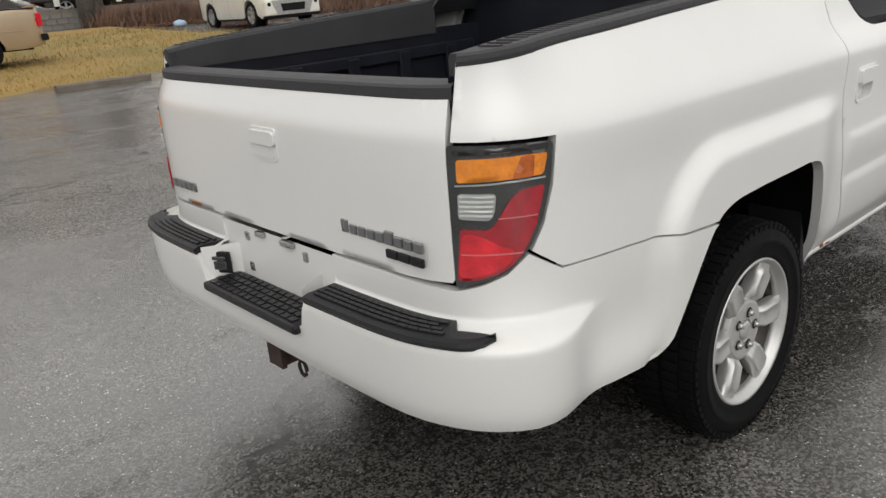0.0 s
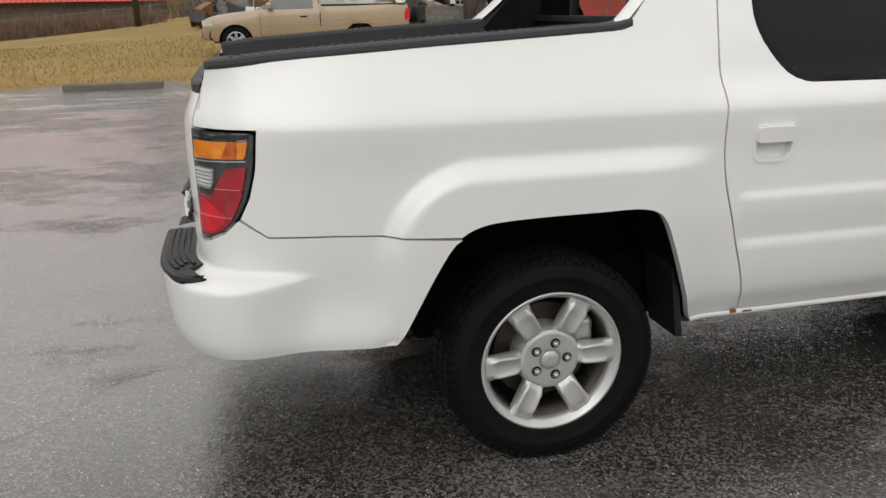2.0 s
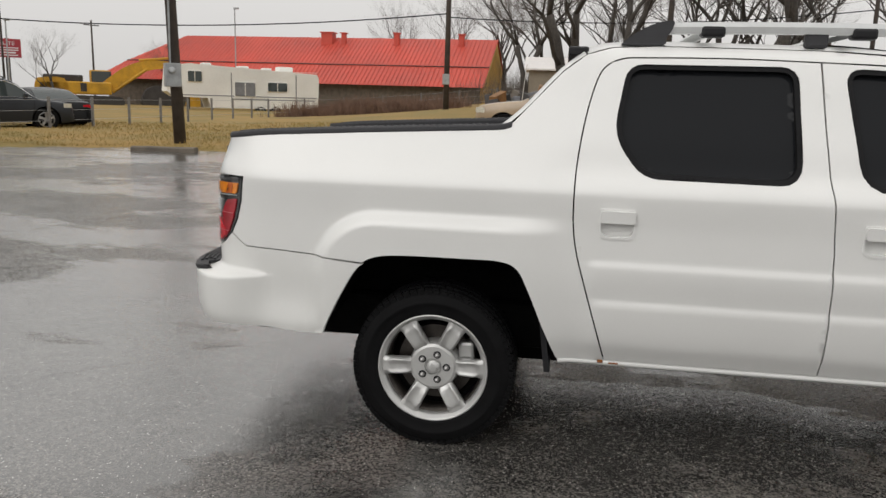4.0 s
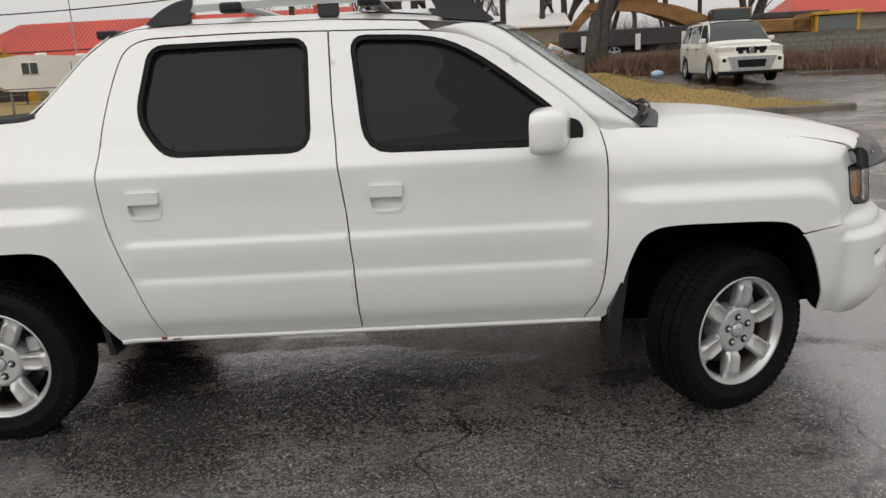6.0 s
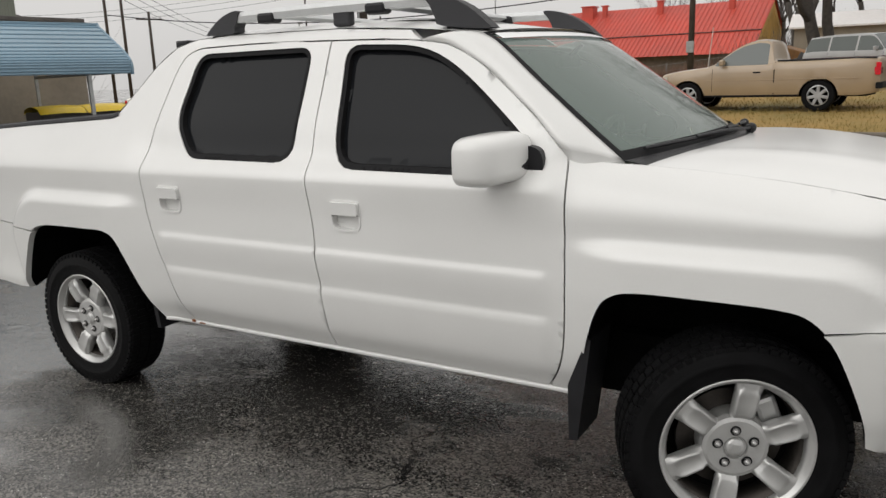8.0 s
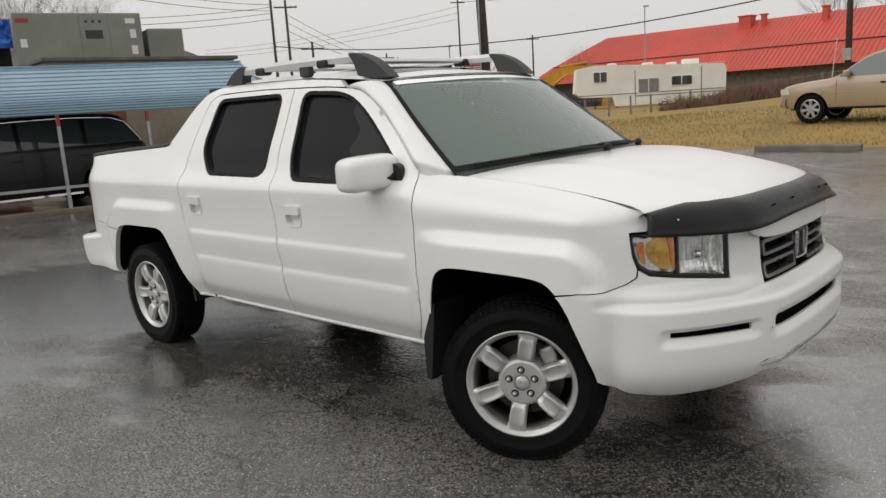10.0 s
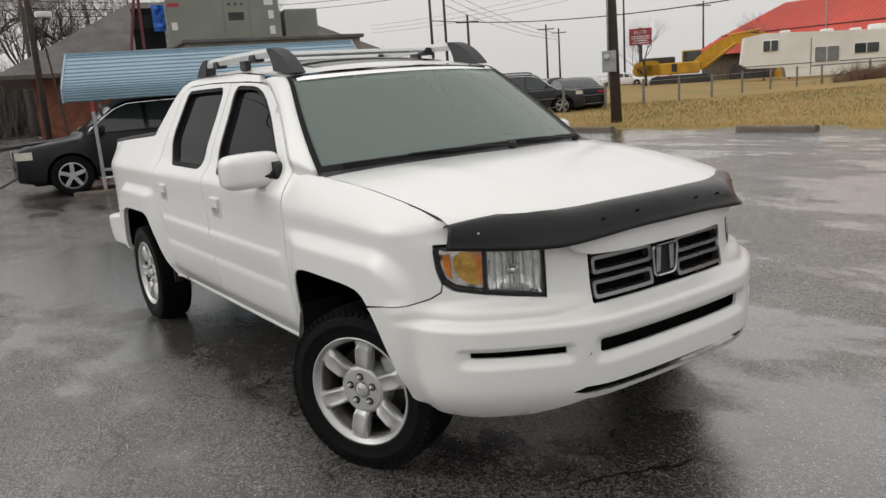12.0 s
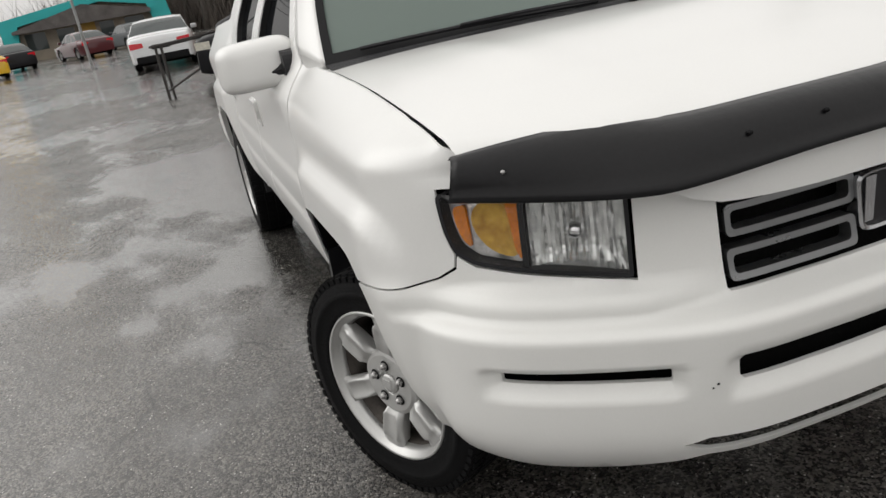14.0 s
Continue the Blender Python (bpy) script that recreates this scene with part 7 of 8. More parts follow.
# ---- buildings, machines and yard clutter ----
RED_ROOF = material("red_metal_roof", (0.52, 0.065, 0.04), 0.5, vary=0.18, scale=0.25, fine=3)
YELLOW_SIDING = material("yellow_siding", (0.42, 0.25, 0.05), 0.7, vary=0.2, scale=0.5, fine=6)
BLOCK = material("concrete_block", (0.17, 0.16, 0.145), 0.85, vary=0.5, scale=0.9, fine=14, bump=0.4, bump_scale=20)
RV_WHITE = material("rv_siding", (0.80, 0.79, 0.75), 0.5, vary=0.10, scale=0.5, fine=12)
RV_GREY = material("rv_grey_stripe", (0.20, 0.20, 0.21), 0.6, vary=0.2)
YELLOW_STEEL = material("yellow_machine_paint", (0.50, 0.27, 0.015), 0.5, vary=0.3, scale=1.2, fine=12)
ORANGE_STEEL = material("weathered_orange_steel", (0.26, 0.125, 0.04), 0.65, vary=0.4, scale=1.2, fine=12)
BLUE_METAL = material("blue_metal_sheet", (0.18, 0.285, 0.365), 0.35, vary=0.10, scale=0.8, fine=14, coat=0.3)
UNIT_GREY = material("greenish_grey_enamel", (0.22, 0.235, 0.195), 0.55, vary=0.10, scale=1.5, fine=20)
SHINGLE = material("grey_shingles", (0.115, 0.105, 0.10), 0.9, vary=0.35, scale=1.6, fine=18, bump=0.5, bump_scale=12)
BRICK_RED = material("red_brick", (0.20, 0.075, 0.045), 0.85, vary=0.4, scale=4, fine=30, bump=0.3, bump_scale=40)
TAN_WALL = material("tan_wall", (0.25, 0.215, 0.17), 0.8, vary=0.15, scale=1.5, fine=12)
EAVE = material("dark_eave_board", (0.10, 0.085, 0.07), 0.8, vary=0.3, scale=2, fine=14)
TEAL = material("teal_paint", (0.03, 0.42, 0.42), 0.6, vary=0.12, scale=0.6)
SIGN_RED = material("red_sign", (0.36, 0.03, 0.04), 0.4, vary=0.1)
SIGN_WHITE = material("sign_white", (0.75, 0.72, 0.70), 0.5, vary=0.05)
BLUE_TARP = material("blue_tarp", (0.02, 0.12, 0.5), 0.5, vary=0.3, scale=6, bump=0.5, bump_scale=8)
YELLOW_LID = material("yellow_lid_plastic", (0.72, 0.50, 0.01), 0.45, vary=0.1)
DARK_STEEL = material("dark_machine_steel", (0.045, 0.04, 0.038), 0.7, vary=0.4, scale=2, fine=20)

# red-roofed long building with a yellow gable end
rb = thing("red_roof_building", "long low building with red ribbed metal roof and yellow gable", "building", (-45.5, 64.2, 0.0), -3)
Lb, hip = 37.5, 5.2
bm = bmesh.new()
box(bm, 0.8, Lb - 0.3, 1.0, 15.0, 0, 2.7)
part("wall", bm, CONCRETE, rb)
bm = bmesh.new()
prism(bm, [(0.6, 0), (0.6, 2.6), (3.1, 4.2), (8.0, 6.9), (12.9, 4.2), (15.4, 2.6), (15.4, 0)], Lb - 0.35, Lb - 0.1, "yz")
gable = part("gable", bm, YELLOW_SIDING, rb)
for k in range(26):
    bm = bmesh.new()
    box(bm, Lb - 0.1, Lb - 0.07, 0.9 + k * 0.56, 0.98 + k * 0.56, 0.1, 2.6 + min(k, 25 - k) * 0.3)
    part("siding_rib", bm, YELLOW_SIDING, gable)
bm = bmesh.new()
vs = [[(0, 0, 2.6), (1.6, 3.0, 4.4), (hip, 8, 7.2)], [(Lb, 0, 2.6), (Lb, 3.0, 4.4), (Lb, 8, 7.2)], [(Lb, 16, 2.6), (Lb, 13, 4.4), (Lb, 8, 7.2)], [(0, 16, 2.6), (1.6, 13, 4.4), (hip, 8, 7.2)]]
grid(bm, [vs[0], vs[1]])
grid(bm, [vs[3], vs[2]])
grid(bm, [vs[0], vs[3]])
roof = part("roof", bm, RED_ROOF, rb, "red ribbed metal roof")
bm = bmesh.new()
for k in range(95):
    x = 0.3 + k * (Lb - 0.4) / 94
    f_ = min(1.0, x / hip)
    if f_ < 0.31:
        top_ = [(x, 3.0 * f_ / 0.31, 2.62 + 1.8 * f_ / 0.31)]
    else:
        top_ = [(x, 3.0, 4.42), (x, 3.0 + 5.0 * (f_ - 0.31) / 0.69, 4.42 + 2.8 * (f_ - 0.31) / 0.69)]
    tube(bm, [(x, 0, 2.62)] + top_, 0.045, 4)
tagged(part("rib", bm, RED_ROOF, roof), "raised red roof ribs", kind="stuff")
bm = bmesh.new()
tube(bm, [(1.6, 2.96, 4.44), (Lb, 2.96, 4.44)], 0.05, 5)
part("flashing", bm, DARK_STEEL, roof)
for x, w, h in ((20.9, 1.15, 0.65), (22.6, 0.45, 0.6), (27.9, 0.5, 0.65), (34.2, 0.5, 0.6)):
    bm = bmesh.new()
    box(bm, x - w / 2, x + w / 2, 6.6, 6.6 + w, 6.2, 7.0 + h, 0.05)
    box(bm, x - w / 2 - 0.1, x + w / 2 + 0.1, 6.5, 6.7 + w, 6.9 + h, 7.0 + h, 0.02)
    part("roof_vent", bm, RED_ROOF, roof)

# white fifth-wheel trailer
rv = thing("camper_trailer", "white fifth-wheel camper trailer with grey stripes", "trailer", (-31.0, 51.15, -0.35), 36.2)
rv.scale = (1.37, 1.3, 1.25)
prof = [(0, 1.5), (0.15, 3.05), (1.2, 3.22), (8.6, 2.85), (8.75, 2.6), (8.7, 0.55), (2.35, 0.55), (2.2, 1.15), (0.4, 1.2)]
bm = bmesh.new()
prism(bm, prof, 0.0, 2.4)
bd = part("body", bm, RV_WHITE, rv)
for z in np.arange(0.7, 2.95, 0.16):
    bm = bmesh.new()
    box(bm, 0.3 if z > 1.25 else 2.4, 8.65, -0.012, 0.0, z, z + 0.02)
    part("siding_rib", bm, RV_WHITE, bd)
for x, z, w, h in ((1.5, 2.45, 0.75, 0.62), (4.3, 1.75, 1.15, 0.85), (6.2, 1.95, 1.15, 0.55)):
    bm = bmesh.new()
    box(bm, x - w / 2 - 0.06, x + w / 2 + 0.06, -0.03, 0.02, z - h / 2 - 0.06, z + h / 2 + 0.06, 0.02)
    wd = part("window", bm, RV_WHITE, bd)
    bm = bmesh.new()
    box(bm, x - w / 2, x + w / 2, -0.045, -0.02, z - h / 2, z + h / 2, 0.05)
    part("pane", bm, RV_GREY if h > 0.8 else CAR_GLASS, wd)
    bm = bmesh.new()
    box(bm, x - 0.02, x + 0.02, -0.055, -0.03, z - h / 2, z + h / 2)
    part("mullion", bm, RV_WHITE, wd)
bm = bmesh.new()
box(bm, 0.1, 8.6, -0.016, -0.002, 1.28, 1.34)
box(bm, 3.55, 8.5, -0.02, -0.002, 1.10, 1.16)
box(bm, 3.5, 3.55, -0.02, 0.0, 0.6, 2.75)
box(bm, 7.3, 7.36, -0.02, 0.0, 0.6, 2.75)
part("stripe", bm, RV_GREY, bd)
for x, w in ((2.3, 0.5), (4.4, 0.6), (5.8, 0.5), (6.9, 0.9)):
    bm = bmesh.new()
    zt = 3.22 - (x - 1.2) * 0.05
    box(bm, x - w / 2, x + w / 2, 0.7, 1.5, zt - 0.05, zt + (0.34 if w > 0.8 else 0.16), 0.06)
    part("roof_unit", bm, RV_WHITE, rv)
for x in (5.2, 6.1):
    car_wheel(rv, x, 0.1, 0.36, -1)
for x in (1.2, 2.5, 8.3):
    part("leg", boxes((x - 0.05, x + 0.05, 0.3, 0.4, -0.1, 1.2)), DARK_STEEL, rv)


def excavator(name, label, at, rz, mat, s=1.0):
    th = thing(name, label, "excavator", at, rz)
    for y in (-1.1, 1.1):
        bm = bmesh.new()
        prism(bm, rounded([(-2.0, 0.0), (2.0, 0.0), (2.3, 0.45), (2.0, 0.85), (-2.0, 0.85), (-2.3, 0.45)], 0.25), y - 0.3, y + 0.3)
        tr = part("track", bm, DARK_STEEL, th)
        for x in np.linspace(-1.5, 1.5, 5):
            bm = bmesh.new()
            lathe(bm, [(0, y - 0.33), (0.22, y - 0.33), (0.22, y + 0.33), (0, y + 0.33)], 14, "y")
            o = part("roller", bm, DARK_STEEL, tr)
            o.matrix_basis = Matrix.Translation((x, 0, 0.36))
    bm = bmesh.new()
    box(bm, -3.2, 1.4, -1.35, 1.35, 0.95, 1.85, 0.10)
    prism(bm, soft([(-3.3, 1.05), (-3.35, 1.8), (-3.1, 2.05), (-1.6, 2.05), (-1.5, 1.0)], 3, True), -1.35, 1.35)
    part("upper_body", bm, mat, th)
    bm = bmesh.new()
    box(bm, -2.9, -0.4, -1.0, 1.0, 1.85, 2.32, 0.08)
    part("engine_cover", bm, DARK_STEEL, th)
    bm = bmesh.new()
    box(bm, -0.6, -0.2, -1.37, -1.34, 1.15, 1.75)
    part("side_grille", bm, DARK_STEEL, th)
    bm = bmesh.new()
    box(bm, 0.1, 1.5, 0.25, 1.25, 1.2, 2.75, 0.1)
    cab = part("cab", bm, mat, th)
    bm = bmesh.new()
    box(bm, 0.18, 1.52, 0.23, 1.27, 1.7, 2.68, 0.06)
    part("cab_window", bm, CAR_GLASS, cab)
    bm = bmesh.new()
    prism(bm, soft([(0.6, 1.35), (1.3, 2.2), (2.7, 3.2), (4.2, 3.62), (5.9, 3.5), (6.05, 3.15), (4.4, 2.95), (3.0, 2.35), (1.6, 1.3)], 4, True), -0.3, 0.15)
    boom = part("boom", bm, mat, th)
    bm = bmesh.new()
    prism(bm, [(5.5, 3.75), (6.1, 3.6), (7.35, 1.0), (7.05, 0.85)], -0.22, 0.08)
    part("stick", bm, mat, boom)
    bm = bmesh.new()
    tube(bm, [(1.5, -0.38, 1.15), (3.9, -0.38, 2.95)], 0.11, 8)
    tube(bm, [(3.4, -0.08, 3.6), (5.6, -0.08, 3.85)], 0.09, 8)
    part("ram", bm, mat, boom)
    bm = bmesh.new()
    prism(bm, soft([(7.0, 1.1), (7.7, 1.0), (8.1, 0.5), (7.6, 0.05), (6.7, 0.1), (6.6, 0.5)], 3, True), -0.6, 0.5)
    part("bucket", bm, mat, boom)
    bm = bmesh.new()
    prism(bm, soft([(3.6, 0.1), (3.7, 1.3), (4.6, 1.75), (5.6, 1.5), (5.9, 0.6), (5.6, 0.05)], 3, True), -0.5, 0.5)
    part("spare_bucket", bm, DARK_STEEL, th)
    return th


excavator("excavator", "yellow tracked excavator with folded boom", (-43.1, 59.7, -0.1), 36, YELLOW_STEEL).scale = (1.25, 1.25, 1.2)
e2 = excavator("excavator", "weathered orange excavator behind the block wall", (15.9, 36.6, 1.55), 178, ORANGE_STEEL)
e2.scale = (1.3, 1.2, 0.72)

# red pole sign with white lettering
sg = thing("pole_sign", "red roadside sign with white lettering on a pole", "sign", (-92.9, 113.3, 0.0), 0)
sg.scale = (2.7, 2.7, 2.3)
bm = bmesh.new()
box(bm, -0.09, 0.09, -0.09, 0.09, 0, 4.1, 0.01)
part("post", bm, DARK_STEEL, sg)
R40 = Matrix.Rotation(radians(40), 4, "Z")
bm = bmesh.new()
box(bm, -0.75, 0.75, -0.12, 0.12, 2.75, 4.05, 0.02, m=R40)
pn = part("sign_panel", bm, SIGN_RED, sg)
bm = bmesh.new()
for z, w, h in ((3.42, 1.2, 0.07), (3.26, 1.2, 0.07), (3.08, 0.9, 0.09), (2.90, 1.1, 0.07)):
    box(bm, -w / 2, w / 2, -0.135, -0.12, z - h / 2, z + h / 2, m=R40)
part("lettering", bm, SIGN_WHITE, pn)
cu = bpy.data.curves.new("lettering", "FONT")
cu.body, cu.size, cu.align_x, cu.extrude = "ELITE", 0.36, "CENTER", 0.006
cu.materials.append(SIGN_WHITE)
o = new("lettering", cu)
o.parent = pn
o.matrix_basis = R40 @ pose(0, -0.13, 3.62, 90, 0, 0)

# brown thicket and block wall at the back of the lot
def thicket(name, spots, n, hmax, seed, mat=BRUSH, label="tangled brown bare brush", thick=0.012):
    rg2 = random.Random(seed)
    vs_, fs_ = [], []
    for _ in range(n):
        (x0, y0), (x1, y1), wd = rg2.choice(spots)
        t = rg2.random()
        x, y = x0 + (x1 - x0) * t + rg2.gauss(0, wd), y0 + (y1 - y0) * t + rg2.gauss(0, wd)
        z = ground_z(x, y)
        h = hmax * rg2.uniform(0.35, 1.0) * (0.75 + 0.25 * noise.noise((x * 0.5, y * 0.5, seed)))
        p = Vector((x, y, z))
        for k in range(rg2.randint(2, 4)):
            d = Vector((rg2.gauss(0, 0.35), rg2.gauss(0, 0.35), 1)).normalized()
            q, w = p + d * h * rg2.uniform(0.5, 1), thick
            side = Vector((rg2.uniform(-1, 1), rg2.uniform(-1, 1), 0)).normalized() * w
            bend = p.lerp(q, 0.55) + Vector((rg2.gauss(0, 0.08), rg2.gauss(0, 0.08), 0))
            o_ = len(vs_)
            vs_ += [p - side, p + side, bend + side * 0.8, bend - side * 0.8, q]
            fs_ += [(o_, o_ + 1, o_ + 2, o_ + 3), (o_ + 3, o_ + 2, o_ + 4)]
    me_ = bpy.data.meshes.new(name)
    me_.from_pydata([tuple(v) for v in vs_], [], fs_)
    me_.materials.append(mat)
    return tagged(new(name, me_), label, "brush", kind="stuff")


thicket("brush", [((-17.5, 41), (-10, 41.5), 0.7), ((-15, 42), (-8, 44), 0.9)], 5000, 1.9, 2)
thicket("brush", [((11.6, 26.4), (24, 23.5), 0.5), ((11.6, 26.4), (24, 23.5), 0.5), ((11.6, 26.4), (24, 23.5), 0.5), ((7.2, 28.6), (11.6, 27.2), 0.35), ((7.2, 28.6), (11.6, 27.2), 0.35)], 9000, 1.5, 5, label="thin reddish-brown bare brush along the wall")
thicket("brush", [((-78, 6), (-66, 34), 3.0), ((-74, 2), (-60, 30), 3.0), ((-80, -6), (-70, 34), 4.0), ((-80, -6), (-70, 34), 4.0)], 26000, 9.5, 7, TWIGS, "grey bare woodland along the far lot", 0.03)
thicket("brush", [((-30, 86), (40, 84), 3.0), ((-6, 56), (34, 58), 2.5)], 11000, 5.5, 9, TWIGS, "grey bare woodland undergrowth")

def block_wall(name, a, b, z_top, label):
    """A wall of separate concrete blocks laid in bond."""
    a, b = Vector((*a, 0)), Vector((*b, 0))
    d, ln = (b - a).normalized(), (b - a).length
    rz = math.degrees(math.atan2(d.y, d.x))
    z0 = min(ground_z(a.x, a.y), ground_z(b.x, b.y)) - 0.1
    th = thing(name, label, "wall", (a.x, a.y, z0), rz, kind="structure")
    bm = bmesh.new()
    box(bm, 0, ln, -0.08, 0.08, 0, z_top - z0 - 0.02)
    core = part("mortar", bm, CONCRETE, th)
    bm = bmesh.new()
    box(bm, -0.195, 0.195, -0.1, 0.1, 0, 0.19, 0.008)
    src = None
    rg3 = random.Random(3)
    rows = int((z_top - z0) / 0.2)
    for j in range(rows):
        for i in range(int(ln / 0.4)):
            m = Matrix.Translation((0.2 + 0.4 * i + (0.2 if j % 2 else 0), rg3.uniform(-0.008, 0.008), 0.2 * j + rg3.uniform(-0.004, 0.004)))
            if src is None:
                src = part("block", bm, BLOCK, th)
                src.matrix_basis = m
            elif i < 34 or j > rows - 3:
                share(src, th, m)
    return th


block_wall("wall_north", (4.9, 29.75), (13.6, 28.6), 1.62, "weathered grey concrete block wall")
block_wall("wall_east", (13.6, 28.6), (27, 24.2), 2.07, "weathered grey concrete block wall behind brush")
rg4 = random.Random(12)
vs_, fs_ = [], []
for _ in range(2600):
    t = rg4.random()
    x, y = 6.6 + 16 * t + rg4.gauss(0, 0.4), 26.6 - 3.2 * t * t + rg4.gauss(0, 0.55)
    z, a, w = ground_z(x, y) + 0.03 + 0.05 * rg4.random(), rg4.uniform(0, 6.28), rg4.uniform(0.04, 0.08)
    if x < 9.6 and y < 26:
        z += 0.07
    o_ = len(vs_)
    vs_ += [(x + w * math.cos(a), y + w * math.sin(a), z), (x - w * math.sin(a) * 0.6, y + w * math.cos(a) * 0.6, z + 0.02), (x - w * math.cos(a), y - w * math.sin(a), z + 0.01), (x + w * math.sin(a) * 0.6, y - w * math.cos(a) * 0.6, z)]
    fs_.append((o_, o_ + 1, o_ + 2, o_ + 3))
me_ = bpy.data.meshes.new("leaf_litter")
me_.from_pydata(vs_, [], fs_)
me_.materials.append(LEAVES)
tagged(new("leaf_litter", me_), "reddish-brown fallen leaves at the wall foot", "leaves", kind="stuff")
bm = bmesh.new()
bmesh.ops.create_icosphere(bm, subdivisions=2, radius=0.16, matrix=Matrix.Translation((8.2, 24.6, ground_z(8.2, 24.6) + 0.17)) @ Matrix.Diagonal((1.6, 1, 0.7, 1)))
for v in bm.verts:
    v.co += Vector((noise.noise(v.co * 9), noise.noise(v.co * 9 + Vector((5, 0, 0))), noise.noise(v.co * 9 + Vector((0, 5, 0))))) * 0.05
tagged(part("plastic_bag", bm, material("pale_blue_plastic", (0.35, 0.48, 0.62), 0.4)), "crumpled pale blue plastic bag on the grass", "litter")

# flatbed body, crates and scrap behind the wall
yard = thing("flatbed_trailer", "dark rusty flatbed trailer behind the wall", "trailer", (6.3, 34.5, 1.2), -3)
bm = bmesh.new()
box(bm, 0, 6.6, 0, 2.2, 0.75, 1.55, 0.05)
part("bed", bm, DARK_STEEL, yard)
for x in (1.0, 3.6, 5.8):
    part("stake", boxes((x - 0.12, x + 0.12, -0.04, 0.0, 0.55, 1.3)), SIGN_WHITE, yard)
car_wheel(yard, 1.4, 0.2, 0.45, -1)
car_wheel(yard, 2.5, 0.2, 0.45, -1)
shed = thing("yard_shed", "long pale metal shed behind the yard", "shed", (-3.5, 47, 1.3), 2)
bm = bmesh.new()
box(bm, 0, 12, 0, 4, 0, 2.4)
part("wall", bm, TAN_WALL, shed)
bm = bmesh.new()
prism(bm, [(-0.3, 2.35), (2, 3.2), (4.3, 2.35), (4.3, 2.25), (2, 3.1), (-0.3, 2.25)], -0.3, 12.3, "yz")
part("roof", bm, SIGN_WHITE, shed)
rr2 = random.Random(6)
for k in range(60):
    x, y = rr2.uniform(-4.5, 7), rr2.uniform(30.8, 36)
    m = rr2.choice((DARK_STEEL, DARK_STEEL, ORANGE_STEEL, CONCRETE, SIGN_WHITE, RV_GREY))
    bm = bmesh.new()
    for _ in range(1):
        sx, sy, sz = rr2.uniform(0.15, 0.7), rr2.uniform(0.15, 0.6), rr2.uniform(0.1, 0.55)
        cx, cy, cz = 0.0, 0.0, rr2.uniform(0.1, 0.5)
        box(bm, -sx, sx, -sy, sy, -sz, sz, 0.03, m=pose(cx, cy, cz, rr2.uniform(-25, 25), rr2.uniform(-25, 25), rr2.uniform(0, 180)))
    o = part("scrap_metal", bm, m)
    o.location = (x, y, ground_z(x, y) + 0.2)
    tagged(o, "bent scrap metal piece in the yard", "scrap", "scrap pieces")
ld = thing("loader", "yellow wheel loader cab behind the wall", "loader", (18.7, 32.8, 0.3), -20)
bm = bmesh.new()
box(bm, -2.0, 1.5, -1, 1, 0.5, 1.3, 0.1)
part("body", bm, YELLOW_STEEL, ld)
bm = bmesh.new()
for x in (-0.9, 0.8):
    for y in (-0.8, 0.8):
        box(bm, x - 0.06, x + 0.06, y - 0.06, y + 0.06, 1.3, 2.6)
box(bm, -1.1, 1.0, -0.95, 0.95, 2.55, 2.7, 0.03)
cab = part("cab", bm, YELLOW_STEEL, ld)
bm = bmesh.new()
box(bm, -0.85, 0.75, -0.78, 0.78, 1.35, 2.5)
part("cab_window", bm, LIGHT_GLASS, cab)
sr = thing("red_shed", "red pitched metal roof far behind the yard", "building", (24, 50, 1.2), -10)
bm = bmesh.new()
box(bm, 0, 12, 0, 8, 0, 2.4)
part("wall", bm, TAN_WALL, sr)
bm = bmesh.new()
grid(bm, [[(-0.5, -0.5, 2.3), (3, 4, 5.2)], [(13, -0.5, 2.3), (13, 4, 5.2)]])
grid(bm, [[(-0.5, -0.5, 2.3), (-0.5, 8.5, 2.3)], [(3, 4, 5.2), (3, 4.01, 5.2)]])
part("roof", bm, RED_ROOF, sr)

# blue carport
cp = thing("carport", "open carport with a ribbed light-blue metal roof", "carport", (-11.25, 0.34, 0), -16.5)
# local y runs along the eave, local -x away from the lot
bm = bmesh.new()
Lc = 5.7
prof = [(0.10, 1.72), (0.10, 1.86), (0.03, 1.98), (-0.25, 2.14), (-0.75, 2.37), (-1.25, 2.60), (-1.4, 2.64), (-2.6, 2.50), (-4.4, 2.18), (-4.8, 1.9)]
pts = soft(prof, 3)
rows = []
for y in np.linspace(0, Lc, 3):
    rows.append([(x, y, z) for x, z in pts])
grid(bm, rows)
rf = part("roof_sheet", bm, BLUE_METAL, cp)
acc = 0
for (xa, za), (xb, zb) in zip(pts, pts[1:]):
    n = max(1, int(math.dist((xa, za), (xb, zb)) / 0.21))
    for k in range(n):
        t = (k + 0.5) / n
        bm = bmesh.new()
        x, z = xa + (xb - xa) * t, za + (zb - za) * t
        tube(bm, [(x, 0, z + 0.002), (x, Lc, z + 0.002)], 0.015, 6)
        part("roof_rib", bm, BLUE_METAL, rf)
for y in (0.0, Lc):
    bm = bmesh.new()
    tube(bm, [(x, y, z - 0.01) for x, z in pts], 0.03, 5)
    part("end_trim", bm, BLUE_METAL, rf)
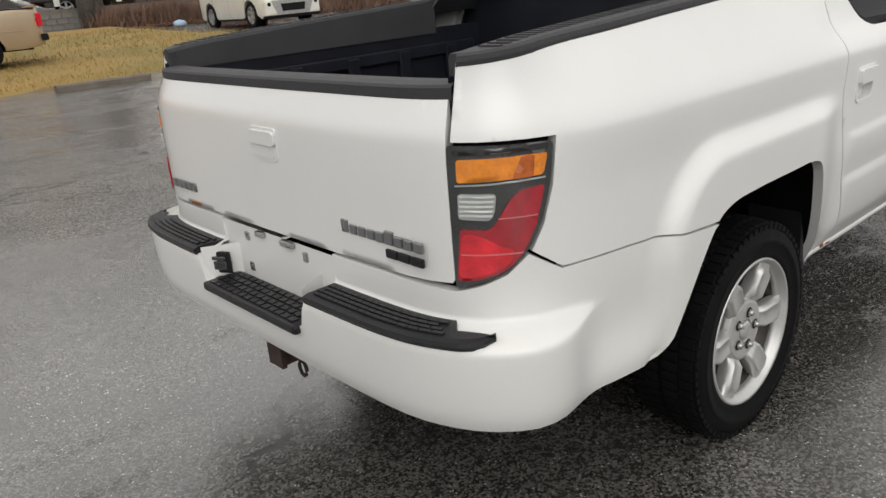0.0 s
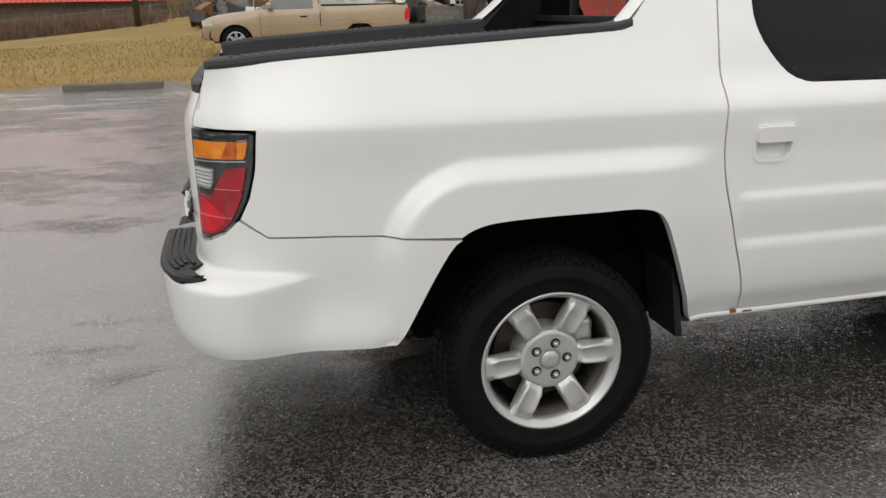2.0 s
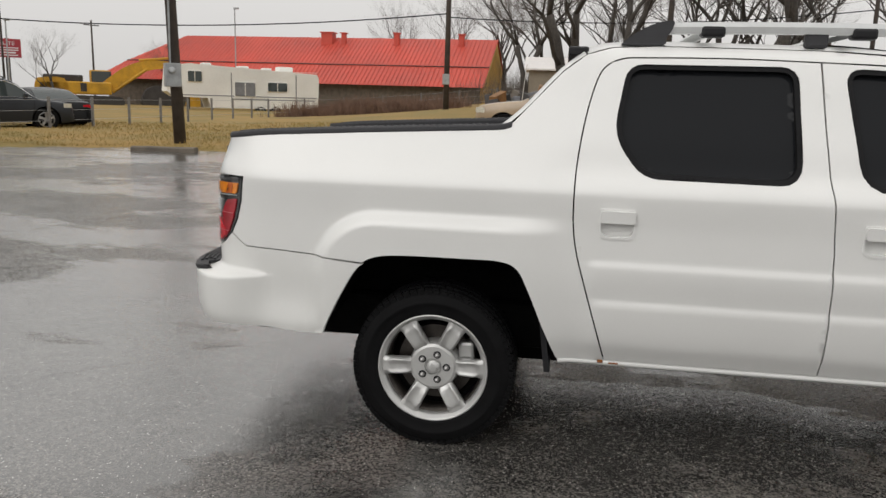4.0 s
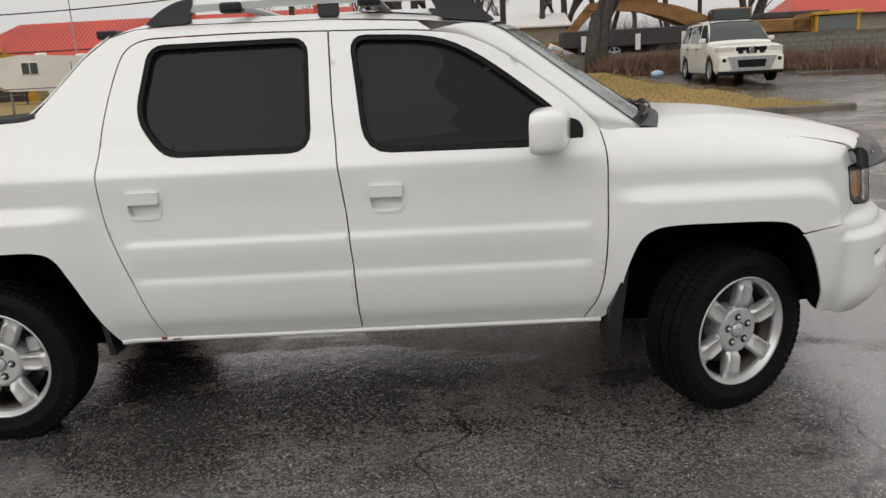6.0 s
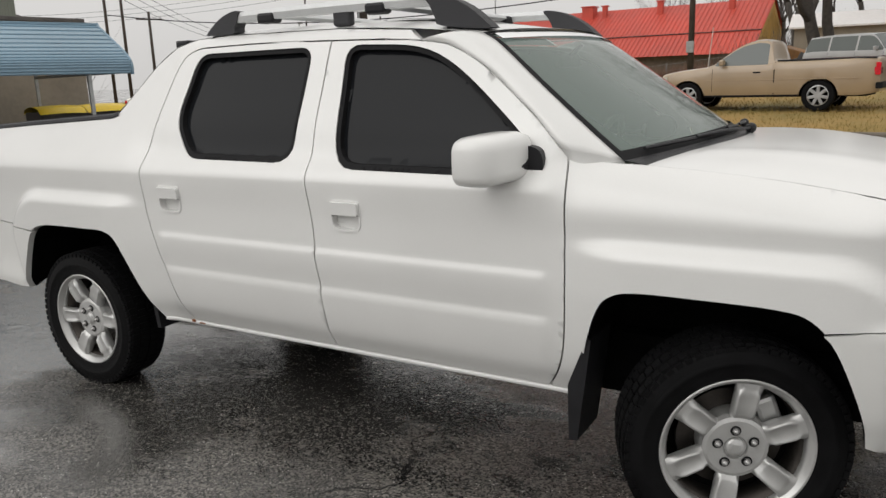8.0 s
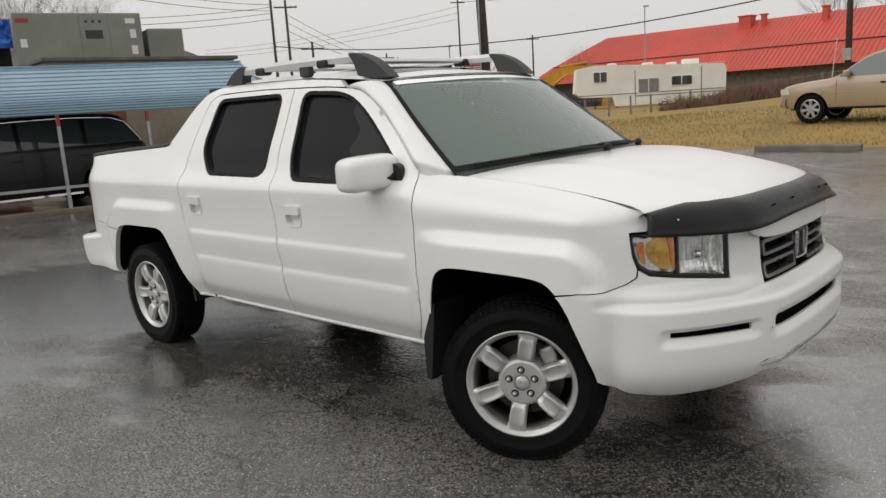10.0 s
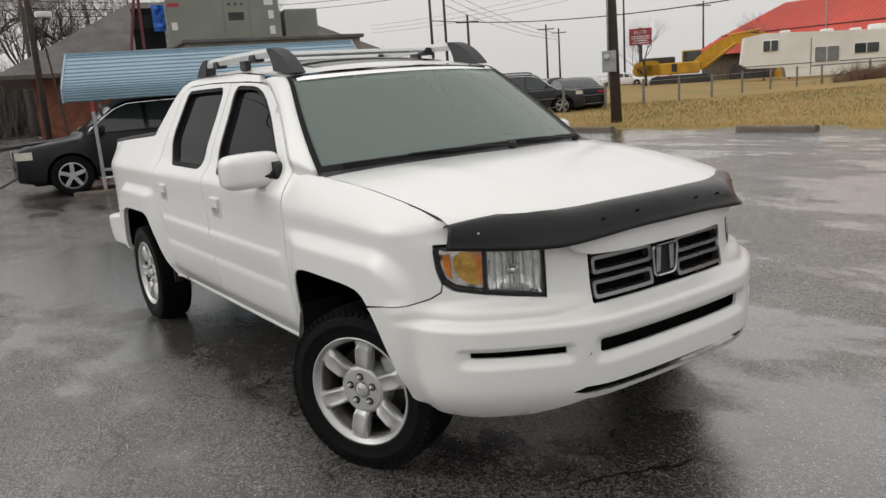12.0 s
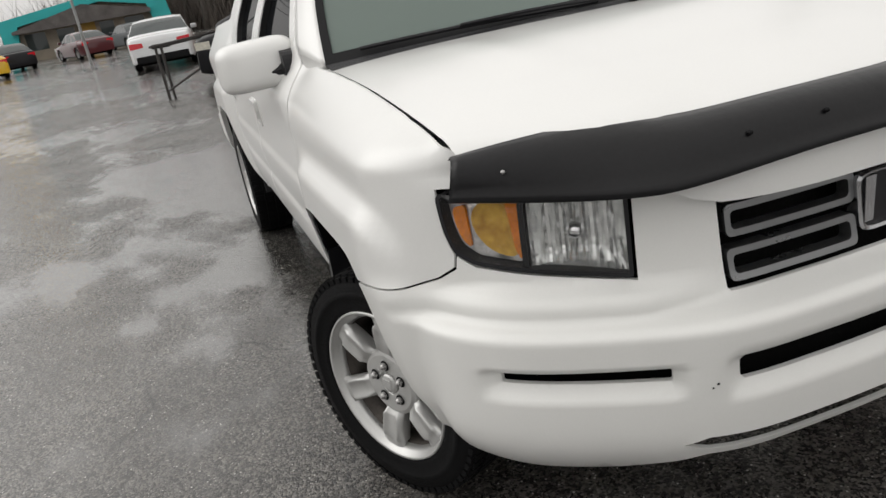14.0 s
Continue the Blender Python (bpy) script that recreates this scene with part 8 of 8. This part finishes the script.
for k, y in enumerate((0.45, 1.95, 3.45, 5.0)):
    bm = bmesh.new()
    box(bm, -0.035, 0.035, y - 0.03, y + 0.03, 0, 1.75, 0.005)
    po = part("post", bm, GALV, cp)
    if k < 3:
        bm = bmesh.new()
        box(bm, 0.036, 0.042, y - 0.03, y + 0.03, 1.52, 1.70)
        box(bm, -0.0425, -0.036, y - 0.03, y + 0.03, 1.52, 1.70)
        part("warning_label", bm, SIGN_RED, po)
bm = bmesh.new()
for y in (0.2, Lc - 0.2):
    box(bm, -4.75, -4.68, y - 0.03, y + 0.03, 0, 2.1)
    box(bm, -4.7, 0, y - 0.02, y + 0.02, 1.72, 1.78)
box(bm, -0.02, 0.02, 0.45, 5.0, 0.42, 0.47)
part("frame", bm, GALV, cp)
bm = bmesh.new()
box(bm, -0.12, 0.12, -0.1, Lc + 0.1, -0.02, 0.07, 0.02)
o = part("kerb", bm, CONCRETE)
o.matrix_basis = cp.matrix_basis.copy()
tagged(o, "low concrete kerb along the carport posts", "kerb", kind="structure")

# waste bin with yellow lid under the carport
wb = thing("waste_bin", "dark waste container with a bright yellow plastic lid", "waste bin", (-13.7, 7.5, 0), -16.5)
bm = bmesh.new()
prism(bm, rounded([(-0.48, 0.08), (0.48, 0.08), (0.55, 1.02), (-0.55, 1.02)], 0.04), -0.92, 0.92)
part("container", bm, DARK_STEEL, wb)
for y0 in (-0.95, 0.01):
    bm = bmesh.new()
    grid(bm, [[(x, y0 + 0.94 * f, 1.04 + 0.10 * (1 - (x / 0.6) ** 2) + 0.02 * math.sin(f * math.pi) - (0.06 if abs(x) > 0.57 else 0)) for f in np.linspace(0, 1, 7)] for x in np.linspace(-0.6, 0.6, 11)])
    part("lid", bm, YELLOW_LID, wb, "yellow plastic lid", smooth=True)
for y in (-0.7, 0.7):
    part("foot", boxes((-0.45, 0.45, y - 0.06, y + 0.06, 0.0, 0.09)), DARK_STEEL, wb)

# building behind the carport: brick walls, grey hip roof, rooftop unit
bd2 = thing("shop_building", "brick building with a grey shingled hip roof", "building", (-30.0, 1.5, 0), -8)
bm = bmesh.new()
box(bm, -2.0, 6.6, 1.0, 12.5, 0, 2.9)
part("wall", bm, BRICK_RED, bd2)
bm = bmesh.new()
grid(bm, [[(7.4, 0.0, 2.75), (3.2, 4.6, 5.3), (-2.6, 0.0, 2.75)], [(7.4, 13.5, 2.75), (3.2, 9.2, 5.3), (-2.6, 13.5, 2.75)]])
grid(bm, [[(7.4, 0.0, 2.75), (-2.6, 0.0, 2.75)], [(3.2, 4.6, 5.3), (3.19, 4.6, 5.3)]])
grid(bm, [[(7.4, 13.5, 2.75), (-2.6, 13.5, 2.75)], [(3.2, 9.2, 5.3), (3.19, 9.2, 5.3)]])
part("roof", bm, SHINGLE, bd2)
bm = bmesh.new()
box(bm, -2.6, 7.4, 0.0, 13.5, 2.62, 2.75)
part("eave", bm, EAVE, bd2)
bm = bmesh.new()
for y0, y1, mt in ((6.9, 8.6, 0),):
    box(bm, 6.58, 6.66, y0, y1, 0.9, 2.2)
part("window", bm, CAR_GLASS, bd2)
annex = thing("tan_annex", "plain tan block annex behind the carport", "building", (-17.2, 4.6, 0), -8)
bm = bmesh.new()
box(bm, -2.6, 1.2, -0.2, 4.6, 0, 3.05)
part("wall", bm, TAN_WALL, annex)
bm = bmesh.new()
box(bm, -2.7, 1.3, -0.3, 4.7, 3.05, 3.15, 0.02)
part("roof_edge", bm, SHINGLE, annex)
bm = bmesh.new()
box(bm, 1.19, 1.23, 0.6, 1.5, 0, 2.1)
part("brick_pier", bm, BRICK_RED, annex)
ac = thing("rooftop_unit", "large greenish-grey rooftop air-conditioning unit", "air conditioner", (-19.1, 4.75, 3.15), -18)
bm = bmesh.new()
box(bm, -1.7, 0, 0, 3.25, 0.05, 1.42, 0.025)
bd = part("casing", bm, UNIT_GREY, ac)
for y0, y1 in ((0.04, 1.6), (1.64, 2.35), (2.39, 3.2)):
    bm = bmesh.new()
    box(bm, -0.005, 0.012, y0, y1, 0.1, 1.38, 0.006)
    part("panel", bm, UNIT_GREY, bd)
bm = bmesh.new()
for y, z, w, h in ((0.22, 1.22, 0.16, 0.055), ):
    box(bm, 0.012, 0.02, y - w, y + w, z - h, z + h)
part("maker_label", bm, SIGN_RED, bd)
for y, z, w, h in ((0.2, 0.62, 0.08, 0.11), (2.95, 1.20, 0.13, 0.07), (3.0, 0.85, 0.08, 0.12), (3.0, 0.4, 0.08, 0.12)):
    bm = bmesh.new()
    box(bm, 0.012, 0.02, y - w, y + w, z - h, z + h)
    part("notice_label", bm, SIGN_WHITE, bd)
bm = bmesh.new()
box(bm, 0.012, 0.02, 1.75, 2.2, 0.72, 0.95)
for y in (1.8, 1.98, 2.16):
    box(bm, 0.012, 0.024, y - 0.035, y + 0.035, 1.15, 1.22)
part("vent_grille", bm, DARK_STEEL, bd)
bm = bmesh.new()
box(bm, -1.2, -0.1, 3.4, 4.4, 0.05, 1.0, 0.03)
side_unit = part("side_unit", bm, UNIT_GREY, ac)
for k in range(12):
    part("rib", boxes((-0.1, -0.085, 3.45 + 0.078 * k, 3.48 + 0.078 * k, 0.15, 0.92)), UNIT_GREY, side_unit)
bm = bmesh.new()
grid(bm, [[(-1.2 + 0.1 * noise.noise((a * 3, b * 3, 1)), -0.12 - 0.9 * a, 0.1 + 1.2 * b) for b in np.linspace(0, 1, 7)] for a in np.linspace(0, 1, 7)])
o = part("cover", bm, GASKET, ac)
bm = bmesh.new()
grid(bm, [[(-0.5 + 0.12 * noise.noise((a * 4, b * 4, 2)), -0.05 - 0.35 * a, 0.55 + 0.75 * b) for b in np.linspace(0, 1, 7)] for a in np.linspace(0, 1, 5)])
part("tarp", bm, BLUE_TARP, ac)
for y0, y1 in ((2.57, 3.67), (3.4, 3.38)):
    bm = bmesh.new()
    tube(bm, [(-16.1, y0 - 0.25, -0.02), (-16.6, y1, 6.5)], 0.042, 6)
    tagged(part("steel_brace", bm, material("red_oxide_steel", (0.11, 0.02, 0.02), 0.6)), "slanting dark red steel pole", "pole", "steel poles")

# pipe railing and security camera post
rl = thing("pipe_railing", "rusty dark pipe railing on two posts", "railing", (-11.4, -1.25, 0), 0)
bm = bmesh.new()
for x, y in ((0, 0), (-0.35, 0.1)):
    tube(bm, [(x, y, 0), (x, y, 0.98)], 0.026, 8)
part("post", bm, DARK_STEEL, rl)
bm = bmesh.new()
tube(bm, [(0.05, -0.1, 0.96), (-0.9, 2.2, 1.05)], 0.021, 8)
tube(bm, [(-0.35, 0.1, 0.93), (-0.9, 1.9, 1.0)], 0.021, 8)
part("top_rail", bm, DARK_STEEL, rl)
bm = bmesh.new()
tube(bm, [(0.0, 0.0, 0.15), (-0.7, 1.5, 0.75)], 0.02, 8)
part("lower_rail", bm, DARK_STEEL, rl)
cm = thing("camera_post", "thin leaning post with a white security camera", "camera post", (-19, 1.4, 0), 0)
bm = bmesh.new()
tube(bm, [(0, 0.3, 0), (0, 0, 3.6), (0, 0.1, 4.1)], 0.028, 6)
part("post", bm, DARK_STEEL, cm)
bm = bmesh.new()
box(bm, -0.1, 0.1, -0.1, 0.3, 4.05, 4.2, 0.03)
part("camera", bm, SIGN_WHITE, cm)
pole((-17.55, 0.9), 8.5, 0.085, "slim leaning wooden pole beside the shop", lean=(0.35, 0.05))

# teal shop front far across the lot
tl = thing("teal_shop", "low shop with a bright teal gabled fascia", "building", (-66.5, -11.1, 0), 0)
part("wall", boxes((0, 5.4, 0.2, 11.2, 0, 2.6)), TAN_WALL, tl)
bm = bmesh.new()
prism(bm, [(0, 0), (0, 3.0), (7.4, 3.95), (11.6, 3.05), (11.9, 0.6), (10.6, 0.6), (10.2, 2.6), (7.0, 3.3), (1.2, 2.5), (0.8, 0)], 5.5, 6.0, "yz")
part("fascia", bm, TEAL, tl)
bm = bmesh.new()
prism(bm, [(0.8, 2.2), (5.8, 3.3), (10.4, 2.3), (10.4, 2.0), (0.8, 2.0)], 5.6, 6.6, "yz")
part("porch_roof", bm, SHINGLE, tl)
bm = bmesh.new()
prism(bm, [(0.6, 0), (0.6, 2.5), (7.2, 3.45), (10.6, 2.7), (10.6, 0)], 5.4, 5.49, "yz")
part("front_wall", bm, TAN_WALL, tl)
for y0, y1 in ((1.4, 2.8), (3.6, 4.8), (6.6, 7.6), (8.4, 9.8)):
    part("window", boxes((5.38, 5.5, y0, y1, 0.7, 1.9)), CAR_GLASS, tl)
part("orange_panel", boxes((5.38, 5.56, 5.3, 6.3, 0.0, 2.0)), YELLOW_SIDING, tl)

# unseen plain wall, added behind the camera to darken reflections in glass and paint
bm = bmesh.new()
box(bm, -60, 60, -24.2, -24.0, 0, 3.2)
tagged(part("wall_south", bm, BLOCK), "plain unseen wall added behind the camera to darken reflections", "wall", kind="structure")
